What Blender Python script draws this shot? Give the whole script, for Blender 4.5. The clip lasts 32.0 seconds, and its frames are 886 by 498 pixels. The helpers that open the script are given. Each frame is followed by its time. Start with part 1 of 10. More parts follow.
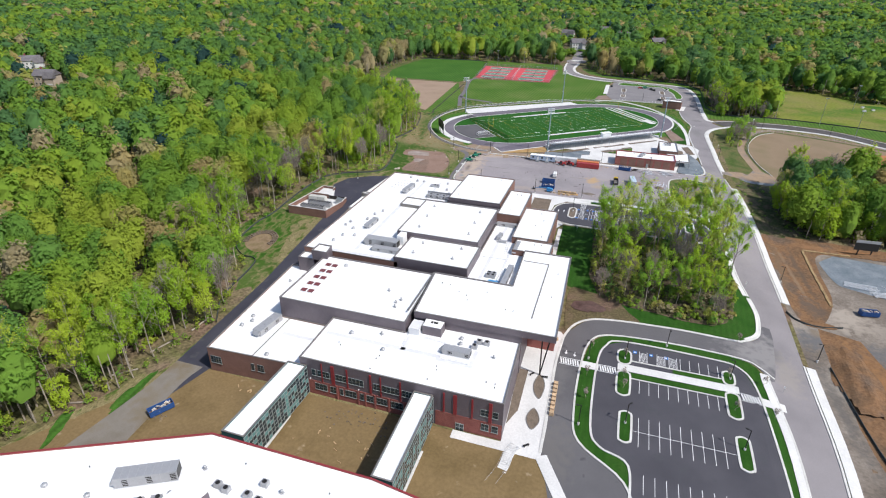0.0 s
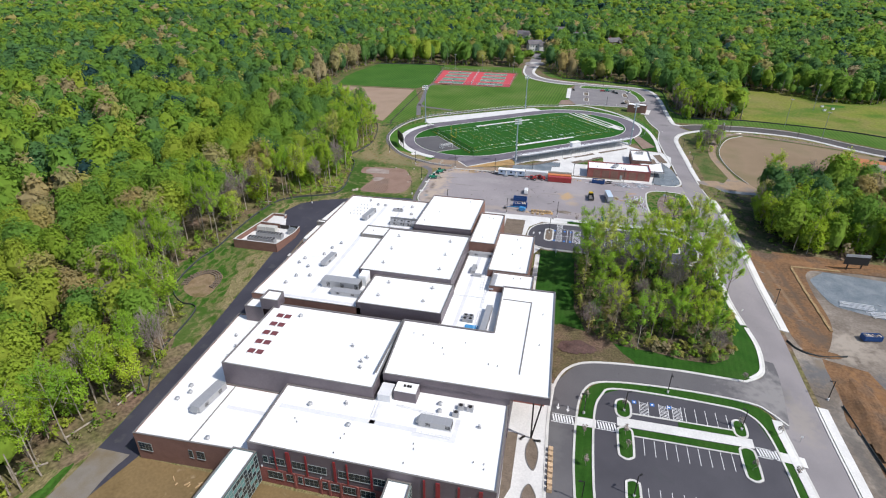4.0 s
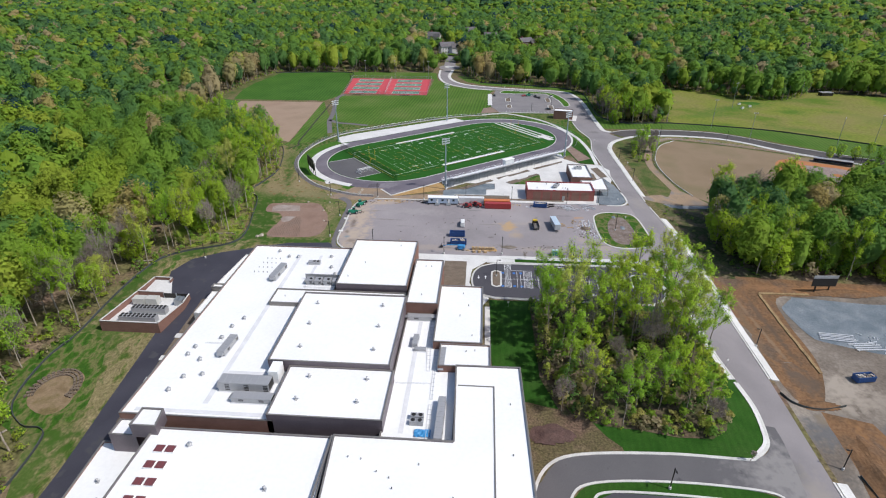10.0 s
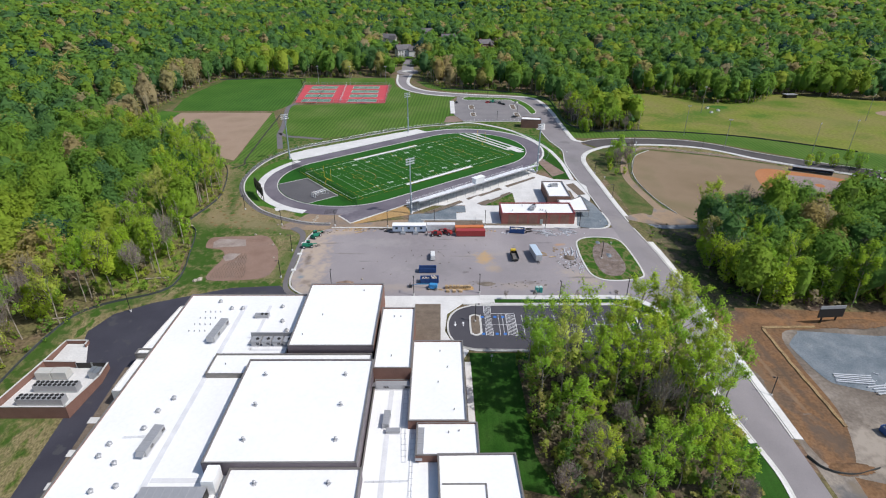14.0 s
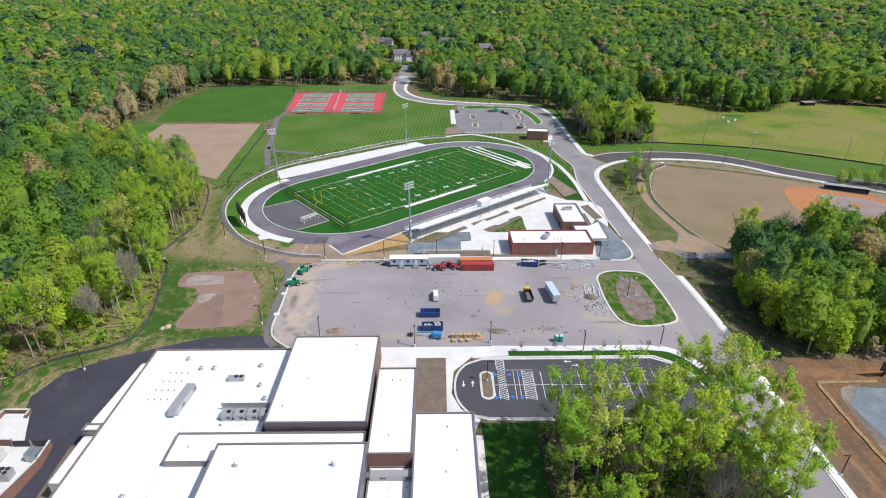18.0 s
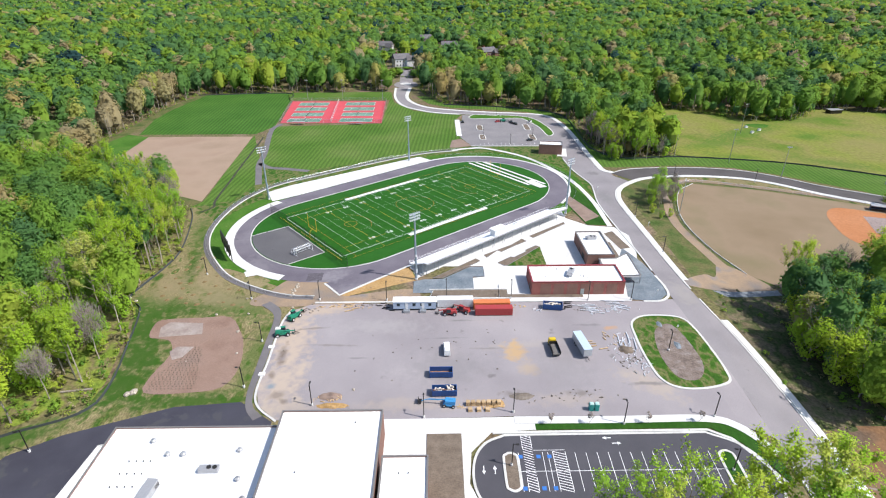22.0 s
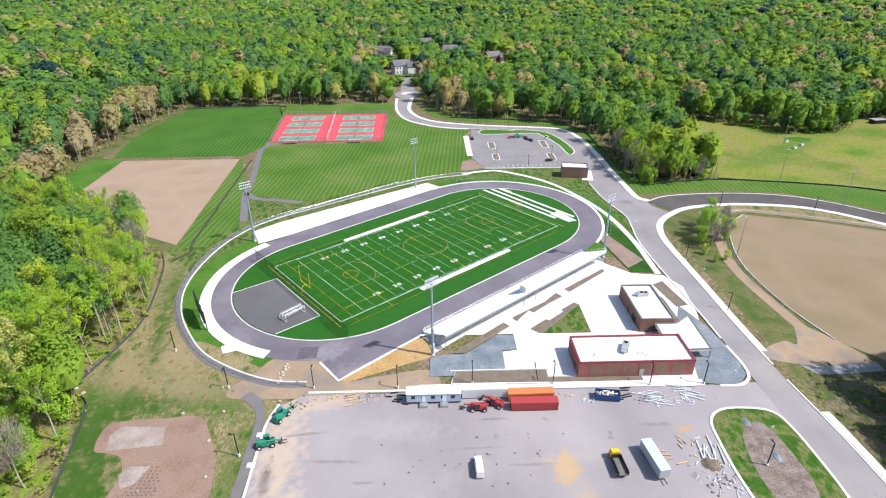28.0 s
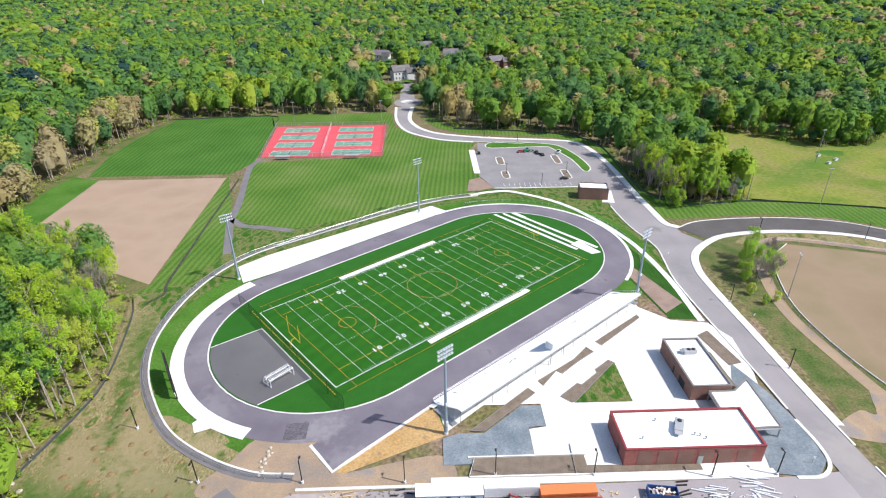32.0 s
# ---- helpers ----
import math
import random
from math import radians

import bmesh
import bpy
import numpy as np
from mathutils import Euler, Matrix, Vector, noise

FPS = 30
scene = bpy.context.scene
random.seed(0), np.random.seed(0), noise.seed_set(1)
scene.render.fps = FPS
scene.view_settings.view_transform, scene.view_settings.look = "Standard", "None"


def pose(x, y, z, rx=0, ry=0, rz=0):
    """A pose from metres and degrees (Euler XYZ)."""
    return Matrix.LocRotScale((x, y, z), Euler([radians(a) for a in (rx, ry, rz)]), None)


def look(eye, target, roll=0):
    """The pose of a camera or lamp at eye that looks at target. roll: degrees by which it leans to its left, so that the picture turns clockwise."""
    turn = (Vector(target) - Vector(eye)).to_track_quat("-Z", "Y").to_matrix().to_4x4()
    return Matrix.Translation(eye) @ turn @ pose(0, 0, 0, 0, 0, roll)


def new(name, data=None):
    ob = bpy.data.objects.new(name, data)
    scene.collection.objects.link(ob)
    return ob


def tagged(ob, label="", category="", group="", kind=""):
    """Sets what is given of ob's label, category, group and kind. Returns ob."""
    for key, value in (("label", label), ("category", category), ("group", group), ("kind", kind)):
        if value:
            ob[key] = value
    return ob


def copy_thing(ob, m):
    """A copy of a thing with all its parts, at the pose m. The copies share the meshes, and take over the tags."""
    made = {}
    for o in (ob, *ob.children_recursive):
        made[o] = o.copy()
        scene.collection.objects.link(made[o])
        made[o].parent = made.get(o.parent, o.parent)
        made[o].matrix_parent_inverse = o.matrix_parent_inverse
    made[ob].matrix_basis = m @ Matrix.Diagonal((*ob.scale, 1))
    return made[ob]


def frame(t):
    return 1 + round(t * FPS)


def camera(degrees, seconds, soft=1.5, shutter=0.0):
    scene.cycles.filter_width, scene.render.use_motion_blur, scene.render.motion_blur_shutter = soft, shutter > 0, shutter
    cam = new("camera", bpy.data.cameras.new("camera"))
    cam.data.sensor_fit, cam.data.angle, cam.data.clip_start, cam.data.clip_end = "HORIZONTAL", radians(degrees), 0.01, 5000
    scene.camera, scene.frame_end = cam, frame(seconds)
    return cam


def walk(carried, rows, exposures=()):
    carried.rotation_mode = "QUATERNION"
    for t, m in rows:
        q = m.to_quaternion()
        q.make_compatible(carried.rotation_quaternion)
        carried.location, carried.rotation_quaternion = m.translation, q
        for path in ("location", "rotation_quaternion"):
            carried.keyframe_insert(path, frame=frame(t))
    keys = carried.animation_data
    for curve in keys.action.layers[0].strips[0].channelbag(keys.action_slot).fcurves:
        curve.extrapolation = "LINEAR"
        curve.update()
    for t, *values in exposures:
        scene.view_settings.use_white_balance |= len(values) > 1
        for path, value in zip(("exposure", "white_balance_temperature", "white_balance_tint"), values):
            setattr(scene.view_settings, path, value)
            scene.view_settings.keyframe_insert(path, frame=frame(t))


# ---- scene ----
cam = camera(78.2, 32.0, soft=1.1)
PATH = [  # seconds, x, y, z, tilt, lean, yaw
    (0, 69.42, -255.88, 100.94, 62.51, -0.60, 17.90),
    (0.5, 68.13, -252.78, 101.08, 62.54, -0.52, 17.87),
    (1, 66.72, -249.43, 101.10, 62.52, -0.46, 17.55),
    (1.5, 65.29, -246.07, 101.12, 62.52, -0.40, 16.85),
    (2, 63.90, -242.92, 101.25, 62.52, -0.44, 16.14),
    (2.5, 62.63, -239.94, 101.45, 62.54, -0.40, 15.53),
    (3, 61.46, -236.88, 101.62, 62.51, -0.32, 14.91),
    (3.5, 60.23, -233.70, 101.66, 62.54, -0.29, 14.15),
    (5.5, 55.88, -220.67, 101.62, 62.46, -0.11, 10.83),
    (6, 54.93, -217.43, 101.62, 62.46, -0.10, 10.06),
    (6.5, 53.96, -214.11, 101.53, 62.48, -0.08, 9.36),
    (7, 52.93, -210.65, 101.44, 62.54, -0.13, 8.44),
    (7.5, 51.85, -207.03, 101.43, 62.55, -0.18, 7.39),
    (8, 50.82, -203.29, 101.47, 62.53, -0.19, 6.70),
    (8.5, 49.90, -199.49, 101.52, 62.50, -0.16, 6.34),
    (9, 49.00, -195.65, 101.55, 62.50, -0.17, 6.08),
    (9.5, 48.21, -191.78, 101.56, 62.47, -0.10, 5.59),
    (10, 47.43, -187.89, 101.59, 62.49, -0.00, 4.15),
    (10.5, 46.58, -183.96, 101.68, 62.44, 0.06, 2.16),
    (11, 45.80, -180.03, 101.75, 62.39, 0.06, 1.11),
    (11.5, 45.09, -176.20, 101.76, 62.41, 0.06, 0.60),
    (12, 44.38, -172.44, 101.75, 62.47, -0.02, 0.19),
    (12.5, 43.87, -168.60, 101.76, 62.46, -0.04, -0.02),
    (13, 43.54, -164.74, 101.81, 62.43, -0.06, -0.13),
    (13.5, 43.20, -160.99, 101.85, 62.42, -0.07, -0.28),
    (14, 42.84, -157.27, 101.83, 62.42, -0.18, -0.42),
    (14.5, 42.54, -153.53, 101.78, 62.39, -0.28, -0.50),
    (16.5, 41.57, -139.59, 101.42, 62.54, -0.05, -0.80),
    (17, 41.21, -135.86, 101.41, 62.51, -0.12, -0.89),
    (17.5, 40.93, -132.18, 101.37, 62.56, -0.11, -0.74),
    (18, 40.64, -128.53, 101.37, 62.58, -0.11, -0.75),
    (18.5, 40.33, -124.91, 101.37, 62.60, -0.06, -0.76),
    (19, 40.06, -121.28, 101.44, 62.62, -0.04, -0.76),
    (19.5, 39.81, -117.64, 101.63, 62.55, -0.00, -0.71),
    (20, 39.47, -114.02, 101.78, 62.53, 0.04, -0.69),
    (20.5, 38.95, -110.34, 101.74, 62.58, 0.09, -0.68),
    (21, 38.35, -106.60, 101.66, 62.58, 0.03, -0.77),
    (21.5, 37.87, -102.95, 101.58, 62.59, 0.03, -0.78),
    (22, 37.44, -99.36, 101.47, 62.65, 0.11, -0.74),
    (22.5, 36.78, -95.69, 101.45, 62.65, 0.05, -0.76),
    (23, 35.84, -91.96, 101.61, 62.56, -0.05, -0.86),
    (23.5, 34.84, -88.34, 101.81, 62.53, -0.15, -1.00),
    (24, 34.09, -84.79, 101.86, 62.56, -0.09, -1.00),
    (24.5, 33.59, -81.23, 101.83, 62.58, 0.02, -0.97),
    (25, 33.25, -77.65, 101.82, 62.62, 0.14, -0.92),
    (25.5, 33.05, -74.02, 101.82, 62.63, 0.34, -0.84),
    (27.5, 31.58, -59.87, 102.27, 62.57, 0.69, -0.87),
    (28, 31.17, -56.35, 102.30, 62.58, 0.70, -0.91),
    (28.5, 30.72, -52.76, 102.44, 62.59, 0.73, -0.95),
    (29, 30.27, -49.06, 102.63, 62.50, 0.67, -1.06),
    (29.5, 29.95, -45.30, 102.72, 62.49, 0.67, -1.10),
    (30, 29.76, -41.58, 102.67, 62.51, 0.80, -1.06),
    (30.5, 29.47, -37.86, 102.58, 62.58, 0.84, -1.03),
    (31, 29.05, -34.00, 102.50, 62.62, 0.86, -1.06),
    (31.5, 28.51, -30.01, 102.51, 62.62, 0.84, -1.07),
    (32, 27.80, -25.95, 102.58, 62.62, 0.84, -1.15),
]
walk(cam, [(t, pose(x, y, z, tilt, 0, yaw) @ pose(0, 0, 0, 0, 0, -lean)) for t, x, y, z, tilt, lean, yaw in PATH],
     [(0, -0.12), (6, -0.23), (13, -0.36), (16, -0.2), (19, 0.0), (22, 0.23), (25, 0.44), (32, 0.36)])
# ---------------------------------------------------------------- world and sun
SUN_AZ, SUN_EL = radians(-17), radians(52)   # towards the sun: angle from +x, height
world = bpy.data.worlds.new("world")
scene.world = world
world.use_nodes = True
wn = world.node_tree
sky = wn.nodes.new("ShaderNodeTexSky")
sky.sky_type, sky.sun_disc = "NISHITA", False
sky.sun_elevation, sky.sun_rotation = SUN_EL, radians(90) - SUN_AZ
sky.air_density, sky.dust_density, sky.ozone_density = 1.0, 1.2, 1.0
wn.links.new(sky.outputs[0], wn.nodes["Background"].inputs[0])
wn.nodes["Background"].inputs[1].default_value = 0.15
sun = new("sun", bpy.data.lights.new("sun", "SUN"))
sun.data.energy, sun.data.angle, sun.data.color = 4.4, radians(0.53), (1.0, 0.965, 0.935)
sun.matrix_world = look(Vector((math.cos(SUN_AZ) * math.cos(SUN_EL), math.sin(SUN_AZ) * math.cos(SUN_EL), math.sin(SUN_EL))) * 300, (0, 0, 0))

# ---------------------------------------------------------------- materials
MATS = {}


def nodes_of(m):
    m.use_nodes = True
    t = m.node_tree
    return t, t.nodes, t.links, t.nodes["Principled BSDF"]


def surface(name, colors, scale=1.0, fine=0.0, rough=0.8, metal=0.0, bump=0.09, stretch=(1, 1, 1), fine_amount=0.35, spots=None, rand=0.0, wave=None):
    """Two scales of noise over a few base colours, in object space metres. spots: (colour, scale, threshold). wave: (angle, width, amount) mowing bands."""
    if name in MATS:
        return MATS[name]
    m = bpy.data.materials.new(name)
    t, n, l, b = nodes_of(m)
    co = n.new("ShaderNodeTexCoord")
    mp = n.new("ShaderNodeMapping")
    mp.inputs["Scale"].default_value = stretch
    l.new(co.outputs["Object"], mp.inputs[0])
    big = n.new("ShaderNodeTexNoise")
    big.inputs["Scale"].default_value, big.inputs["Detail"].default_value = scale, 6
    l.new(mp.outputs[0], big.inputs["Vector"])
    ramp = n.new("ShaderNodeValToRGB")
    els = ramp.color_ramp.elements
    els[0].position, els[1].position = 0.32, 0.68
    while len(els) < len(colors):
        els.new(0.5)
    for i, c in enumerate(colors):
        els[i].position = 0.32 + 0.36 * i / max(1, len(colors) - 1)
        els[i].color = (*c, 1)
    l.new(big.outputs[0], ramp.inputs[0])
    out = ramp.outputs[0]
    if spots:
        sp = n.new("ShaderNodeTexNoise")
        sp.inputs["Scale"].default_value, sp.inputs["Detail"].default_value = spots[1], 4
        l.new(mp.outputs[0], sp.inputs["Vector"])
        mr = n.new("ShaderNodeMapRange")
        mr.inputs[1].default_value, mr.inputs[2].default_value = spots[2], spots[2] + 0.07
        l.new(sp.outputs[0], mr.inputs[0])
        mx = n.new("ShaderNodeMixRGB")
        l.new(mr.outputs[0], mx.inputs[0])
        l.new(out, mx.inputs[1])
        mx.inputs[2].default_value = (*spots[0], 1)
        out = mx.outputs[0]
    fineN = n.new("ShaderNodeTexNoise")
    fineN.inputs["Scale"].default_value, fineN.inputs["Detail"].default_value = fine or scale * 9, 8
    l.new(mp.outputs[0], fineN.inputs["Vector"])
    mr = n.new("ShaderNodeMapRange")
    mr.inputs[1].default_value, mr.inputs[2].default_value = 0.3, 0.7
    mr.inputs[3].default_value, mr.inputs[4].default_value = 1 - fine_amount, 1 + fine_amount
    l.new(fineN.outputs[0], mr.inputs[0])
    mul = n.new("ShaderNodeVectorMath")
    mul.operation = "SCALE"
    l.new(out, mul.inputs[0])
    l.new(mr.outputs[0], mul.inputs["Scale"])
    out = mul.outputs[0]
    if wave:
        wm = n.new("ShaderNodeMapping")
        wm.inputs["Rotation"].default_value = (0, 0, radians(wave[0]))
        l.new(co.outputs["Object"], wm.inputs[0])
        wv = n.new("ShaderNodeTexWave")
        wv.inputs["Scale"].default_value, wv.inputs["Distortion"].default_value, wv.inputs["Detail Scale"].default_value = 0.314 / wave[1], 1.4, 0.3
        l.new(wm.outputs[0], wv.inputs["Vector"])
        m2 = n.new("ShaderNodeMapRange")
        m2.inputs[3].default_value, m2.inputs[4].default_value = 1 - wave[2], 1 + wave[2]
        l.new(wv.outputs["Fac"], m2.inputs[0])
        mu2 = n.new("ShaderNodeVectorMath")
        mu2.operation = "SCALE"
        l.new(out, mu2.inputs[0])
        l.new(m2.outputs[0], mu2.inputs["Scale"])
        out = mu2.outputs[0]
    if rand:
        oi = n.new("ShaderNodeObjectInfo")
        m3 = n.new("ShaderNodeMapRange")
        m3.inputs[3].default_value, m3.inputs[4].default_value = 1 - rand, 1 + rand
        l.new(oi.outputs["Random"], m3.inputs[0])
        mu3 = n.new("ShaderNodeVectorMath")
        mu3.operation = "SCALE"
        l.new(out, mu3.inputs[0])
        l.new(m3.outputs[0], mu3.inputs["Scale"])
        out = mu3.outputs[0]
    l.new(out, b.inputs["Base Color"])
    b.inputs["Roughness"].default_value, b.inputs["Metallic"].default_value = rough, metal
    if rough > 0.84:
        b.inputs["Specular IOR Level"].default_value = 0.15
    if bump:
        bp = n.new("ShaderNodeBump")
        bp.inputs["Strength"].default_value, bp.inputs["Distance"].default_value = bump, 0.05
        l.new(fineN.outputs[0], bp.inputs["Height"])
        l.new(bp.outputs[0], b.inputs["Normal"])
    MATS[name] = m
    return m


def plain(name, color, rough=0.5, metal=0.0, amount=0.12, scale=1.5):
    return surface(name, [tuple(c * 0.93 for c in color), color], scale, scale * 12, rough, metal, 0.05, fine_amount=amount)


def leaf_material(name, per_object, gain, blue=1.0):
    """Leaves that take the roundness of their bough from the stored direction "bough"."""
    m = bpy.data.materials.new(name)
    t, n, l, b = nodes_of(m)
    ramp = n.new("ShaderNodeValToRGB")
    ramp.color_ramp.interpolation = "LINEAR"
    stops = [(0.0, (0.028, 0.078, 0.042)), (0.08, (0.036, 0.100, 0.040)), (0.13, (0.080, 0.190, 0.040)), (0.3, (0.110, 0.245, 0.036)), (0.5, (0.158, 0.310, 0.036)), (0.68, (0.200, 0.340, 0.032)), (0.80, (0.245, 0.375, 0.030)),
             (0.88, (0.300, 0.395, 0.040)), (0.905, (0.350, 0.380, 0.090)), (0.94, (0.400, 0.320, 0.125)), (0.97, (0.350, 0.300, 0.180)), (1.0, (0.390, 0.360, 0.130))]
    els = ramp.color_ramp.elements
    while len(els) < len(stops):
        els.new(0.5)
    for e, (p, c) in zip(els, stops):
        # blue above 1 puts distance haze into the green stops.
        e.position, e.color = p, (c[0] * gain * (1.08 if p < 0.9 else 1.0), c[1] * gain, c[2] * gain * (blue if p < 0.4 else 1 + (blue - 1) * 0.35 if p < 0.9 else 1.0), 1)
    if per_object:
        rm = n.new("ShaderNodeMapRange")
        rm.inputs[3].default_value, rm.inputs[4].default_value = 0.54, 0.91
        l.new(n.new("ShaderNodeObjectInfo").outputs["Random"], rm.inputs[0])
        src = rm.outputs[0]
    else:
        a = n.new("ShaderNodeAttribute")
        a.attribute_name = "tint"
        src = a.outputs["Fac"]
    l.new(src, ramp.inputs[0])
    geo = n.new("ShaderNodeNewGeometry")
    mr = n.new("ShaderNodeMapRange")
    mr.inputs[3].default_value, mr.inputs[4].default_value = 0.92, 1.08
    l.new(geo.outputs["Random Per Island"], mr.inputs[0])
    mul = n.new("ShaderNodeVectorMath")
    mul.operation = "SCALE"
    l.new(ramp.outputs[0], mul.inputs[0])
    l.new(mr.outputs[0], mul.inputs["Scale"])
    l.new(mul.outputs[0], b.inputs["Base Color"])
    b.inputs["Roughness"].default_value = 0.8
    b.inputs["Specular IOR Level"].default_value = 0.2
    soft = n.new("ShaderNodeAttribute")
    soft.attribute_name = "bough"
    vt = n.new("ShaderNodeVectorTransform")
    vt.vector_type, vt.convert_from, vt.convert_to = "NORMAL", "OBJECT", "WORLD"
    l.new(soft.outputs["Vector"], vt.inputs[0])
    nz = n.new("ShaderNodeVectorMath")
    nz.operation = "NORMALIZE"
    l.new(vt.outputs[0], nz.inputs[0])
    l.new(nz.outputs[0], b.inputs["Normal"])
    tr = n.new("ShaderNodeBsdfTranslucent")
    l.new(mul.outputs[0], tr.inputs[0])
    l.new(nz.outputs[0], tr.inputs["Normal"])
    mix = n.new("ShaderNodeMixShader")
    mix.inputs[0].default_value = 0.55
    l.new(b.outputs[0], mix.inputs[1])
    l.new(tr.outputs[0], mix.inputs[2])
    l.new(mix.outputs[0], n["Material Output"].inputs[0])
    return m


def soil_marks(m, marks):
    """Soft-edged spills and trodden dirt on a surface: (x, y, half length, half width, turn, colour, strength)."""
    t, n, l, b = nodes_of(m)
    co = n.new("ShaderNodeTexCoord").outputs["Object"]
    wob = n.new("ShaderNodeTexNoise")
    wob.inputs["Scale"].default_value, wob.inputs["Detail"].default_value = 0.45, 6
    l.new(co, wob.inputs["Vector"])
    out = b.inputs["Base Color"].links[0].from_socket
    for x, y, rx, ry, turn, c, k in marks:
        mp = n.new("ShaderNodeMapping")
        mp.vector_type = "TEXTURE"
        mp.inputs["Location"].default_value, mp.inputs["Rotation"].default_value, mp.inputs["Scale"].default_value = (x, y, 0), (0, 0, turn), (rx, ry, 1e6)
        l.new(co, mp.inputs[0])
        ln = n.new("ShaderNodeVectorMath")
        ln.operation = "LENGTH"
        l.new(mp.outputs[0], ln.inputs[0])
        ad = n.new("ShaderNodeMath")
        ad.operation = "MULTIPLY_ADD"
        l.new(wob.outputs[0], ad.inputs[0])
        ad.inputs[1].default_value = 2.6
        l.new(ln.outputs["Value"], ad.inputs[2])
        mr = n.new("ShaderNodeMapRange")
        mr.inputs[1].default_value, mr.inputs[2].default_value = 2.55, 1.6
        mr.inputs[3].default_value, mr.inputs[4].default_value = 0.0, k
        l.new(ad.outputs[0], mr.inputs[0])
        mx = n.new("ShaderNodeMixRGB")
        l.new(mr.outputs[0], mx.inputs[0])
        l.new(out, mx.inputs[1])
        mx.inputs[2].default_value = (*c, 1)
        out = mx.outputs[0]
    l.new(out, b.inputs["Base Color"])


# Single trees: same leaf colours with light put in by a higher gain.
LEAF_OB, LEAF_AT = leaf_material("brightened_leaves", True, 1.85, 0.95), leaf_material("haze_blued_leaves", False, 1.30, 1.75)
BARK = surface("bark", [(0.27, 0.225, 0.175), (0.42, 0.37, 0.31)], 0.8, 6, 0.9, rand=0.25)
TWIG = surface("bare_twigs", [(0.24, 0.20, 0.175), (0.34, 0.29, 0.25)], 0.6, 5, 0.9, rand=0.15)
LITTER = surface("leaf_litter", [(0.180, 0.120, 0.085), (0.130, 0.125, 0.050), (0.225, 0.155, 0.115)], 0.045, 0.9, 0.95, fine_amount=0.5)
LAWN = surface("lawn", [(0.040, 0.110, 0.012), (0.060, 0.150, 0.018), (0.085, 0.160, 0.030)], 0.06, 1.5, 0.95, fine_amount=0.25)
LAWN_DARK = surface("fresh_sod", [(0.018, 0.066, 0.007), (0.026, 0.084, 0.010), (0.034, 0.088, 0.014)], 0.16, 3.0, 0.95, fine_amount=0.22, wave=(2, 1.9, 0.06))
LAWN_MOWN = surface("mown_lawn", [(0.058, 0.128, 0.016), (0.080, 0.150, 0.024), (0.112, 0.166, 0.040)], 0.03, 1.3, 0.95, fine_amount=0.25, wave=(4, 2.5, 0.2))
LAWN_MOWN2 = surface("mown_lawn_cross", [(0.040, 0.112, 0.014), (0.058, 0.138, 0.020)], 0.04, 1.3, 0.95, fine_amount=0.25, wave=(-3, 2.7, 0.2))
UNDER = surface("fresh_undergrowth", [(0.120, 0.190, 0.028), (0.190, 0.240, 0.036), (0.170, 0.140, 0.070), (0.150, 0.215, 0.030)], 0.14, 1.2, 0.95, fine_amount=0.35)
PATCHY = surface("patchy_grass", [(0.030, 0.085, 0.010), (0.050, 0.118, 0.014), (0.150, 0.145, 0.058), (0.045, 0.108, 0.012), (0.032, 0.088, 0.010)], 0.22, 2.0, 0.95, stretch=(1.4, 0.8, 1), fine_amount=0.35)
STRAW = surface("straw_and_new_grass", [(0.045, 0.100, 0.014), (0.120, 0.132, 0.040), (0.235, 0.195, 0.100), (0.185, 0.160, 0.075), (0.255, 0.210, 0.110), (0.060, 0.112, 0.018)], 0.16, 1.7, 0.95, stretch=(1.5, 0.8, 1), fine_amount=0.42)
MEADOW = surface("meadow", [(0.090, 0.160, 0.018), (0.180, 0.205, 0.036), (0.205, 0.195, 0.056), (0.110, 0.165, 0.020)], 0.022, 0.5, 0.95, fine_amount=0.2)
TURF = surface("synthetic_turf", [(0.015, 0.088, 0.006), (0.019, 0.102, 0.007)], 0.2, 3, 0.85, fine_amount=0.12, wave=(39.37, 4.572, 0.07))
TURF_DARK = surface("turf_margin", [(0.019, 0.096, 0.010), (0.023, 0.108, 0.012)], 0.2, 3, 0.85, fine_amount=0.12)
ASPH_MID = surface("asphalt_loop", [(0.105, 0.102, 0.108), (0.140, 0.135, 0.140)], 0.05, 7.0, 0.85, bump=0.08, fine_amount=0.10, spots=((0.07, 0.07, 0.075), 0.2, 0.66))
ASPH_BLACK = surface("fresh_asphalt", [(0.036, 0.035, 0.050), (0.054, 0.053, 0.070)], 0.09, 7.0, 0.8, bump=0.08, fine_amount=0.10, spots=((0.060, 0.060, 0.068), 0.25, 0.6))
ASPH_NEW = surface("new_asphalt", [(0.052, 0.050, 0.060), (0.072, 0.069, 0.080)], 0.09, 7.0, 0.8, bump=0.08, fine_amount=0.10, spots=((0.060, 0.060, 0.068), 0.25, 0.6))
ASPH_ROAD = surface("weathered_asphalt", [(0.218, 0.202, 0.208), (0.254, 0.235, 0.240), (0.284, 0.262, 0.266)], 0.05, 7.0, 0.85, bump=0.08, fine_amount=0.10, spots=((0.10, 0.10, 0.10), 0.35, 0.72))
ASPH_LOT = surface("dusty_asphalt", [(0.252, 0.228, 0.236), (0.297, 0.270, 0.277), (0.342, 0.311, 0.314)], 0.035, 7.0, 0.88, bump=0.08, fine_amount=0.10, spots=((0.175, 0.16, 0.158), 0.16, 0.69))
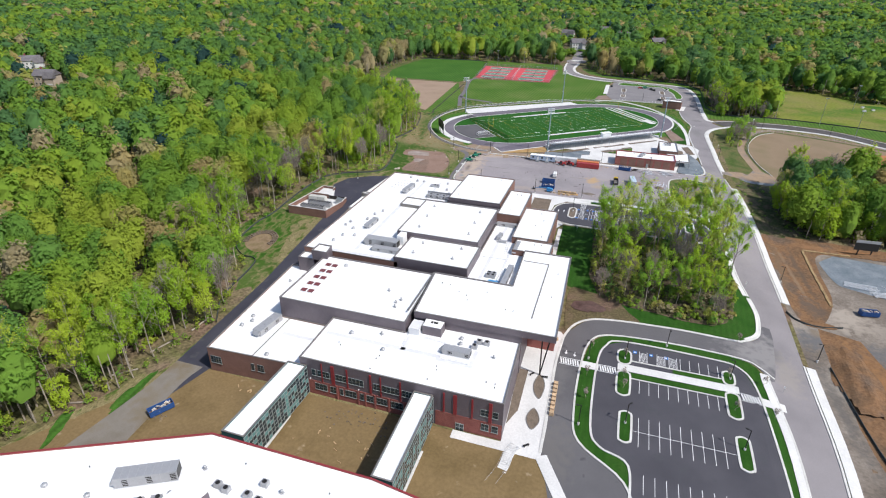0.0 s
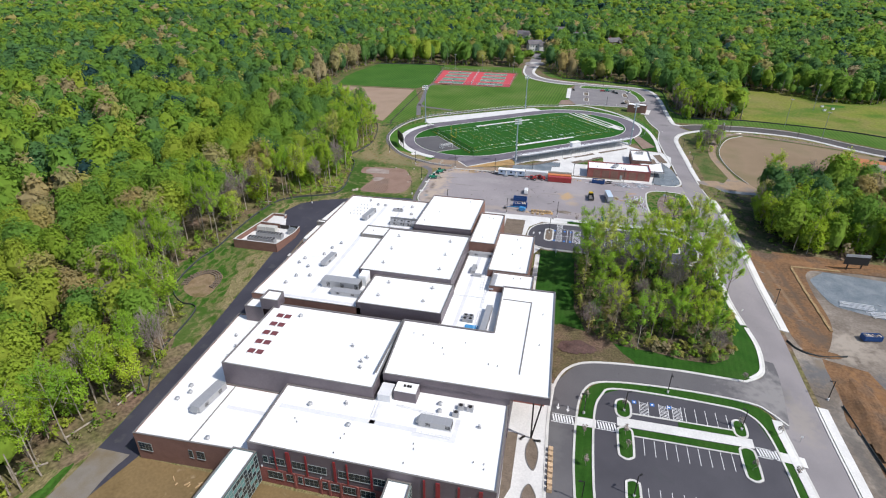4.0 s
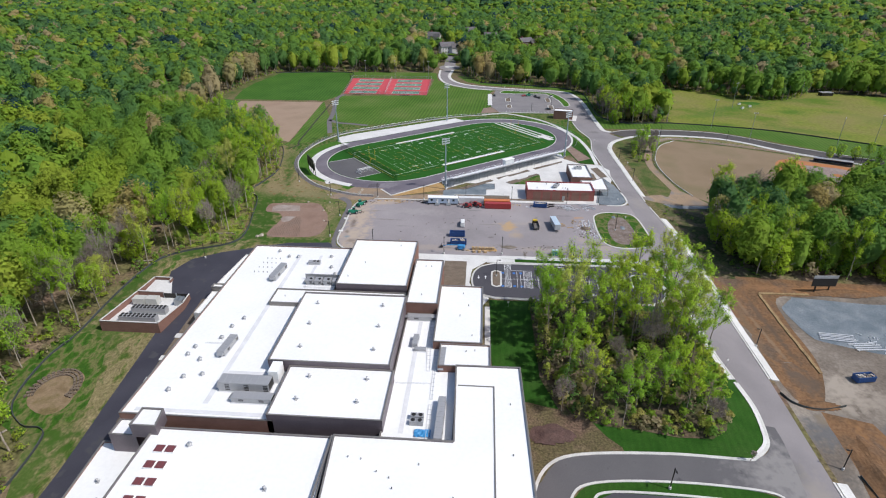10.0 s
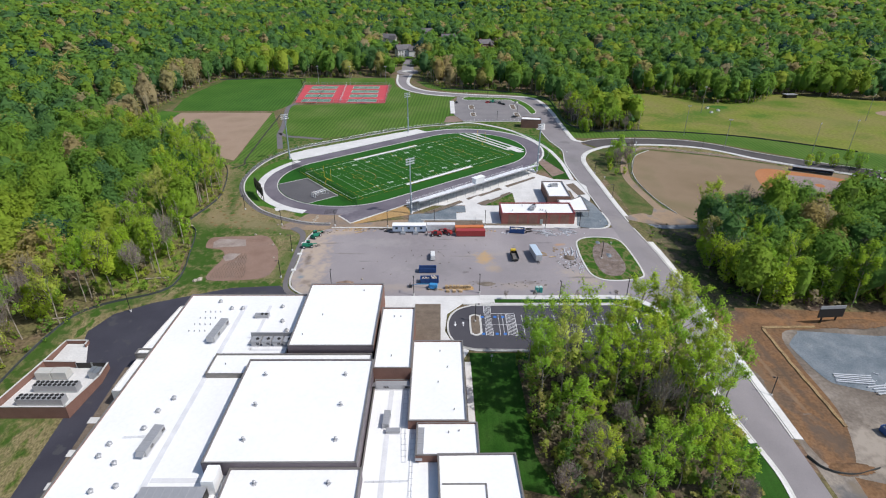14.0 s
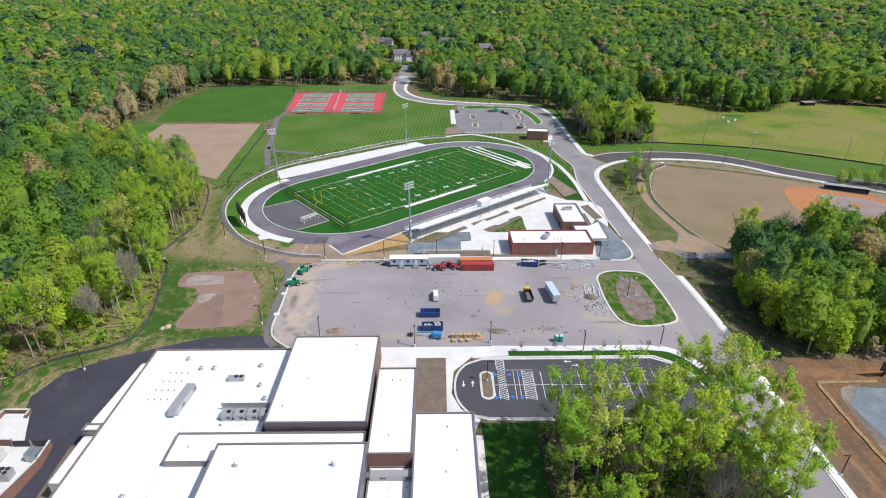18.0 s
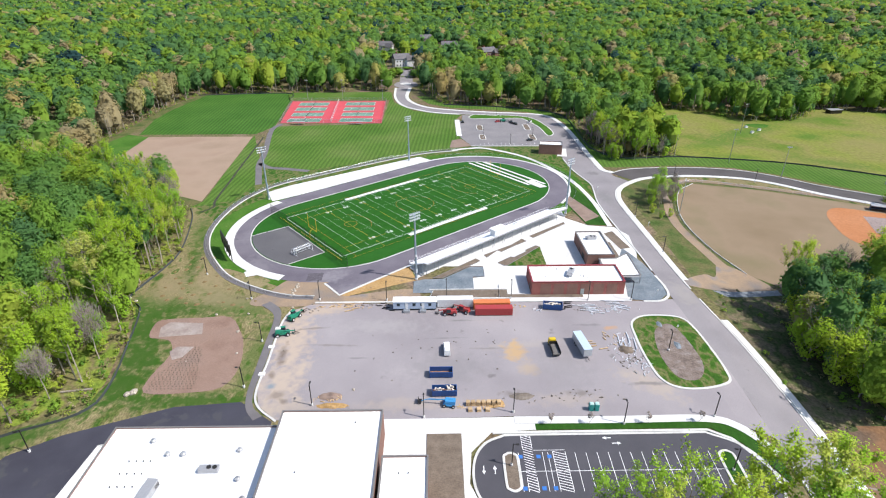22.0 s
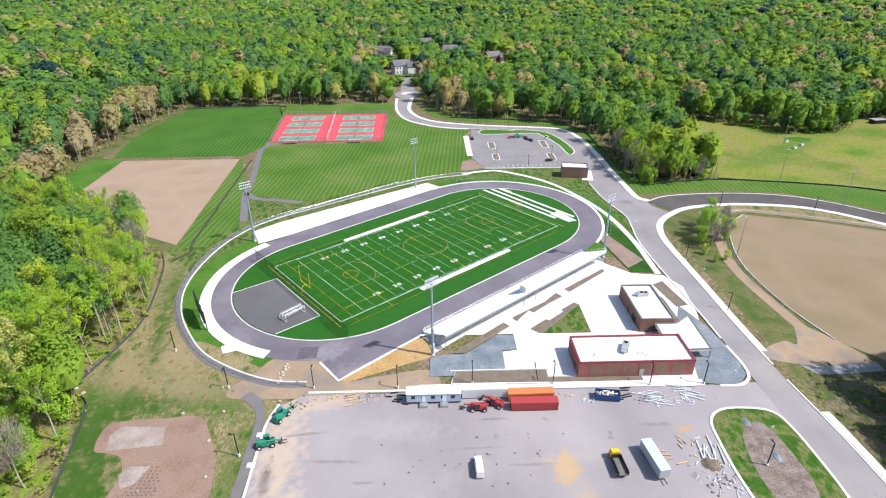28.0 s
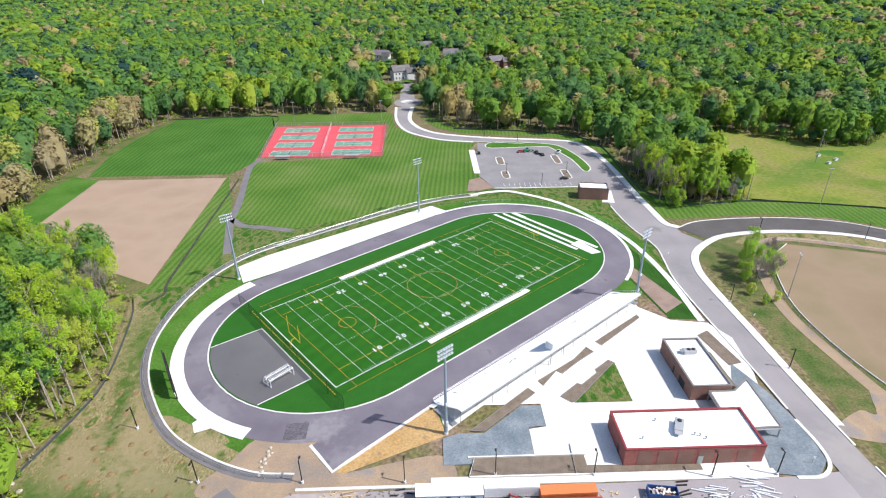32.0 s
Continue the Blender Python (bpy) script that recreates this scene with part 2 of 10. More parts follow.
soil_marks(ASPH_LOT, [(-7, 38, 6, 17, 0.1, (0.44, 0.355, 0.285), 0.95), (-6, 18, 6.5, 11, -0.15, (0.44, 0.36, 0.29), 0.9), (0, 53, 10, 3, 0.2, (0.44, 0.35, 0.27), 0.8), (-2, 9, 8, 3, 0.1, (0.40, 0.335, 0.275), 0.6),
                      (96, 17, 9, 3.6, -0.6, (0.40, 0.335, 0.275), 0.7), (72, 11, 10, 2.6, 0, (0.38, 0.32, 0.27), 0.5), (30, 10, 14, 2.6, 0, (0.38, 0.32, 0.27), 0.5), (63, 34, 12, 2.0, 0.1, (0.40, 0.35, 0.30), 0.35),
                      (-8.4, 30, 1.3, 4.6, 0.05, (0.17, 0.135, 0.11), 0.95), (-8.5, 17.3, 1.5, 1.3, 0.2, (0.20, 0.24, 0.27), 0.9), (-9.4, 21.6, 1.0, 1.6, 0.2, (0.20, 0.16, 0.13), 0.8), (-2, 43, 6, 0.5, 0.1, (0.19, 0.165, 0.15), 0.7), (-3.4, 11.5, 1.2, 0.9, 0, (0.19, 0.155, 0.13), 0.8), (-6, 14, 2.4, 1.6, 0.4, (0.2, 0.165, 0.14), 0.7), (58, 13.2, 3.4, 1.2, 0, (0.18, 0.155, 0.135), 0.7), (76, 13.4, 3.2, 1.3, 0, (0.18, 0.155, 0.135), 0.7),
                      (60.5, 31, 3.6, 4.6, 0.1, (0.47, 0.315, 0.16), 0.85), (63.5, 24, 3.0, 3.4, 0.1, (0.44, 0.33, 0.21), 0.5), (92, 42, 2.4, 1.2, 0.2, (0.45, 0.27, 0.15), 0.8),
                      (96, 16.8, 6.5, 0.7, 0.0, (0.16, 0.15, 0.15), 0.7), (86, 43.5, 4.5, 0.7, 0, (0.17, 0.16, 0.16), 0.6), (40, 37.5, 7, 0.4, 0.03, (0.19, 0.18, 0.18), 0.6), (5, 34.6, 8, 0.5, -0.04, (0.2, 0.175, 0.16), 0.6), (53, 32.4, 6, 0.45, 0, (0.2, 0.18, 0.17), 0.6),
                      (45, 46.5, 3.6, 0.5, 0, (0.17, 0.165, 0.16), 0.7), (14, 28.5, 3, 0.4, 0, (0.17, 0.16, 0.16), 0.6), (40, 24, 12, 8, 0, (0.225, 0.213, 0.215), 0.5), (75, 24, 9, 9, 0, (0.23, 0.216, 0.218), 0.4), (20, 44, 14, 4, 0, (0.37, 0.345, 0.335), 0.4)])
soil_marks(ASPH_ROAD, [(129, -86, 3, 5, 0.2, (0.15, 0.145, 0.14), 0.7), (124, 186, 4, 2.4, 0.3, (0.165, 0.16, 0.155), 0.7), (132, -95, 4, 10, 0, (0.30, 0.27, 0.24), 0.6), (124, 62, 4, 8, 0, (0.31, 0.285, 0.26), 0.5), (121, 150, 4, 8, 0, (0.19, 0.185, 0.18), 0.5), (128, -20, 5, 14, 0, (0.29, 0.27, 0.25), 0.4)])
soil_marks(ASPH_MID, [(126, -88, 13, 11, 0, (0.235, 0.225, 0.222), 1.0), (66, -150, 5, 12, 0, (0.16, 0.15, 0.14), 0.6), (64, -118, 2.5, 10, 0, (0.17, 0.165, 0.165), 0.5)])
TRACK = surface("track_base", [(0.128, 0.113, 0.136), (0.158, 0.142, 0.166), (0.192, 0.175, 0.198)], 0.06, 7.0, 0.85, bump=0.08, fine_amount=0.10, spots=((0.098, 0.090, 0.104), 0.12, 0.66))
soil_marks(TRACK, [(-2, 74, 7, 4, 0.6, (0.27, 0.255, 0.27), 0.6), (8, 66, 6, 4, 0.4, (0.26, 0.245, 0.26), 0.5), (-30, 84, 4, 9, 0.5, (0.25, 0.235, 0.25), 0.4), (60, 100, 14, 2.5, 0.7, (0.24, 0.225, 0.24), 0.4), (85, 150, 5, 9, 0.2, (0.25, 0.235, 0.25), 0.4), (-40, 110, 4, 8, 0, (0.24, 0.225, 0.245), 0.4), (14, 66, 4, 0.8, 0.2, (0.09, 0.08, 0.09), 0.7)])
soil_marks(MEADOW, [(250, 268, 40, 9, 0.5, (0.065, 0.15, 0.016), 0.75), (215, 240, 26, 8, 0.3, (0.075, 0.155, 0.018), 0.6), (300, 300, 40, 10, 0.1, (0.07, 0.15, 0.016), 0.6), (206, 300, 20, 26, 0, (0.245, 0.205, 0.085), 0.6), (330, 240, 50, 22, 0.2, (0.235, 0.200, 0.075), 0.55), (270, 200, 30, 8, -0.5, (0.080, 0.155, 0.018), 0.6)])
ROUGH = surface("rough_verge_grass", [(0.055, 0.092, 0.020), (0.088, 0.112, 0.034), (0.135, 0.125, 0.052), (0.070, 0.102, 0.026)], 0.12, 1.8, 0.95, fine_amount=0.3)
G1, G2 = (0.036, 0.092, 0.011), (0.052, 0.112, 0.016)
soil_marks(STRAW, [(x, y, rx * 1.5, ry * 1.5, a, c, k) for x, y, rx, ry, a, c, k in [(-52, 18, 9, 6, 0, G1, 0.9), (-50, 30, 6, 10, 0.2, G1, 0.9), (-56, 46, 6, 11, 0.3, G1, 0.9), (-48, 55, 12, 4, 0, G1, 0.85), (-62, 58, 6, 6, 0, G2, 0.8), (-44, 65, 10, 2.4, -0.5, G2, 0.5), (-56, 84, 1.6, 12, 0.2, G1, 0.8),
                   (-28, 12, 15, 2.6, 0, G1, 0.9), (-28, 55, 8, 4, -0.5, G2, 0.7), (-17, 30, 2.4, 14, 0, G2, 0.6), (-75, -62, 6, 16, 0, G1, 0.85), (-72, -86, 11, 5, -0.3, G1, 0.85), (-62, -106, 4, 15, 0.2, G2, 0.85), (-80, -22, 3.4, 18, 0, G1, 0.9),
                   (-68, 1, 10, 3.4, 0.5, G1, 0.9), (-59, -134, 3, 14, 0, G2, 0.85), (-70, -46, 9, 4, 0, G2, 0.6), (-42, 90, 3, 6, 0.6, G2, 0.5), (-62, 112, 4, 16, 0.3, G2, 0.7), (-30, 72, 6, 2.4, -0.6, (0.30, 0.245, 0.14), 0.6), (-46, 76, 5, 12, 0.2, (0.27, 0.215, 0.12), 0.75), (-58, 68, 4.5, 7, 0.2, (0.255, 0.205, 0.115), 0.75), (-36, 60, 8, 3, -0.3, (0.26, 0.21, 0.12), 0.6)]])
CONCRETE = surface("new_concrete", [(0.60, 0.59, 0.57), (0.70, 0.69, 0.67)], 0.15, 2.0, 0.85, fine_amount=0.08)
CURB = surface("curb_concrete", [(0.52, 0.51, 0.48), (0.64, 0.63, 0.60)], 0.3, 3.0, 0.85, fine_amount=0.12)
ROOFW = surface("white_roof_membrane", [(0.85, 0.85, 0.84), (0.90, 0.90, 0.89)], 0.08, 1.0, 0.55, bump=0.05, fine_amount=0.03)
ROOFG = surface("grey_roof_walkway", [(0.66, 0.66, 0.67), (0.74, 0.74, 0.75)], 0.4, 3.0, 0.7, fine_amount=0.06)
COPING = plain("grey_metal_coping", (0.23, 0.215, 0.20), 0.45, 0.3)
PANEL = surface("dark_metal_wall_panel", [(0.135, 0.112, 0.128), (0.165, 0.137, 0.153)], 0.2, 2.0, 0.5, 0.2, 0.05, fine_amount=0.08)
BRICK = surface("red_brick", [(0.265, 0.095, 0.082), (0.325, 0.125, 0.105)], 0.4, 5.0, 0.9, fine_amount=0.2)
BRICK2 = surface("brown_brick", [(0.215, 0.120, 0.095), (0.255, 0.145, 0.115)], 0.4, 5.0, 0.9, fine_amount=0.15)
REDTRIM = plain("red_metal_trim", (0.26, 0.028, 0.035), 0.45)
DIRT = surface("brown_soil", [(0.165, 0.115, 0.052), (0.215, 0.150, 0.072), (0.185, 0.130, 0.064)], 0.06, 1.3, 0.95, fine_amount=0.13, spots=((0.30, 0.23, 0.14), 0.3, 0.66))
TAN = surface("tan_infield_soil", [(0.290, 0.205, 0.145), (0.335, 0.245, 0.178), (0.280, 0.205, 0.142)], 0.03, 5.0, 0.95, fine_amount=0.06)
OLIVE = surface("seeded_olive_soil", [(0.215, 0.158, 0.098), (0.255, 0.190, 0.125), (0.200, 0.162, 0.092)], 0.03, 5.0, 0.95, fine_amount=0.07)
CLAY = surface("orange_clay", [(0.400, 0.165, 0.070), (0.440, 0.200, 0.095)], 0.06, 1.2, 0.95, fine_amount=0.12)
RUST = surface("rusty_subsoil", [(0.140, 0.090, 0.055), (0.205, 0.115, 0.060), (0.130, 0.092, 0.066)], 0.1, 1.2, 0.95, fine_amount=0.25)
OCHRE = surface("ochre_soil", [(0.380, 0.235, 0.095), (0.440, 0.290, 0.135)], 0.2, 1.6, 0.95, fine_amount=0.2, spots=((0.28, 0.19, 0.11), 0.35, 0.6))
PINKSOIL = surface("pinkish_subsoil", [(0.225, 0.160, 0.128), (0.275, 0.202, 0.162), (0.200, 0.148, 0.122)], 0.12, 4.5, 0.95, fine_amount=0.14)
BLUESTONE = surface("bluestone_gravel", [(0.130, 0.160, 0.185), (0.175, 0.205, 0.230), (0.240, 0.265, 0.285)], 0.15, 2.5, 0.9, fine_amount=0.2)
GREYDIRT = surface("grey_construction_dirt", [(0.135, 0.112, 0.092), (0.190, 0.160, 0.132), (0.270, 0.235, 0.198)], 0.07, 1.2, 0.95, fine_amount=0.2)
GATEMUD = surface("churned_soil", [(0.215, 0.185, 0.165), (0.270, 0.205, 0.150), (0.330, 0.240, 0.160), (0.230, 0.205, 0.190)], 0.09, 4.5, 0.95, fine_amount=0.16)
soil_marks(GREYDIRT, [(159, -53, 9, 8, 0.3, (0.38, 0.33, 0.275), 0.85), (151, -60, 7, 3, -0.2, (0.36, 0.315, 0.26), 0.7), (172, -58, 14, 5, 0.1, (0.33, 0.285, 0.235), 0.6), (146, -70, 10, 6, 0.2, (0.125, 0.128, 0.135), 0.8), (165, -72, 14, 5, 0, (0.115, 0.118, 0.125), 0.7),
                     (186, -60, 16, 7, 0.2, (0.16, 0.15, 0.14), 0.6), (147.5, -66, 3.4, 2.4, 0, (0.21, 0.165, 0.115), 0.8), (144.5, -100, 2.4, 26, 0.08, (0.10, 0.095, 0.09), 0.6), (200, -90, 24, 18, 0, (0.25, 0.19, 0.14), 0.6)])
soil_marks(RUST, [(142, -20, 2.4, 18, 0.0, (0.150, 0.105, 0.068), 0.7), (150, -22, 1.2, 24, 0.06, (0.115, 0.082, 0.058), 0.8), (146.4, -28, 0.9, 22, 0.1, (0.24, 0.165, 0.105), 0.7), (149, -50, 4, 9, 0.3, (0.115, 0.088, 0.068), 0.8), (180, 0, 22, 2.6, 0, (0.33, 0.165, 0.075), 0.7), (158, 1, 9, 2, 0, (0.27, 0.15, 0.08), 0.6),
                  (156, -84, 1.6, 18, 0.1, (0.33, 0.17, 0.07), 0.7), (162, -92, 4, 22, 0.1, (0.29, 0.15, 0.065), 0.7)])
MULCH = surface("planting_mulch", [(0.150, 0.118, 0.090), (0.200, 0.160, 0.125)], 0.5, 4.0, 0.95, fine_amount=0.25)
PAINTW = plain("white_paint", (0.78, 0.78, 0.78), 0.6, amount=0.1)
PAINTY = plain("yellow_paint", (0.70, 0.42, 0.03), 0.6)
PAINTO = plain("orange_paint", (0.55, 0.20, 0.03), 0.6)
COURTR = surface("red_court", [(0.50, 0.060, 0.075), (0.56, 0.075, 0.090)], 0.1, 2.0, 0.75, fine_amount=0.06)
COURTG = surface("green_court", [(0.110, 0.240, 0.170), (0.130, 0.270, 0.190)], 0.1, 2.0, 0.75, fine_amount=0.06)
STEEL = plain("galvanised_steel", (0.46, 0.48, 0.50), 0.4, 0.7)
ALU = plain("aluminium", (0.72, 0.73, 0.75), 0.45, 0.35)
BENCHALU = plain("mill_finish_aluminium", (0.82, 0.83, 0.85), 0.6, 0.1)
DARKMET = plain("dark_bronze_metal", (0.035, 0.032, 0.030), 0.45, 0.4)
UNITGREY = plain("grey_sheet_metal", (0.42, 0.42, 0.43), 0.45, 0.3)
VENTGREY = plain("weathered_vent_metal", (0.46, 0.46, 0.47), 0.5, 0.3)
BLUEP = plain("blue_steel_paint", (0.025, 0.085, 0.260), 0.5)
SKYBLUE = plain("sky_blue_paint", (0.05, 0.27, 0.55), 0.45)
REDP = plain("red_steel_paint", (0.38, 0.045, 0.045), 0.5)
ORANGEP = plain("orange_steel_paint", (0.62, 0.19, 0.06), 0.5)
GREENP = plain("green_machine_paint", (0.015, 0.21, 0.125), 0.45)
WHITEP = plain("white_vehicle_paint", (0.75, 0.75, 0.74), 0.3)
BLACKP = plain("black_rubber", (0.02, 0.02, 0.02), 0.8)
YELLOWP = plain("yellow_machine_paint", (0.62, 0.43, 0.02), 0.45)
WOOD = surface("sawn_timber", [(0.42, 0.29, 0.16), (0.52, 0.38, 0.23)], 1.0, 8.0, 0.85, fine_amount=0.2, rand=0.15)
GLASS = plain("window_glass", (0.030, 0.045, 0.052), 0.06, 0.0, 0.05)
TEALGLASS = plain("teal_curtain_glass", (0.050, 0.135, 0.140), 0.08, 0.0, 0.1)
FRAMEW = plain("pale_window_frame", (0.34, 0.38, 0.37), 0.4, 0.2)
FENCE = plain("dark_silt_fence", (0.055, 0.064, 0.064), 0.7)


# ---------------------------------------------------------------- terrain
def ramp_at(v, xs, ys):
    return np.interp(v, xs, ys)


def ground_z(x, y):
    """Height of the ground: level round the sports field, falling south and into the hollow in the east."""
    x, y = np.asarray(x, float), np.asarray(y, float)
    p = sum(ramp_at(y + d, [-400, -180, -150, -100, -70, -40, 0, 40, 60, 1000], [-15, -14, -13, -11.2, -8.8, -5.2, -1.8, -0.3, 0, 0]) for d in (-12, -6, 0, 6, 12)) / 5
    q = sum(ramp_at(y + d, [-400, -150, -60, -10, 40, 90, 150, 1000], [-2, -3, -5, -8, -5, -3, 0, 0]) for d in (-12, 0, 12)) / 3
    u = np.clip((x - 115) / 35, 0, 1)
    z = p + u * u * (3 - 2 * u) * q
    far = np.clip((np.hypot(x - 30, y - 100) - 420) / 700, 0, 1)
    return z + far * (7 * np.sin(x / 230 + 1.3) * np.cos(y / 310) + 4 * np.sin((x + 2 * y) / 420))


def gz(x, y):
    return float(ground_z(x, y))


def mesh_object(name, verts, faces, mat, parent=None, smooth=False):
    me = bpy.data.meshes.new(name)
    me.from_pydata([tuple(v) for v in verts], [], faces)
    me.materials.append(mat)
    if smooth:
        me.shade_smooth()
    ob = new(name, me)
    if parent:
        ob.parent = parent
    return ob


def part(name, bm, mat, parent=None, label=""):
    me = bpy.data.meshes.new(name)
    bm.normal_update()
    bm.to_mesh(me)
    bm.free()
    me.materials.append(mat)
    ob = new(name, me)
    if parent:
        ob.parent = parent
    if label:
        ob["label"] = label
    return ob


def empty(name, m=None, label="", category="", group="", kind=""):
    ob = new(name)
    ob.empty_display_size = 0.5
    if m is not None:
        ob.matrix_basis = m
    return tagged(ob, label, category, group, kind)


STEP = 6.0


def drape(name, poly, mat, dz, label="", category="", parent=None, kind="structure", cut=STEP):
    """A flat area laid on the ground, cut on the ground's own grid so that it follows it."""
    bm = bmesh.new()
    f = bm.faces.new([bm.verts.new((x, y, 0)) for x, y in poly])
    if f.calc_area() and f.normal.z < 0:
        f.normal_flip()
    f.normal_update()
    if f.normal.z < 0:
        f.normal_flip()
    bmesh.ops.triangulate(bm, faces=bm.faces[:])
    for axis in (0, 1):
        lo, hi = min(p[axis] for p in poly), max(p[axis] for p in poly)
        k = math.ceil(lo / cut)
        while k * cut < hi:
            co, no = [0, 0, 0], [0, 0, 0]
            co[axis], no[axis] = k * cut, 1
            bmesh.ops.bisect_plane(bm, geom=bm.verts[:] + bm.edges[:] + bm.faces[:], plane_co=co, plane_no=no, dist=1e-5)
            k += 1
    for v in bm.verts:
        v.co.z = gz(v.co.x, v.co.y) + dz
    ob = part(name, bm, mat, parent)
    return tagged(ob, label, category, kind=kind) if parent is None else ob


def smooth_line(pts, n=6, closed=False):
    """Catmull-Rom through plan points."""
    P = [np.array(p, float) for p in pts]
    out, m = [], len(P)
    for i in range(m if closed else m - 1):
        a = P[(i - 1) % m] if closed or i > 0 else 2 * P[0] - P[1]
        b, c = P[i], P[(i + 1) % m]
        d = P[(i + 2) % m] if closed or i + 2 < m else 2 * P[-1] - P[-2]
        for k in range(n):
            t = k / n
            out.append(0.5 * (2 * b + (c - a) * t + (2 * a - 5 * b + 4 * c - d) * t * t + (3 * b - a - 3 * c + d) * t ** 3))
    if not closed:
        out.append(P[-1])
    return [tuple(p) for p in out]


def dense(pts, step=4.0):
    out = []
    for a, b in zip(pts, pts[1:]):
        k = max(1, int(math.dist(a, b) / step))
        out += [(a[0] + (b[0] - a[0]) * i / k, a[1] + (b[1] - a[1]) * i / k) for i in range(k)]
    return out + [pts[-1]]


def offsets(pts, closed=False):
    n = []
    for i in range(len(pts)):
        a = pts[i - 1] if i or closed else pts[0]
        b = pts[(i + 1) % len(pts)] if i + 1 < len(pts) or closed else pts[-1]
        d = np.array(b, float) - np.array(a, float)
        d /= np.linalg.norm(d) + 1e-9
        n.append((-d[1], d[0]))
    return n


def strip(name, pts, w0, w1, z0, z1, mat, parent=None, closed=False, step=4.0, label="", category="", kind="structure", level=None):
    """A band beside a plan line, from offset w0 to w1 (left positive), standing from z0 to z1 over the ground: kerbs, walks, lines, walls."""
    pts = dense(list(pts) + ([pts[0]] if closed else []), step)
    if closed:
        pts = pts[:-1]
    nn = offsets(pts, closed)
    verts, faces = [], []
    for (x, y), (nx, ny) in zip(pts, nn):
        for w, h in ((w0, z0), (w0, z1), (w1, z1), (w1, z0)):
            px, py = x + nx * w, y + ny * w
            g = level if level is not None else gz(px, py)
            verts.append((px, py, g + h))
    m = len(pts)
    for i in range(m if closed else m - 1):
        a, b = 4 * i, 4 * ((i + 1) % m)
        for k in range(3):
            faces.append((a + k, a + k + 1, b + k + 1, b + k))
    if not closed:
        faces += [(0, 1, 2, 3), (4 * m - 1, 4 * m - 2, 4 * m - 3, 4 * m - 4)]
    ob = mesh_object(name, verts, faces, mat, parent)
    return tagged(ob, label, category, kind=kind) if parent is None else ob


def prism(bm, poly, z0, z1):
    """A closed upright prism over a plan polygon (anticlockwise)."""
    lo = [bm.verts.new((x, y, z0)) for x, y in poly]
    hi = [bm.verts.new((x, y, z1)) for x, y in poly]
    k = len(poly)
    for i in range(k):
        bm.faces.new((lo[i], lo[(i + 1) % k], hi[(i + 1) % k], hi[i]))
    bm.faces.new(hi)
    bm.faces.new(lo[::-1])
    return bm


def rect(x0, y0, x1, y1):
    return [(x0, y0), (x1, y0), (x1, y1), (x0, y1)]


def box(bm, x0, y0, z0, x1, y1, z1, m=None):
    v0 = len(bm.verts)
    prism(bm, rect(x0, y0, x1, y1), z0, z1)
    if m is not None:
        bm.verts.ensure_lookup_table()
        bmesh.ops.transform(bm, matrix=m, verts=bm.verts[v0:])
    return bm


def boxed(*dims, m=None):
    return box(bmesh.new(), *dims, m=m)


def cyl(bm, r0, r1, z0, z1, n=8, m=None):
    mm = (m or Matrix()) @ pose(0, 0, (z0 + z1) / 2)
    bmesh.ops.create_cone(bm, cap_ends=True, segments=n, radius1=r0, radius2=r1, depth=z1 - z0, matrix=mm)
    return bm


def rod(bm, a, b, r, n=6):
    a, b = Vector(a), Vector(b)
    d = b - a
    m = Matrix.Translation((a + b) / 2) @ d.to_track_quat("Z", "Y").to_matrix().to_4x4()
    bmesh.ops.create_cone(bm, cap_ends=True, segments=n, radius1=r, radius2=r, depth=d.length, matrix=m)
    return bm


def grid_lines(lo, hi, outer):
    mid = list(np.arange(lo, hi + 1, STEP))
    return np.array([lo - o for o in outer[::-1]] + mid + [mid[-1] + o for o in outer])


gx, gy = grid_lines(-300, 360, [30, 70, 130, 220, 350, 550, 850, 1300, 2000, 3000, 4400]), grid_lines(-330, 480, [30, 70, 130, 220, 350, 550, 850, 1300, 2000, 3000, 4400])
GX, GY = np.meshgrid(gx, gy)
GZ = ground_z(GX, GY)
nxg = len(gx)
ground = mesh_object("ground", np.stack([GX.ravel(), GY.ravel(), GZ.ravel()], 1),
                     [(j * nxg + i, j * nxg + i + 1, (j + 1) * nxg + i + 1, (j + 1) * nxg + i) for j in range(len(gy) - 1) for i in range(nxg - 1)], LITTER, smooth=True)
tagged(ground, "brown leaf-littered forest floor running out to the horizon", "ground", kind="structure")
# ---------------------------------------------------------------- woods
CLEAR = [
    # school grounds, ball fields and building site
    [(-90, -330), (-75, -195), (-62, -165), (-60, -150), (-57, -125), (-63, -108), (-70, -93), (-86, -84), (-91, -74), (-84, -52), (-83.5, -26), (-80, -8), (-70, 2.5), (-56, 10), (-54, 20), (-58, 39),
     (-63, 54), (-70, 62), (-67, 80), (-66, 97), (-75, 127), (-80, 142), (-103, 163), (-140, 171), (-167, 190), (-179, 256), (-181, 343), (-173, 403), (-97, 409), (-6, 411), (-10, 440),
     (-12, 480), (30, 480), (22, 430), (26, 402), (44, 360), (101, 346), (128, 330), (138, 306), (136, 250), (138, 226), (150, 214), (183, 216), (187, 300), (201, 338), (214, 346), (245, 321), (270, 298), (300, 298), (322, 312), (338, 332), (358, 332),
     (440, 300), (455, 180), (340, 150), (300, 128), (285, 100), (262, 84), (200, 66), (168, 70), (153, 56), (148, 32), (151, 8), (330, 4), (380, -30), (420, -330)],
]
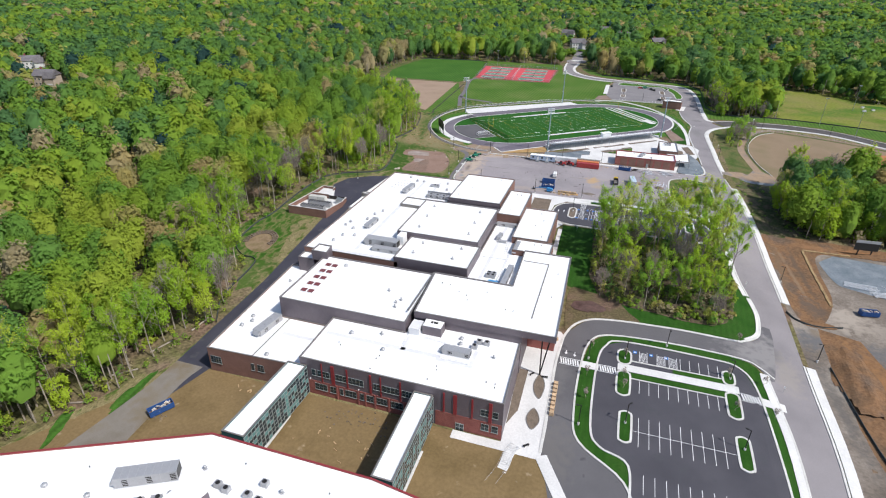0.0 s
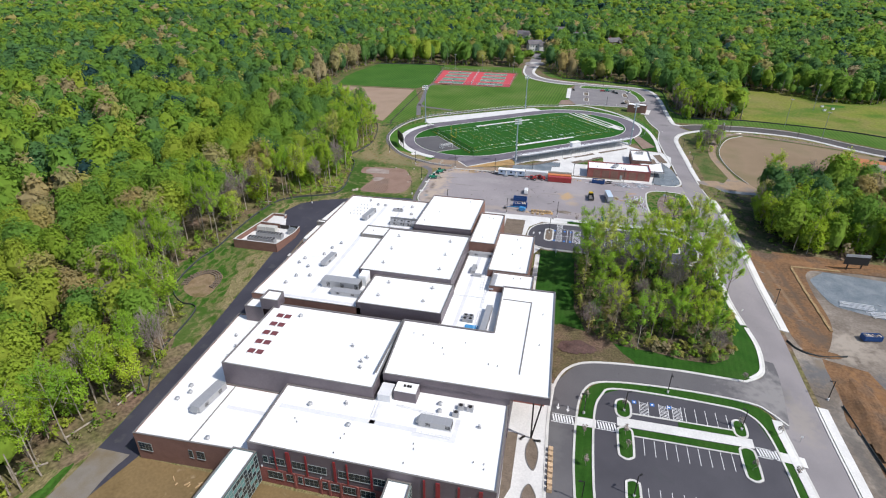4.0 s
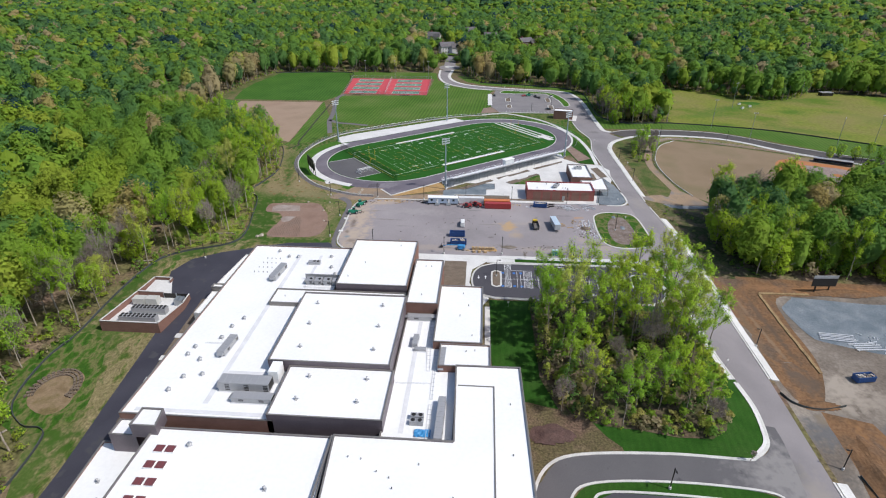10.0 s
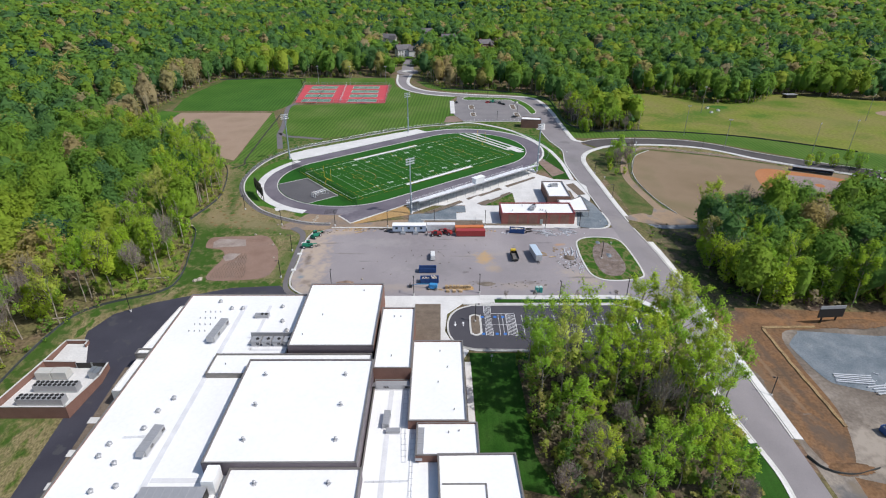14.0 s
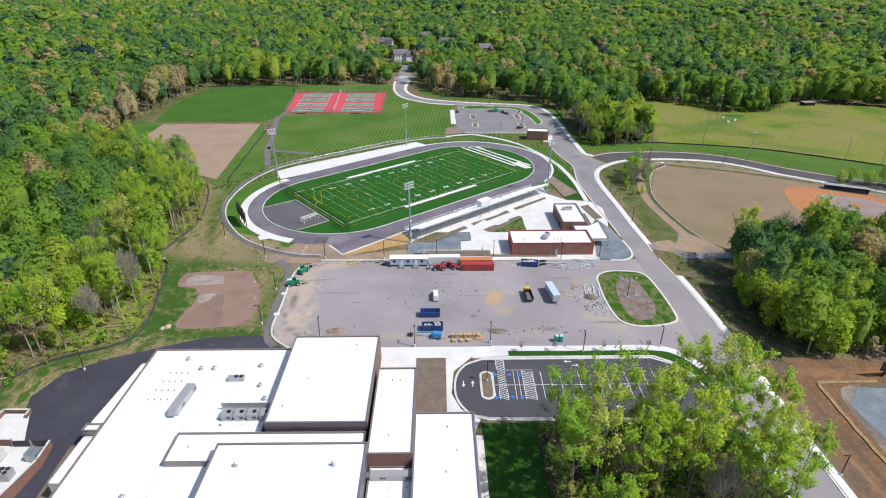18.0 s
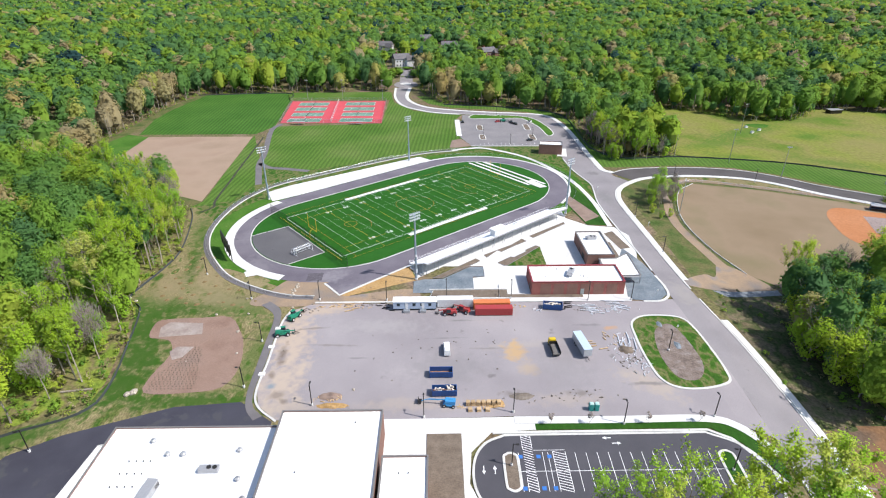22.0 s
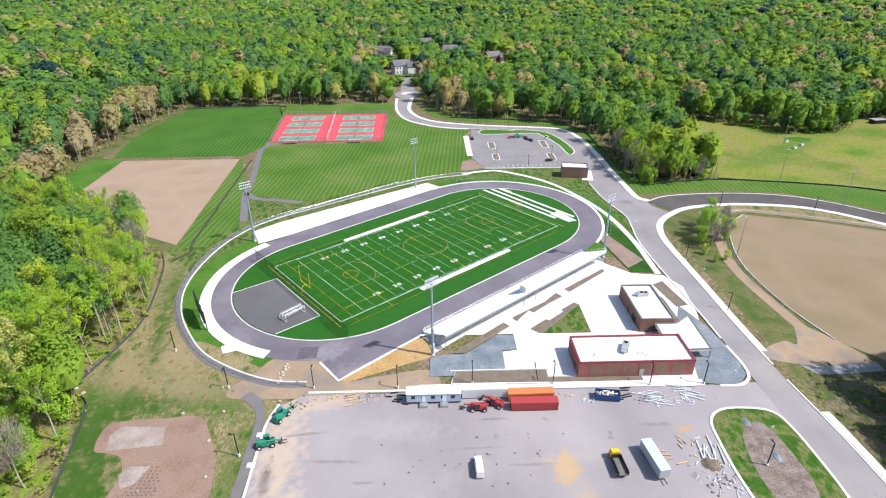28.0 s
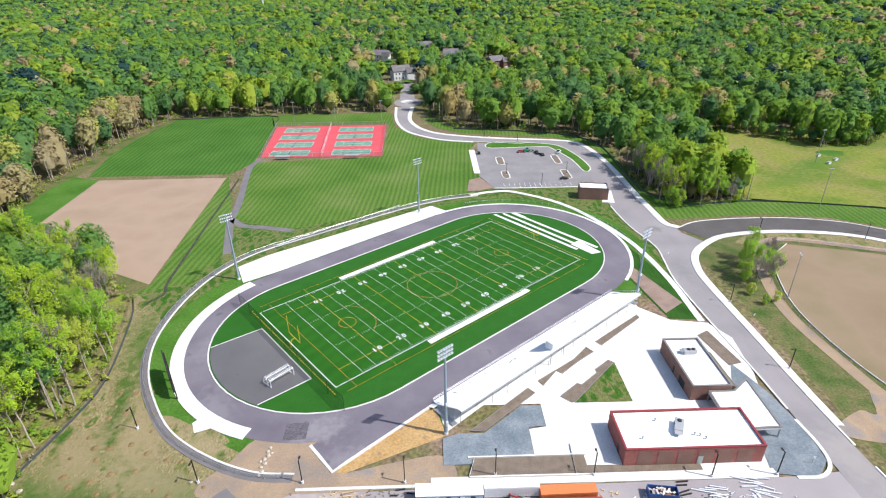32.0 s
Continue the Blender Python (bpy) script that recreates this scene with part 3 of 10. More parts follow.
PATCH = [(66, -27), (114, -27), (119.5, -42), (119.5, -62), (118, -70), (115.6, -75.5), (111, -78.6), (102, -78.8), (92, -77), (84, -76.4), (72, -73), (67, -60)]


def inside(poly, x, y):
    x, y = np.asarray(x, float), np.asarray(y, float)
    r = np.zeros(x.shape, bool)
    for (x0, y0), (x1, y1) in zip(poly, poly[1:] + poly[:1]):
        c = ((y0 > y) != (y1 > y)) & (x < (x1 - x0) * (y - y0) / (y1 - y0 + 1e-12) + x0)
        r ^= c
    return r


def edge_distance(poly, x, y):
    best = np.full(np.shape(x), 1e9)
    for (x0, y0), (x1, y1) in zip(poly, poly[1:] + poly[:1]):
        dx, dy = x1 - x0, y1 - y0
        t = np.clip(((x - x0) * dx + (y - y0) * dy) / (dx * dx + dy * dy), 0, 1)
        best = np.minimum(best, np.hypot(x - x0 - t * dx, y - y0 - t * dy))
    return best


rng = np.random.default_rng(7)


def unit(v):
    return v / (np.linalg.norm(v, axis=-1, keepdims=True) + 1e-9)


def sprays(rg, c, soft, size, turn=0.55, slim=(0.55, 1.0)):
    """One three-cornered leaf spray at every point c; soft is the way its bough faces."""
    n = len(c)
    nrm = unit(soft + rg.normal(size=(n, 3)) * turn)
    u = unit(np.cross(nrm, rg.normal(size=(n, 3))))
    v = np.cross(nrm, u)
    s = (size * rg.uniform(0.6, 1.3, n))[:, None]
    e = rg.uniform(*slim, n)[:, None]
    q = np.stack([c - u * s * 0.7 - v * s * e * 0.6, c + u * s * rg.uniform(0.6, 1.0, n)[:, None] - v * s * e * 0.5, c + v * s * e], 1)
    return q.reshape(-1, 3), np.repeat(soft, 3, axis=0)


def lobed_cloud(rg, n, size, r, z0, z1, lobes=12, lobe=0.40, low=-0.35, fuzz=0.12, hang=0.0, lift=0.88, turn=0.55):
    """A broad crown of rounded boughs: lobes on an egg from z0 to z1, r wide, each covered with sprays."""
    k = (z1 - z0) / 2 / r
    L = unit(np.stack([rg.normal(size=lobes), rg.normal(size=lobes), rg.uniform(low, 1.0, lobes) * 1.5], 1))
    L[0] = unit(np.array((rg.normal() * 0.3, rg.normal() * 0.3, 1.0)))
    cen = L * (r * (1 - lobe) * rg.uniform(0.80, 1.08, lobes))[:, None]
    rad = r * lobe * rg.uniform(0.72, 1.22, lobes)
    i = rg.choice(lobes, n, p=rad ** 2 / (rad ** 2).sum())
    d = unit(rg.normal(size=(n, 3)) + L[i] * 0.75 + np.array((0, 0, 0.3)))
    c = cen[i] + d * (rad[i] * rg.uniform(1 - 2 * fuzz, 1 + fuzz, n))[:, None]
    out = unit(c)
    c[:, 2] = c[:, 2] * k + (z0 + z1) / 2 - hang * np.hypot(c[:, 0], c[:, 1])
    soft = unit(0.52 * d + 0.30 * out + np.array((0, 0, lift)) + rg.normal(size=(n, 3)) * 0.14)
    return sprays(rg, c, soft, size, turn)


def skeleton(rg, h, r, base, limbs=15, twigs=6):
    """Stem, steep limbs and twigs of a tall forest tree: rows of start, end, both radii, level."""
    rows, at = [], []
    x = y = 0.0
    for k in range(6):
        z0, z1 = h * 0.94 * k / 6 - (0.6 if k == 0 else 0), h * 0.94 * (k + 1) / 6
        nx, ny = x + rg.uniform(-0.3, 0.3), y + rg.uniform(-0.3, 0.3)
        rows.append(((x, y, z0), (nx, ny, z1), 1 - 0.15 * k, 1 - 0.15 * (k + 1), 0))
        at.append((x, y))
        x, y = nx, ny
    for k in range(limbs):
        f = base + (0.9 - base) * (k / limbs) ** 0.9 * rg.uniform(0.9, 1.05)
        sx, sy = at[min(5, int(f / 0.94 * 6))]
        a, lean = k * 2.4 + rg.uniform(-0.5, 0.5), math.radians(rg.uniform(24, 52))
        ln = r * rg.uniform(0.75, 1.15) * (1 - 0.62 * max(0.0, f - base) / (1 - base)) / math.sin(lean)
        ln = min(ln, (h * 1.03 - f * h) / math.cos(lean))
        d = np.array((math.cos(a) * math.sin(lean), math.sin(a) * math.sin(lean), math.cos(lean)))
        p = np.array((sx, sy, f * h))
        mid = p + d * ln * 0.5 + rg.normal(size=3) * 0.25
        tip = mid + unit(d + np.array((0, 0, 0.25))) * ln * 0.5
        rows += [(p, mid, 0.42 * (1.15 - f), 0.26 * (1.15 - f), 1), (mid, tip, 0.26 * (1.15 - f), 0.06, 1)]
        for m in range(twigs):
            g = rg.uniform(0.35, 1.0)
            q = p + (mid - p) * g * 2 if g < 0.5 else mid + (tip - mid) * (g * 2 - 1)
            e = unit(d + rg.normal(size=3) * 0.65 + np.array((0, 0, 0.2)))
            rows.append((q, q + e * rg.uniform(0.22, 0.46) * r * (1.25 - 0.5 * g), 0.10, 0.03, 2))
    return rows


def plume_cloud(rg, n, size, rows, h, loose=0.42):
    """Leaf sprays in soft tufts along the twigs and limb ends."""
    seg = [(np.array(a), np.array(b)) for a, b, ra, rb, lv in rows if lv == 2] + [(np.array(a), np.array(b)) for a, b, ra, rb, lv in rows if lv == 1][1::2]
    A, B = np.array([p for p, q in seg]), np.array([q for p, q in seg])
    w = np.linalg.norm(B - A, axis=1) * rg.uniform(0.5, 1.4, len(A))
    i = rg.choice(len(A), n, p=w / w.sum())
    f = rg.uniform(0.2, 1.12, n)[:, None]
    j = np.clip(rg.normal(size=(n, 3)), -1.7, 1.7) * loose * (0.6 + 0.6 * f)
    c = A[i] + (B - A)[i] * f + j
    soft = unit(0.5 * unit(c - np.array((0, 0, 0.55 * h))) + 0.4 * unit(j) + np.array((0, 0, 0.75)) + rg.normal(size=(n, 3)) * 0.15)
    return sprays(rg, c, soft, size)


def crown_mesh(name, cloud, mat, keep_soft=True):
    q, soft = cloud
    n = len(q) // 3
    me = bpy.data.meshes.new(name)
    me.vertices.add(len(q))
    me.vertices.foreach_set("co", q.astype(np.float32).ravel())
    me.loops.add(len(q))
    me.loops.foreach_set("vertex_index", np.arange(len(q), dtype=np.int32))
    me.polygons.add(n)
    me.polygons.foreach_set("loop_start", np.arange(n, dtype=np.int32) * 3)
    if keep_soft:
        me.attributes.new("bough", "FLOAT_VECTOR", "POINT").data.foreach_set("vector", soft.astype(np.float32).ravel())
    me.materials.append(mat)
    me.update(calc_edges=True)
    return me


def limb(bm, a, b, r0, r1, n=6):
    a, b = Vector(a), Vector(b)
    d = b - a
    m = Matrix.Translation((a + b) / 2) @ d.to_track_quat("Z", "Y").to_matrix().to_4x4()
    bmesh.ops.create_cone(bm, cap_ends=False, segments=n, radius1=r0, radius2=r1, depth=d.length, matrix=m)


def trunk_mesh(name, rg, h, r, fork, spread):
    bm = bmesh.new()
    x, y, z, rad = 0.0, 0.0, -0.6, r
    for k in range(4):
        nx, ny, nz = x + rg.uniform(-0.35, 0.35), y + rg.uniform(-0.35, 0.35), fork * (k + 1) / 4
        limb(bm, (x, y, z), (nx, ny, nz), rad, rad * 0.88, 7)
        x, y, z, rad = nx, ny, nz, rad * 0.88
    for k in range(11):
        a = k * 0.9 + rg.uniform(0, 0.6)
        s0 = fork * rg.uniform(0.72, 1.35)
        mid = (x + math.cos(a) * spread * 0.4, y + math.sin(a) * spread * 0.4, s0 + (h - s0) * 0.42)
        tip = (x + math.cos(a) * spread * 0.75, y + math.sin(a) * spread * 0.75, s0 + (h - s0) * rg.uniform(0.7, 0.9))
        limb(bm, (x, y, s0), mid, rad * 0.5, rad * 0.3, 5)
        limb(bm, mid, tip, rad * 0.3, rad * 0.08, 4)
        limb(bm, mid, (mid[0] + rg.uniform(-1.6, 1.6), mid[1] + rg.uniform(-1.6, 1.6), mid[2] + (h - s0) * 0.3), rad * 0.2, rad * 0.06, 4)
    limb(bm, (x, y, fork), (x + 0.4, y, h * 0.93), rad * 0.8, rad * 0.1, 5)
    me = bpy.data.meshes.new(name)
    bm.to_mesh(me)
    bm.free()
    me.materials.append(BARK)
    return me


def bough_mesh(name, rows, r):
    bm = bmesh.new()
    for a, b, ra, rb, lv in rows:
        limb(bm, a, b, max(0.025, ra * r), max(0.018, rb * r), (7, 5, 3)[lv])
    me = bpy.data.meshes.new(name)
    bm.to_mesh(me)
    bm.free()
    me.materials.append(BARK)
    return me


def tree_kind(seed, h, r, base, n, size, trunk_r, style="plume"):
    rg = np.random.default_rng(seed)
    t = empty("tree")
    rows = skeleton(rg, h, r, base)
    tr = new("trunk", bough_mesh("trunk", rows, trunk_r))
    if style == "plume":
        cr = new("crown", crown_mesh("crown", plume_cloud(rg, n, size, rows, h), LEAF_OB))
    elif style == "round":
        cr = new("crown", crown_mesh("crown", lobed_cloud(rg, n, size, r, h * base, h, 16, 0.36, -0.9, 0.2), LEAF_OB))
    else:
        q, soft = lobed_cloud(rg, n, 0.1, r, h * base, h, 14, 0.42, -0.6, 0.42)
        c = q.reshape(-1, 3, 3).mean(1)
        up = unit(c - np.array((0, 0, h * base * 0.7)) + rg.normal(size=c.shape) * 2.2)
        side = unit(np.cross(up, rg.normal(size=c.shape))) * 0.05
        ln = rg.uniform(0.5, 1.3, len(c))[:, None]
        cr = new("crown", crown_mesh("crown", (np.stack([c - up * ln - side, c - up * ln + side, c + up * ln], 1).reshape(-1, 3), soft), TWIG, False))
    tr.parent = cr.parent = t
    return t


TREES = [tree_kind(11, 26, 5.6, 0.36, 3000, 0.29, 0.24), tree_kind(12, 23, 5.4, 0.34, 2800, 0.29, 0.21), tree_kind(13, 28, 6.0, 0.38, 3300, 0.29, 0.26), tree_kind(14, 19, 4.4, 0.30, 2200, 0.32, 0.20, "round"),
         tree_kind(15, 24, 5.2, 0.36, 2400, 0.34, 0.25, "round"), tree_kind(16, 14, 4.8, 0.10, 2200, 0.34, 0.18, "round"), tree_kind(17, 26, 5.0, 0.42, 2000, 0.27, 0.21)]
BARE = tree_kind(18, 20, 4.4, 0.36, 1500, 0.26, 0.20, "bare")
TREE_LABEL = "tall spring-green deciduous tree with a bare lower trunk"
SHRUB_LABEL = "broad spring-green tree leafy down to the ground"
BARE_LABEL = "grey-brown tree still bare of leaves"


def plant(kind, x, y, s, group, label=TREE_LABEL, dz=0.0):
    t = copy_thing(kind, pose(x, y, gz(x, y) + dz, 0, 0, rng.uniform(0, 360)) @ Matrix.Diagonal((s, s, s * rng.uniform(0.92, 1.08), 1)))
    t.scale = (s, s, s)
    return tagged(t, label, "tree", group)


def scatter(x0, y0, x1, y1, step):
    X, Y = np.meshgrid(np.arange(x0, x1, step), np.arange(y0, y1, step))
    X, Y = X.ravel() + rng.uniform(-0.42, 0.42, X.size) * step, Y.ravel() + rng.uniform(-0.42, 0.42, Y.size) * step
    return X, Y


HOUSES = [(-532, 184, 40), (-434, 122, 15), (0, 556, 20), (-28, 680, -20), (24, 780, 10), (104, 614, 30), (57, 684, 0)]


def sightline_height(x, y):
    """Tree height against the rest, lowered towards the camera so the houses show."""
    k = 1.0
    for hx, hy, *_ in HOUSES:
        ex, ey = (33, -85) if hy > 400 else (60, -240)
        dx, dy = ex - hx, ey - hy
        n = math.hypot(dx, dy)
        along, across = ((x - hx) * dx + (y - hy) * dy) / n, ((x - hx) * dy - (y - hy) * dx) / n
        if abs(across) < 15 and 0 < along < 120:
            k = min(k, 0.13 + 0.75 * max(0.0, along - 45) / 75)
    return k


def wooded(X, Y):
    ok = np.ones(X.shape, bool)
    for poly in CLEAR:
        ok &= ~inside(poly, X, Y)
    for hx, hy, *_ in HOUSES:
        ok &= np.hypot(X - hx, Y - hy) > 19
    ok &= ~((np.abs(X - (8 + (Y - 480) * -0.05)) < 8) & (Y > 470) & (Y < 530))
    return ok


# trees that stand at the edges of the clearing, one by one
X, Y = scatter(-175, -230, 215, 175, 7.4)
w = wooded(X, Y)
ed = np.minimum.reduce([edge_distance(p, X, Y) for p in CLEAR])
pick = w & (ed < 19) & ~((X < 0) & (np.abs(Y + 28) < 55) & (rng.random(X.shape) < 0.12))
count = 0
placed = []
for x, y in zip(X[pick], Y[pick]):
    if count >= 235:
        break
    u = rng.random()
    if u < (0.42 if x < 0 and -120 < y < 0 else 0.10):
        plant(BARE, x, y, rng.uniform(0.8, 1.1), "trees round the clearing", BARE_LABEL)
    else:
        low = x > 130 and rng.random() < 0.8
        plant(TREES[5 if low else rng.integers(0, 7)], x, y, rng.uniform(1.0, 1.35) if low else rng.uniform(0.78, 1.08), "trees round the clearing", SHRUB_LABEL if low else TREE_LABEL)
    placed.append((x, y))
    count += 1
X2, Y2 = scatter(60, -85, 126, -20, 7.6)
p2 = inside(PATCH, X2, Y2)
for x, y in zip(X2[p2], Y2[p2]):
    low = y < -53 and x > 72
    u = rng.random()
    if u < (0.30 if low else 0.08):
        plant(BARE, x, y, rng.uniform(0.5, 0.85) if low else rng.uniform(0.75, 1.0), "trees of the grove beside the car park", BARE_LABEL)
    elif low:
        plant(TREES[(6, 1, 0, 6)[rng.integers(0, 4)]], x, y, rng.uniform(0.55, 0.88), "trees of the grove beside the car park", SHRUB_LABEL)
    else:
        plant(TREES[(0, 1, 2, 6, 6)[rng.integers(0, 5)]], x, y, rng.uniform(0.92, 1.14), "trees of the grove beside the car park")
for x, y, k, s in ((140, 142, 5, 0.62), (142.6, 137.5, 7, 0.6), (146, 143, 3, 0.74), (149, 139.5, 7, 0.6), (152, 145, 5, 0.75), (147, 152, 5, 0.8), (143, 148, 3, 0.7), (154, 152, 7, 0.62), (150, 158, 3, 0.72), (138, 133, 5, 0.35), (140, 127, 5, 0.3), (145, 129, 5, 0.32), (254, 140.5, 5, 0.55), (261, 143, 5, 0.6), (267, 139.5, 5, 0.6), (274, 138, 3, 0.6), (280, 136, 5, 0.7),
                   (178, 222, 5, 0.55), (172, 219, 6, 0.5), (166, 222, 5, 0.55), (160, 224, 3, 0.6)):
    plant((TREES + [BARE])[k], x, y, s, "trees by the ball field", BARE_LABEL if k == 7 else TREE_LABEL)
# tongue of the wood between road and meadow, bushy and thin towards the meadow
X3, Y3 = scatter(134, 208, 186, 262, 5.2)
TONGUE = [(138, 262), (136, 216), (141, 209), (158, 208), (176, 212), (184, 226), (176, 246), (160, 262)]
p3 = inside(TONGUE, X3, Y3)
for x, y in zip(X3[p3], Y3[p3]):
    thin = (x - 136) / 46
    k = BARE if rng.random() < 0.15 + 0.45 * thin else TREES[(0, 3, 4, 5, 1)[rng.integers(0, 5)]]
    plant(k, x, y, rng.uniform(0.72, 1.0) * (1 - 0.45 * thin), "trees of the wood's tongue", BARE_LABEL if k is BARE else TREE_LABEL)
for o in [o for t in TREES + [BARE] for o in (t, *t.children)]:
    bpy.data.objects.remove(o)
placed = np.array(placed)

# the rest of the woods, one mass of crowns
quads, softs, tints, trunks = [], [], [], []


def core(rg, r, z0, z1, rings=4, seg=8):
    """Closed lumpy inner crown in triangles."""
    P = np.zeros((rings + 1, seg, 3))
    for i in range(rings + 1):
        a = math.pi * (0.03 + 0.94 * i / rings)
        for j in range(seg):
            b = 2 * math.pi * (j + 0.5 * (i % 2)) / seg
            k = rg.uniform(0.72, 1.0)
            P[i, j] = (math.sin(a) * math.cos(b) * r * k, math.sin(a) * math.sin(b) * r * k, (z0 + z1) / 2 + math.cos(a) * (z1 - z0) / 2 * k)
    R = np.roll(P, -1, axis=1)
    q = np.concatenate([np.stack([P[1:], R[1:], R[:-1]], 2).reshape(-1, 3), np.stack([P[1:], R[:-1], P[:-1]], 2).reshape(-1, 3)])
    return q, unit((q - np.array((0, 0, (z0 + z1) / 2))) / np.array((r, r, (z1 - z0) / 2)) + np.array((0, 0, 0.9)))


def fill(X, Y, n, size, variants, trunk, r=5.6, rings=4, seg=8, inner=0.8, k=1.0, lobes=12, dull=0.0, foot=8.0):
    clouds = []
    for v in range(variants):
        rg = np.random.default_rng(100 + v + n)
        parts = [lobed_cloud(rg, n, size, r * 0.86, foot - 2.0, 22.5, lobes, 0.50 if lobes > 8 else 0.55, -0.35, 0.07, 0.0, 0.42, 0.38), core(rg, r * (inner + 1) / 2 * 0.84, foot - 1.5, 21.4, rings + 1, seg)]
        clouds.append([np.concatenate(z) for z in zip(*parts)])
    for x, y, ed in zip(X, Y, edge_distance(CLEAR[0], X, Y)):
        c, sf = clouds[rng.integers(0, variants)]
        big = 0.5 + 0.5 * noise.noise((x / 90, y / 90, 3.0))
        clump = noise.noise((x / 24, y / 24, 5.0))
        a, s, sz = rng.uniform(0, 6.283), rng.uniform(0.84, 1.2) * (1 + 0.2 * clump), rng.uniform(0.80, 1.16) * (0.93 + 0.24 * big + 0.18 * clump) * sightline_height(x, y) * k
        s *= math.sqrt(k)
        ca, sa = math.cos(a), math.sin(a)
        q, w = np.empty_like(c), np.empty_like(sf)
        q[:, 0], q[:, 1], q[:, 2] = (c[:, 0] * ca - c[:, 1] * sa) * s + x, (c[:, 0] * sa + c[:, 1] * ca) * s + y, c[:, 2] * sz + gz(x, y)
        w[:, 0], w[:, 1], w[:, 2] = sf[:, 0] * ca - sf[:, 1] * sa, sf[:, 0] * sa + sf[:, 1] * ca, sf[:, 2]
        quads.append(q)
        softs.append(w)
        u = noise.noise((x / 85 + 9, y / 85, 8.0)) + 0.8 * noise.noise((x / 30, y / 30, 2.0))
        t_up = 0.22 * math.exp(-((x - 152) ** 2 + (y - 268) ** 2) / 55 ** 2) + 0.06 * math.exp(-((x - 180) ** 2 + (y - 40) ** 2) / 70 ** 2) + 0.36 * math.exp(-((x + 120) / 160) ** 2 - ((y + 110) / 140) ** 2)
        rus = noise.noise((x / 30 - 4, y / 30, 21.0)) + 0.3 * noise.noise((x / 120, y / 120, 1.0))
        if y > 180 and ed < 40:
            rus += 0.10
        t = min(0.86, max(0.16, 0.44 + t_up + u * 0.42 + rng.normal() * 0.16 - dull))
        if rng.random() < max(0.010, (rus - 0.26 + (0.06 if ed < 70 else 0)) * 3):
            t = rng.uniform(0.905, 1.0)
        elif noise.noise((x / 40 + 31, y / 40, 13.0)) > 0.50 and ed > 40:
            t = rng.uniform(0.0, 0.08)
        tints.append(np.full(len(q), t, np.float32))
        if trunk:
            trunks.append((x, y))


def ed_of(X, Y):
    return edge_distance(CLEAR[0], X, Y)


VIEW = [(120, -330), (420, -100), (2100, 1500), (2100, 2600), (-2600, 2600), (-2400, 700), (-600, -80), (-120, -330)]
X, Y = scatter(-560, -330, 560, 620, 11.0)
w = wooded(X, Y) & inside(VIEW, X, Y) & (np.hypot(X - 45, Y + 60) < 560)
w &= ~((X < -50) & (np.abs(Y + 45) < 60) & (ed_of(X, Y) < 11))
for px, py in placed:
    w &= np.hypot(X - px, Y - py) > 3.5
XE, YE = scatter(128, -10, 240, 100, 8.0)
we = wooded(XE, YE) & (ed_of(XE, YE) > 3) & (ed_of(XE, YE) < 60)
fill(XE[we], YE[we], 620, 0.5, 8, False, 6.4, 3, 8, 0.66, k=0.86, lobes=14, foot=2.0)
near = w & (ed_of(X, Y) < 80) & (((np.hypot(X + 60, Y + 60) < 250) & (X < 20)) | (np.hypot(X - 165, Y - 40) < 75))
fill(X[near], Y[near], 760, 0.64, 10, True, 7.8, 3, 8, 0.68, lobes=16, foot=6.5)
w &= ~near
w &= rng.random(X.shape) < 0.86
rim = w & (ed_of(X, Y) < 22)
fill(X[rim], Y[rim], 240, 1.1, 8, True, 8.4, 3, 8, 0.62, foot=4.5)
w &= ~rim
fill(X[w], Y[w], 130, 1.3, 14, False, 8.2, 3, 7, 0.76, foot=6.5)
X, Y = scatter(-200, 150, 460, 450, 5.5)
w = wooded(X, Y) & (ed_of(X, Y) < 9) & (X > 150)
fill(X[w], Y[w], 90, 1.0, 6, False, 6.0, 3, 7, 0.7, 0.42, dull=0.08)
X, Y = scatter(-1200, -200, 1200, 1300, 15.0)
d = np.hypot(X - 45, Y + 60)
w = wooded(X, Y) & inside(VIEW, X, Y) & (d >= 560) & (d < 1050)
fill(X[w], Y[w], 40, 2.3, 14, False, 10.0, 2, 7, 0.80, lobes=8, foot=8.0)
X, Y = scatter(-2500, 200, 2100, 1800, 20.0)
d = np.hypot(X - 45, Y + 60)
w = wooded(X, Y) & inside(VIEW, X, Y) & (d >= 1050) & (d < 2300)
fill(X[w], Y[w], 8, 4.4, 12, False, 12.6, 2, 6, 0.84, lobes=6, foot=8.0)
X, Y = scatter(-2500, 200, 2600, 2700, 27.0)
d = np.hypot(X - 45, Y + 60)
w = inside(VIEW, X, Y) & ((d >= 2280) | (Y > 1790)) & (d > 1300)
fill(X[w], Y[w], 6, 6.0, 10, False, 18, 2, 6, 0.88, lobes=6, foot=11.0)
me = crown_mesh("woodland", (np.concatenate(quads), np.concatenate(softs)), LEAF_AT)
me.attributes.new("tint", "FLOAT", "POINT").data.foreach_set("value", np.concatenate(tints))
woodland = tagged(new("woodland", me), "wide spring woodland in fresh greens with some russet and grey crowns", "woodland", kind="stuff")
tv, tf = [], []
trunks += [(x + rng.uniform(-6, 6), y + rng.uniform(-6, 6)) for x, y in trunks for k in range(3)]
trunks = [p for p in trunks if not inside(CLEAR[0], p[0], p[1])]
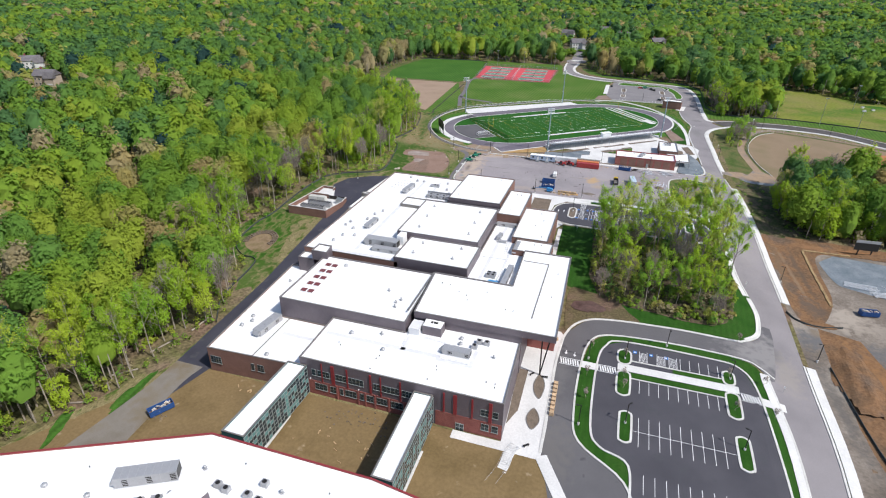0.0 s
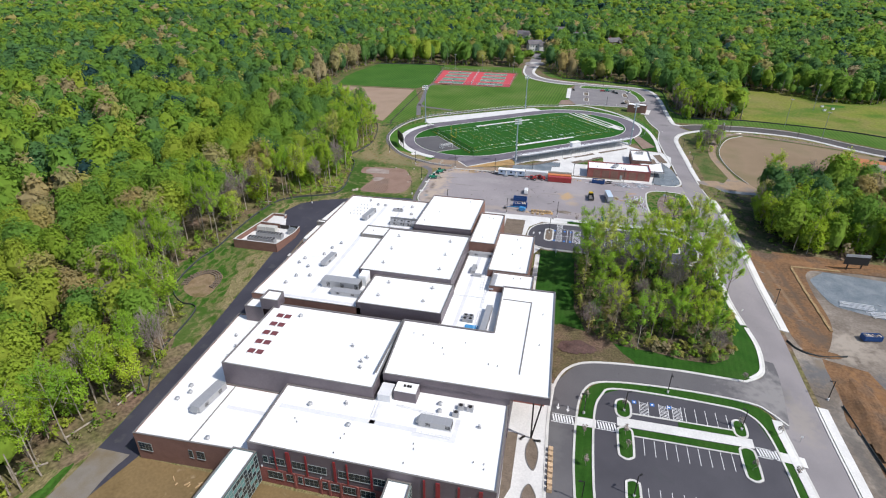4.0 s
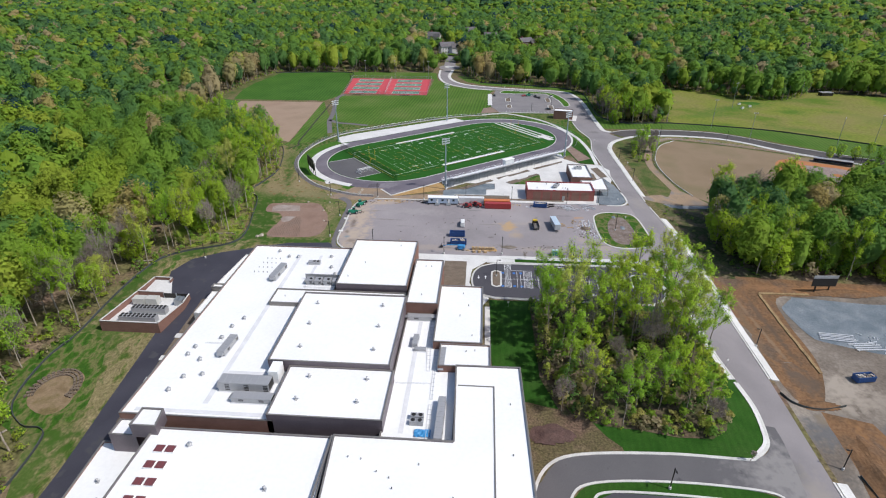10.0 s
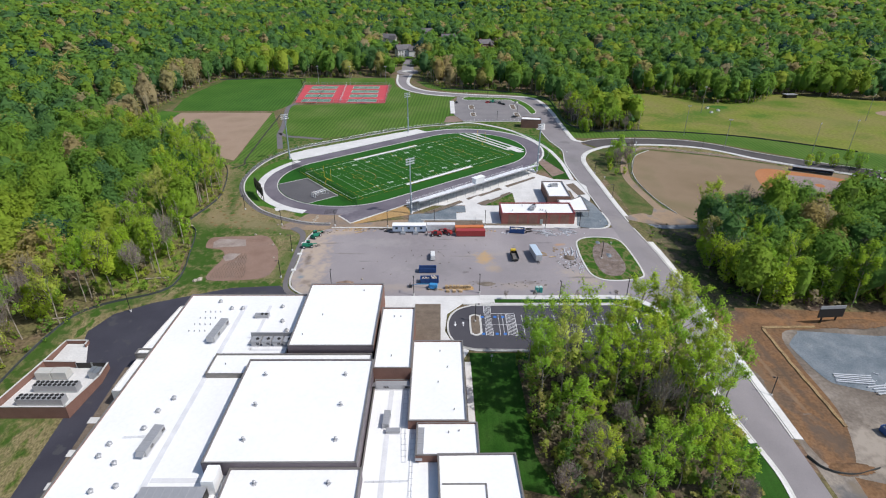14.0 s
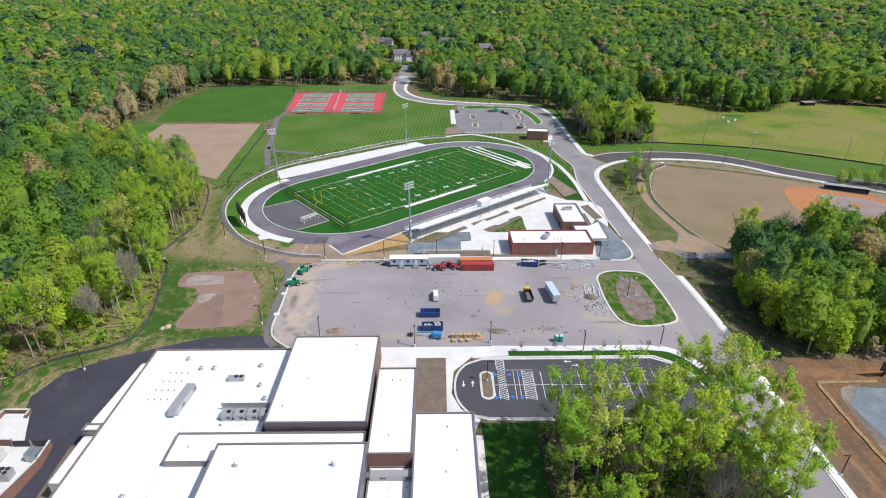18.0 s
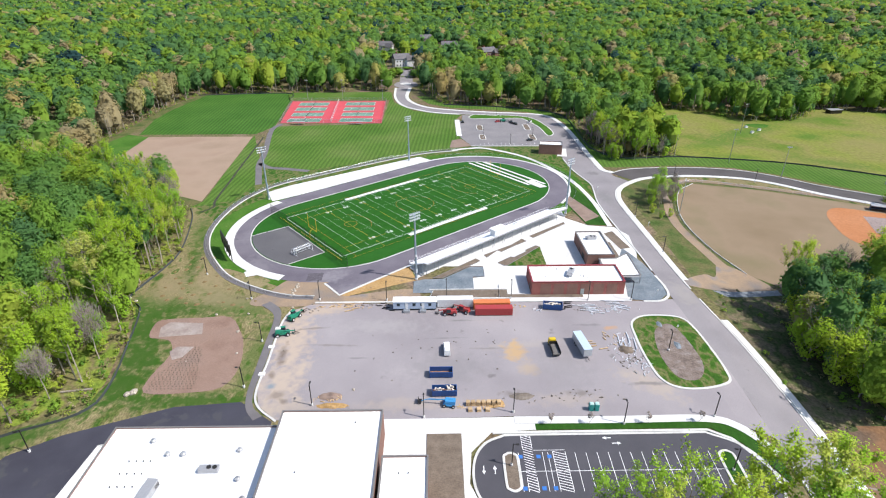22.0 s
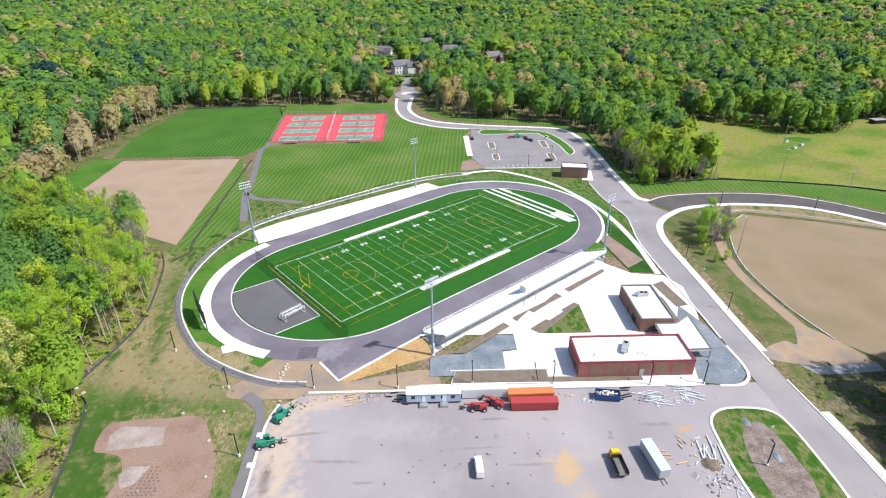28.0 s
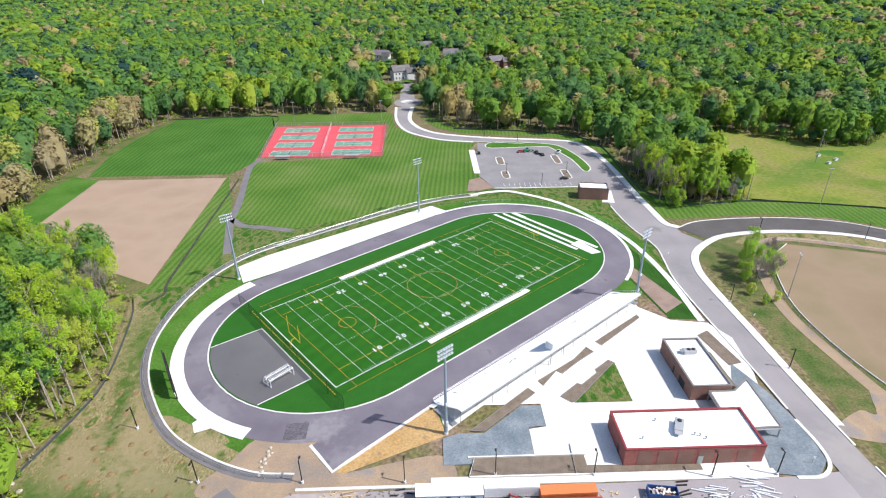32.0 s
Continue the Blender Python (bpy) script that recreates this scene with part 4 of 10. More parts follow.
for x, y in trunks:
    if edge_distance(CLEAR[0], x, y) > 26 or (x > 128 and y < 110):
        continue
    z, k = gz(x, y), len(tv)
    for r, h in ((0.28, -0.5), (0.14, 13.0)):
        tv += [(x + r, y, z + h), (x, y + r, z + h), (x - r, y, z + h), (x, y - r, z + h)]
    tf += [(k + i, k + (i + 1) % 4, k + 4 + (i + 1) % 4, k + 4 + i) for i in range(4)]
tagged(mesh_object("woodland_trunks", tv, tf, BARK), "grey-brown trunks standing close together in the woodland", "tree trunks", kind="stuff")
# ---------------------------------------------------------------- sports field frame: a runs along the field, b across it towards the stand
FC, FU = np.array((27.1, 144.0)), np.array((math.cos(radians(39.37)), math.sin(radians(39.37))))
FV = np.array((FU[1], -FU[0]))


def fp(a, b):
    p = FC + a * FU + b * FV
    return (float(p[0]), float(p[1]))


def oval(r, half=42.2, n=28, b0=0.0):
    """A running-track outline of radius r, anticlockwise in plan."""
    pts = [(half + r * math.cos(t), b0 + r * math.sin(t)) for t in np.linspace(math.pi / 2, -math.pi / 2, n)]
    pts += [(-half + r * math.cos(t), b0 + r * math.sin(t)) for t in np.linspace(-math.pi / 2, -3 * math.pi / 2, n)]
    return [fp(a, b) for a, b in pts]


def blot(px, py, rx, ry, turn=0.0, seed=0, n=40):
    """Irregular rounded outline."""
    ph = [math.sin(seed * 7.3 + k) * 3 for k in range(4)]
    r = []
    for t in np.linspace(0, 2 * math.pi, n + 1)[:-1]:
        k = 1 + 0.2 * math.sin(2 * t + ph[0]) + 0.14 * math.sin(3 * t + ph[1]) + 0.1 * math.sin(5 * t + ph[2]) + 0.07 * math.sin(9 * t + ph[3])
        x, y = rx * k * math.cos(t), ry * k * math.sin(t)
        r.append((px + x * math.cos(turn) - y * math.sin(turn), py + x * math.sin(turn) + y * math.cos(turn)))
    return r


# ---------------------------------------------------------------- ground cover
SITE = [(-75, -195), (-62, -165), (-60, -150), (-57, -125), (-63, -108), (-70, -93), (-86, -84), (-91, -74), (-84, -52), (-83.5, -26), (-80, -8), (-70, 2.5), (-56, 10), (-54, 20), (-58, 39), (-63, 54), (-70, 62), (-67, 80), (-66, 97),
        (-75, 127), (-80, 142), (-40, 160), (-10, 110), (-10, 56), (20, 10), (20, -195)]
drape("straw_slope", SITE, STRAW, 0.05, "rough slope of dry straw mulch over patchy new grass", "grass")
drape("construction_ground", [(137, 4), (330, 3), (380, -30), (420, -330), (141, -330), (141, -130), (139, -60)], GREYDIRT, 0.05, "bare grey and brown ground of a building site", "bare soil")
drape("rusty_bank", smooth_line([(140, 5), (200, 5), (330, 4), (330, -3), (205, -2), (172, -4), (160, -6), (157.6, -20), (157.4, -40), (154, -52), (149.6, -60), (145, -61.5), (141, -54), (140.4, -30)], 4, True), RUST, 0.10, "rust-brown graded earth bank", "bare soil")
drape("rusty_bank", [(146, -62), (160, -66), (174, -120), (150, -130), (146, -100)], RUST, 0.10, "rust-brown graded earth bank", "bare soil")
drape("gravel_pad", smooth_line([(159.3, -13), (160.4, -10.4), (165.4, -5.8), (168, -5.0), (192, -7.5), (206, -8), (222, -20), (214, -38), (186, -37), (166, -31), (162, -28), (160.4, -21)], 3, True), BLUESTONE, 0.12, "blue-grey gravel pad on the building site", "gravel")
drape("east_verge", [(134, 180), (128, 160), (133, 150), (133, 60), (138, 58), (170, 68), (200, 66), (262, 84), (285, 100), (300, 128), (272, 150), (235, 160), (220, 172), (200, 182), (175, 184), (150, 182)], ROUGH, 0.05, "weedy verge of straw and rough grass", "grass")
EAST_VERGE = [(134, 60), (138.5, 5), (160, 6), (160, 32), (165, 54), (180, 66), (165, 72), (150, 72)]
# Tree shade is partly put into these brown and olive weed colours.
drape("shaded_verge", EAST_VERGE, surface("shade_toned_weeds", [(0.130, 0.100, 0.062), (0.062, 0.085, 0.026), (0.155, 0.122, 0.080), (0.070, 0.100, 0.028)], 0.13, 1.4, 0.95, fine_amount=0.4), 0.08, "weedy verge with tree shade partly in its colour", "ground")
drape("meadow", [(183, 216), (234, 204), (262, 192), (300, 168), (340, 150), (455, 180), (440, 300), (352, 334), (282, 344), (201, 341), (187, 300)], MEADOW, 0.06, "wide yellow-green meadow with worn patches", "meadow")
drape("verge_lawn", [(128, 198), (140, 196), (150, 197), (180, 199), (205, 194), (222, 184), (262, 150), (300, 128), (340, 150), (300, 168), (262, 192), (234, 204), (183, 218), (150, 215), (138, 226), (136, 250), (138, 306), (128, 330), (101, 346), (70, 352), (44, 361),
                    (30, 392), (20, 392), (32, 360), (50, 346), (108, 331), (126, 315), (132, 296)], LAWN_MOWN, 0.06, "mown grass verge beside the road", "grass")
drape("north_lawn", [(-78, 290), (-64, 205), (-34, 195), (0, 209), (50, 237), (57, 258), (53, 310), (58, 322), (42, 325), (20, 336), (2, 368), (-3, 408), (-8, 411), (-97, 409), (-88, 376), (-2, 376), (-2, 296)], LAWN_MOWN, 0.06, "large striped mown lawn", "lawn")
drape("corner_lawn", [(-165, 270), (-86, 270), (-78, 290), (-86, 374), (-97, 409), (-173, 402), (-180, 343)], LAWN_MOWN2, 0.06, "striped mown grass practice field", "lawn")
drape("side_lawn", [(-86, 268), (-64, 205), (-56, 178), (-62, 150), (-80, 142), (-76, 149), (-80, 190)], LAWN_MOWN, 0.07, "mown grass strip", "lawn")
drape("tan_field", [(-77, 149), (-103, 163), (-140, 171), (-152, 190), (-156, 264), (-86, 264)], TAN, 0.10, "bare tan graded soil of an unfinished ball field", "bare soil")
drape("field_margin", [(-172, 405), (-182, 343), (-180, 256), (-169, 190), (-142, 168), (-103, 160), (-80, 142), (-76, 150), (-102, 166), (-138, 177), (-160, 192), (-172, 256), (-174, 343), (-166, 400)], ROUGH, 0.07, "straw and rough grass margin of the fields", "grass")
drape("bank_grass", [(-156, 264), (-152, 190), (-167, 190), (-176, 256), (-172, 270)], LAWN, 0.09, "grass strip along the bare field", "grass")
drape("ball_outfield", [(151, 96), (149, 120), (152, 138), (160, 158), (172, 169), (200, 160), (222, 150), (246, 138), (272, 126), (262, 100), (246, 86), (200, 66), (165, 70), (156, 80)], OLIVE, 0.10, "olive-brown seeded outfield of a ball field", "ball field")
drape("ball_infield", smooth_line([(214, 107), (215, 119), (219, 131), (227, 137), (240, 133), (263, 121), (259, 100), (246, 86), (232, 87), (221, 94)], 5, True), CLAY, 0.16, "orange clay infield arc", "ball field")
drape("ball_diamond", [(234, 128), (229, 112), (231.5, 107), (248, 98.5), (261, 115.5), (250, 124)], surface("grey_infield", [(0.26, 0.205, 0.185), (0.31, 0.25, 0.23)], 0.1, 2, 0.95), 0.22, "grey-brown inner infield", "ball field")
drape("ball_mound", [(244.5 + 2.4 * math.cos(t), 113 + 2.4 * math.sin(t)) for t in np.linspace(0, 6.28, 13)[:-1]], CLAY, 0.3, "orange clay pitching mound", "ball field")
drape("weedy_bank", [(152, 172), (160, 178), (184, 180), (200, 176), (219, 165), (247, 145), (258, 138), (250, 137), (240, 141.5), (222, 153.5), (200, 163), (172, 172.5), (160, 164)], STRAW, 0.09, "weedy bank of pale grass below the road", "grass")
strip("warning_track", smooth_line([(158, 72), (152.5, 84), (150, 98), (147.5, 120), (150.5, 139), (159, 160), (172, 171.5), (200, 162), (222, 152.5), (246, 141)], 5), 0.2, 4.4, 0.02, 0.13, GATEMUD, label="worn brown track round the ball field", category="warning track")
drape("eroded_soil", smooth_line([(128.4, 69), (129, 73), (139, 79), (143, 78), (148.5, 88), (155, 82), (160.8, 70), (150, 68), (140, 67.8)], 4, True), GATEMUD, 0.145, "eroded brown soil with ruts beside the ball field", "bare soil")
strip("outfield_edge", smooth_line([(156, 80), (151.2, 98), (149.2, 120), (152.2, 138), (160.5, 158), (172, 169)], 5), -0.16, 0.1, 0.05, 0.4, CURB, label="pale edging board of the outfield", category="edging")

# the oval
drape("campus_lawn", [(-64, 128), (-73, 138), (-79, 143), (-78, 150), (-66, 175), (-64, 204), (-34, 196), (0, 210), (50, 238), (112.6, 239), (113, 212), (114.5, 190), (118, 170), (117, 158), (115.6, 142), (100, 140), (60, 180), (0, 165), (-30, 120), (-52, 104)], PATCHY, 0.058, "patchy green grass round the track", "grass")
strip("drainage_swale", smooth_line([(-78.4, 262), (-76.3, 231), (-74.4, 200.2), (-72.6, 177.3), (-71.7, 162), (-70.5, 148.4), (-68.7, 142.1), (-72.6, 135.6)], 4), -0.55, 0.55, 0.02, 0.13, surface("dark_wet_ditch", [(0.035, 0.045, 0.028), (0.075, 0.070, 0.052)], 0.5, 3, 0.9), label="narrow dark drainage ditch through the grass", category="ditch")
drape("oval_bank", oval(54.5, b0=0), LAWN, 0.08, "green grass bank round the running track", "grass")
drape("gate_area", [(-10, 62), (5, 61), (30, 72), (27, 83), (10, 78), (-12, 74), (-20, 66)], OCHRE, 0.13, "ochre-yellow bare soil beside the track", "bare soil")
drape("gate_mud", smooth_line([(-24, 56), (-8, 55.4), (6, 55.8), (18, 57.5), (31, 58), (31, 64), (27, 66), (16, 64), (4.5, 62), (-1.5, 70.4), (-9, 73.2), (-17, 72.4), (-21, 66), (-26, 60)], 4, True), GATEMUD, 0.15, "churned brown soil at the track gate", "bare soil")
track = drape("running_track", oval(46.3), TRACK, 0.20, "grey asphalt base of an unpainted running track", "running track")
drape("sprint_chute", [fp(a, b) for a, b in ((-70, 38.2), (-70, 48.0), (-38, 46.9), (-20, 46.3), (-20, 36.6))], TRACK, 0.215, "grey asphalt sprint straight", "running track", cut=100)
drape("infield_turf", oval(36.2), TURF_DARK, 0.26, "plain green synthetic turf inside the track", "turf")
W2, L2 = 24.385, 54.86
drape("football_field", [fp(-L2 - 2, -W2 - 4), fp(L2 + 2, -W2 - 4), fp(L2 + 2, W2 + 4), fp(-L2 - 2, W2 + 4)][::-1], TURF, 0.30, "synthetic turf football field with painted lines", "football field", cut=100)
drape("throwing_pad", [fp(-58.2, -15.5), fp(-58.2, 16.5)] + [fp(-42.2 - math.sqrt(35.9 ** 2 - b * b), b) for b in np.linspace(16.3, -16.5, 15)], ASPH_MID, 0.29, "dark asphalt pad in the end of the oval", "asphalt pad", cut=100)
drape("stand_slab", [fp(-51, -47.5), fp(-38, -46.6), fp(48, -46.6), fp(46.5, -56.5), fp(-34, -61.8), fp(-47.5, -60.5)], CONCRETE, 0.24, "white concrete slab for the visitors' stand", "concrete slab", cut=100)
drape("plaza", [fp(-38, 46.5), fp(44, 46.4), fp(47, 51), (96, 126), (104, 118), (115, 116), (119, 108), (117, 92), (112, 74), (104, 57), (49, 61), (49, 73), (55, 74), (55, 82), (40, 82), (30, 73)], CONCRETE, 0.20, "white concrete plaza round the concession building", "plaza")
drape("gravel_bed", [(29, 63), (50.5, 63), (50.6, 73.9), (54.9, 74.1), (54.9, 81.3), (49.8, 81.4), (39.4, 72.4), (33, 72.4), (29, 71)], BLUESTONE, 0.26, "blue-grey crushed stone bed", "gravel")
drape("gravel_apron", [(103, 58), (113, 56.5), (117.5, 61), (118.5, 70), (116.5, 84), (112.5, 96), (107, 84), (106, 72)], BLUESTONE, 0.26, "blue-grey crushed stone apron", "gravel")
drape("plaza_lawn", [(64.1, 81.9), (79.4, 81.8), (79.4, 97.9)], PATCHY, 0.28, "triangle of dark green new grass in the plaza", "lawn", cut=100)
for bed in ([(60.9, 84.5), (63.2, 82.1), (64.3, 82.2), (79.2, 97.8), (77.9, 98.8), (73, 94.8), (73.2, 93.5), (67.7, 88.7), (66.6, 89.3)], [(36, 73.2), (39.2, 72.9), (54.3, 86.1), (52.7, 88)], [(56, 90.8), (57, 88.8), (61.8, 94.8), (63.3, 93.5), (69.4, 98.9), (74.7, 102.9), (73.1, 105.1), (68.1, 99.6)], [(76.7, 107.7), (77.9, 105.8), (94.3, 119.7), (94.1, 121.4)]):
    drape("planting_bed", bed, MULCH, 0.276, "brown mulched bed below the stand", "planting bed", cut=100)
    strip("bed_edging", bed + [bed[0]], -0.12, 0.12, 0.2, 0.33, COPING, label="thin dark edging round a planting bed", category="edging", step=50)
drape("planting_bed", [(52, 58), (88, 58), (88, 61.2), (52, 62)], MULCH, 0.28, "brown soil bed along the fence", "planting bed", cut=100)
drape("tri_lawn", [(99, 146), (106, 176), (113, 146), (113.5, 118), (104, 119)], LAWN_DARK, 0.12, "green grass between track and road", "lawn")
drape("tri_soil", [(100, 146), (103, 155), (112, 128), (104, 122)], PINKSOIL, 0.17, "pinkish bare soil patch", "bare soil")

# roads and lots
MAIN_E = [(129, -330), (134, -180), (138, -128), (138, -96), (137.4, -60), (136, -30), (135, 0), (132, 35), (128.5, 60), (126.8, 85), (126.2, 110), (125.4, 135), (126.0, 150), (130.5, 163), (140, 173), (152, 179.5), (175, 182), (200, 178), (216, 169), (240, 148), (300, 118), (420, 80)]
MAIN_W = [(120, -330), (126, -180), (128, -133), (126.5, -110), (125.5, -98), (127.2, -80), (125.9, -60), (122.4, -42), (121, -10), (121, 15), (119, 40), (118.5, 65), (118, 90), (116.5, 114), (115.6, 142), (117.5, 158), (118.5, 170), (114.5, 190), (113, 212), (112.6, 239)]
north_E = [(134, 186), (129.5, 191), (128.8, 205), (128.3, 226), (128.4, 269), (125.6, 302), (118.9, 318), (101, 324), (68.5, 330.4), (42.4, 339.2), (27, 349), (16, 366), (10.6, 390), (12, 428)]
north_W = [(112.6, 239), (113.5, 275), (112, 300), (105, 312), (88, 317), (56, 324.6), (40, 329), (27, 337), (11.5, 354.5), (3.2, 386), (1, 428)]
ne_N = [(134, 186), (148, 193), (180, 194.5), (205, 189.5), (222, 179), (246, 158), (304, 128), (424, 90)]
me_s, mw_s, nE_s, nW_s, ne_s = (smooth_line(p, 4) for p in (MAIN_E, MAIN_W, north_E, north_W, ne_N))
iE = next(i for i, p in enumerate(me_s) if p[1] > 174)
drape("main_road", mw_s + nW_s + nE_s[::-1] + [(134, 182)] + me_s[:iE][::-1], ASPH_ROAD, 0.14, "weathered pale grey asphalt campus road", "road")
drape("east_road", me_s[iE:] + ne_s[::-1], surface("dark_road", [(0.085, 0.078, 0.075), (0.11, 0.10, 0.098)], 0.1, 2, 0.85, fine_amount=0.1), 0.15, "dark asphalt road leading east", "road")
drape("roundabout", [(8.8 + 11.5 * math.cos(t), 445 + 17 * math.sin(t)) for t in np.linspace(0, 6.28, 33)[:-1]], ASPH_ROAD, 0.16, "small paved roundabout", "road")
drape("far_road", [(2, 455), (15, 455), (10, 560), (18, 640), (8, 640), (-2, 560)], ASPH_ROAD, 0.12, "paved road into the housing", "road")
tagged(mesh_object("roundabout_island", *(lambda n: ([(8.5 + 5.5 * math.cos(t), 447 + 6.5 * math.sin(t), gz(8.5, 447) + z) for z in (0.1, 0.45) for t in np.linspace(0, 6.283, n + 1)[:-1]],
       [tuple(range(n, 2 * n))] + [(i, (i + 1) % n, n + (i + 1) % n, n + i) for i in range(n)]))(24), CURB), "low pale island of the roundabout", "traffic island", kind="structure")
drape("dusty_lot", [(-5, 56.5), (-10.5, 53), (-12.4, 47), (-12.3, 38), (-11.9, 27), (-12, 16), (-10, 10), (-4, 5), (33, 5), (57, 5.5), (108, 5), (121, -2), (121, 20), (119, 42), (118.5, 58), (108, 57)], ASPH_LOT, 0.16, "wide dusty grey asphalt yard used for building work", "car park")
drape("lot_island_lawn", smooth_line([(99.9, 44.3), (104.1, 47.8), (111, 48.2), (116.8, 46.6), (118.9, 41.3), (119.8, 30), (119.8, 22), (118.5, 17.3), (112, 14.9), (104.5, 14.9), (100, 18.5), (98.7, 28), (98.9, 37.7)], 5, True), PATCHY, 0.27, "patchy grass island in the yard", "lawn")
drape("lot_island_soil", smooth_line([(104.6, 37), (106.5, 41), (110.8, 43.6), (113, 41), (114.4, 32), (114, 23.3), (110.2, 18), (105.2, 18.8), (103.4, 25), (103.5, 31)], 4, True), surface("stony_island_soil", [(0.150, 0.118, 0.098), (0.205, 0.162, 0.138), (0.240, 0.205, 0.185)], 0.4, 2.5, 0.95, fine_amount=0.35), 0.31, "stony bare soil in the island", "bare soil")
drape("service_road", [(-5, 4.5), (-15, 11.5), (-32, 10), (-40, 7), (-56, 1), (-66, -5), (-70, -14), (-66, -28), (-58, -45), (-57, -76), (-55.5, -100), (-55, -130), (-54, -165), (-60, -200), (-48, -200), (-46, -165), (-42, -150), (-40, -120), (-40, -60), (-38, -1.5), (-5, 0)], ASPH_BLACK, 0.13, "fresh black asphalt service road along the school", "road")
drape("service_track", smooth_line([(-54.4, -150), (-55, -165), (-60, -200), (-62, -214)], 4) + smooth_line([(-42, -214), (-43, -196), (-44.5, -175), (-45.6, -158), (-44.4, -150)], 4), surface("dusty_gravel", [(0.175, 0.152, 0.122), (0.220, 0.198, 0.170), (0.180, 0.138, 0.080)], 0.09, 5.0, 0.95, fine_amount=0.08), 0.2, "grey dusty gravel track", "track")
drape("green_strip", blot(-57.0, -166, 1.9, 9, 0.1, 3), LAWN_MOWN2, 0.14, "fresh green grass strip by the wood", "grass")
drape("litter_bank", smooth_line([(-56, -108), (-60.5, -108), (-64, -116), (-63, -132), (-66, -150), (-64, -158), (-59, -158), (-55.4, -154), (-55.2, -130)], 3, True), LITTER, 0.13, "brown bank of soil and leaf litter beside the road", "bare soil")
drape("green_strip", blot(-66, -183, 1.8, 6, 0.3, 5), LAWN_MOWN2, 0.14, "fresh green grass strip by the wood", "grass")
drape("mid_lot", smooth_line([(52, -1), (46.5, -6), (45.6, -14), (48.5, -20), (54, -22.4)], 4) + smooth_line([(104, -23.2), (109, -23), (114, -19), (114.8, -11), (111, -4.5), (104, -0.6)], 5), ASPH_NEW, 0.22, "new black asphalt car park with white bay lines", "car park")
MIDLOT = smooth_line([(54, -0.8), (49, -3.2), (46.2, -8), (46, -15), (49, -20.4), (54, -22.4)], 5) + smooth_line([(104, -23.2), (109, -23), (114, -19), (114.8, -11), (111, -4.5), (104, -0.6)], 5)
drape("mid_walk", [(23, 5), (23, -5), (25, -13), (35, -13), (35, -28), (49.5, -28), (52, -23), (47, -19.5), (44.6, -14), (45.4, -5.5), (51, 0.5), (62, 1), (62, 5.3), (33, 5)], CONCRETE, 0.18, "white concrete walk round the school's north end", "pavement")
drape("school_soil_bed", rect(34.6, -21, 43.2, 0), MULCH, 0.34, "rectangular bare soil bed", "planting bed")
drape("mid_strip_lawn", [(62, 3.6), (62, 1), (106, 1), (112, -4), (116, -11), (118.5, -16), (119, -10), (116, -3), (110, 3.5)], LAWN_DARK, 0.2, "green grass strip with saplings", "lawn")
drape("east_lawn", [(52, -24), (114, -24), (120, -30), (124, -48), (125.4, -56), (127, -66), (126.3, -75), (124.6, -79.6), (120.5, -83.2), (116.6, -84.4), (98, -83.6), (78, -85.6), (66, -78), (62, -70), (53, -66)], LAWN_DARK, 0.12, "dark green new lawn round the grove", "lawn")
# Litter and weed browns darkened to put floor shade under the trees.
drape("grove_floor", PATCH, surface("shade_toned_litter", [(0.110, 0.082, 0.055), (0.060, 0.072, 0.026), (0.135, 0.102, 0.070), (0.066, 0.080, 0.028)], 0.16, 1.6, 0.95, fine_amount=0.4), 0.2, "brown leaf litter under the grove, darkened for shade", "ground")
drape("bark_slope", smooth_line([(61, -71), (67, -70.5), (78, -73.6), (83, -79.6), (86.8, -84), (78, -85.2), (69, -88.4), (63.4, -96), (61.4, -90)], 3, True), surface("bark_slope", [(0.150, 0.098, 0.072), (0.108, 0.092, 0.046), (0.185, 0.125, 0.092)], 0.1, 2.0, 0.95, fine_amount=0.5), 0.19, "brown weedy slope under the grove", "bare soil")
drape("dropoff_road", smooth_line([(63, -150), (62.4, -128), (62, -112), (62.8, -99), (67, -90), (76, -86), (98, -84.4), (116.6, -84.8), (121, -83.4), (125.2, -79.6), (127.4, -72)], 4) + smooth_line([(130, -72), (130, -80), (127, -100), (123, -95.5), (118, -93.5), (98, -92.5), (78, -94), (71.5, -99), (69.5, -112), (69.6, -132), (72, -143), (84, -152.5), (90, -170)], 4) + [(70, -175)], ASPH_MID, 0.15, "asphalt drop-off loop road", "road")
drape("loop_lawn", smooth_line([(69.5, -112), (69.6, -132), (72, -143), (84, -152.5), (86, -162)], 4) + [(125, -162), (127, -133)] + smooth_line([(125, -108), (122.5, -96), (112, -93), (98, -92.5), (78, -94), (71.5, -99)], 4), LAWN_DARK, 0.14, "green planted strip round the car park", "lawn")
drape("near_lot", smooth_line([(82, -96.2), (76.5, -100), (74.4, -110), (74.6, -136), (77.5, -143), (85, -147), (85.5, -162)], 4) + [(123, -162), (122.8, -135)] + smooth_line([(121, -108), (117, -98.5), (108, -96.5)], 4), ASPH_NEW, 0.22, "new black asphalt car park with white bay lines", "car park")
drape("entry_plaza", [(50.5, -119), (52, -150), (63, -152), (63, -141), (62.4, -128), (62, -112), (62.8, -99), (61, -97), (46, -101), (46, -119)], CONCRETE, 0.18, "white concrete entrance plaza", "plaza")
drape("soil_yard", [(-56, -165), (-46, -164), (-42, -150), (52, -150), (63, -152), (80, -175), (80, -330), (-90, -330), (-75, -195)], DIRT, 0.10, "bare brown soil yard south of the school", "bare soil")
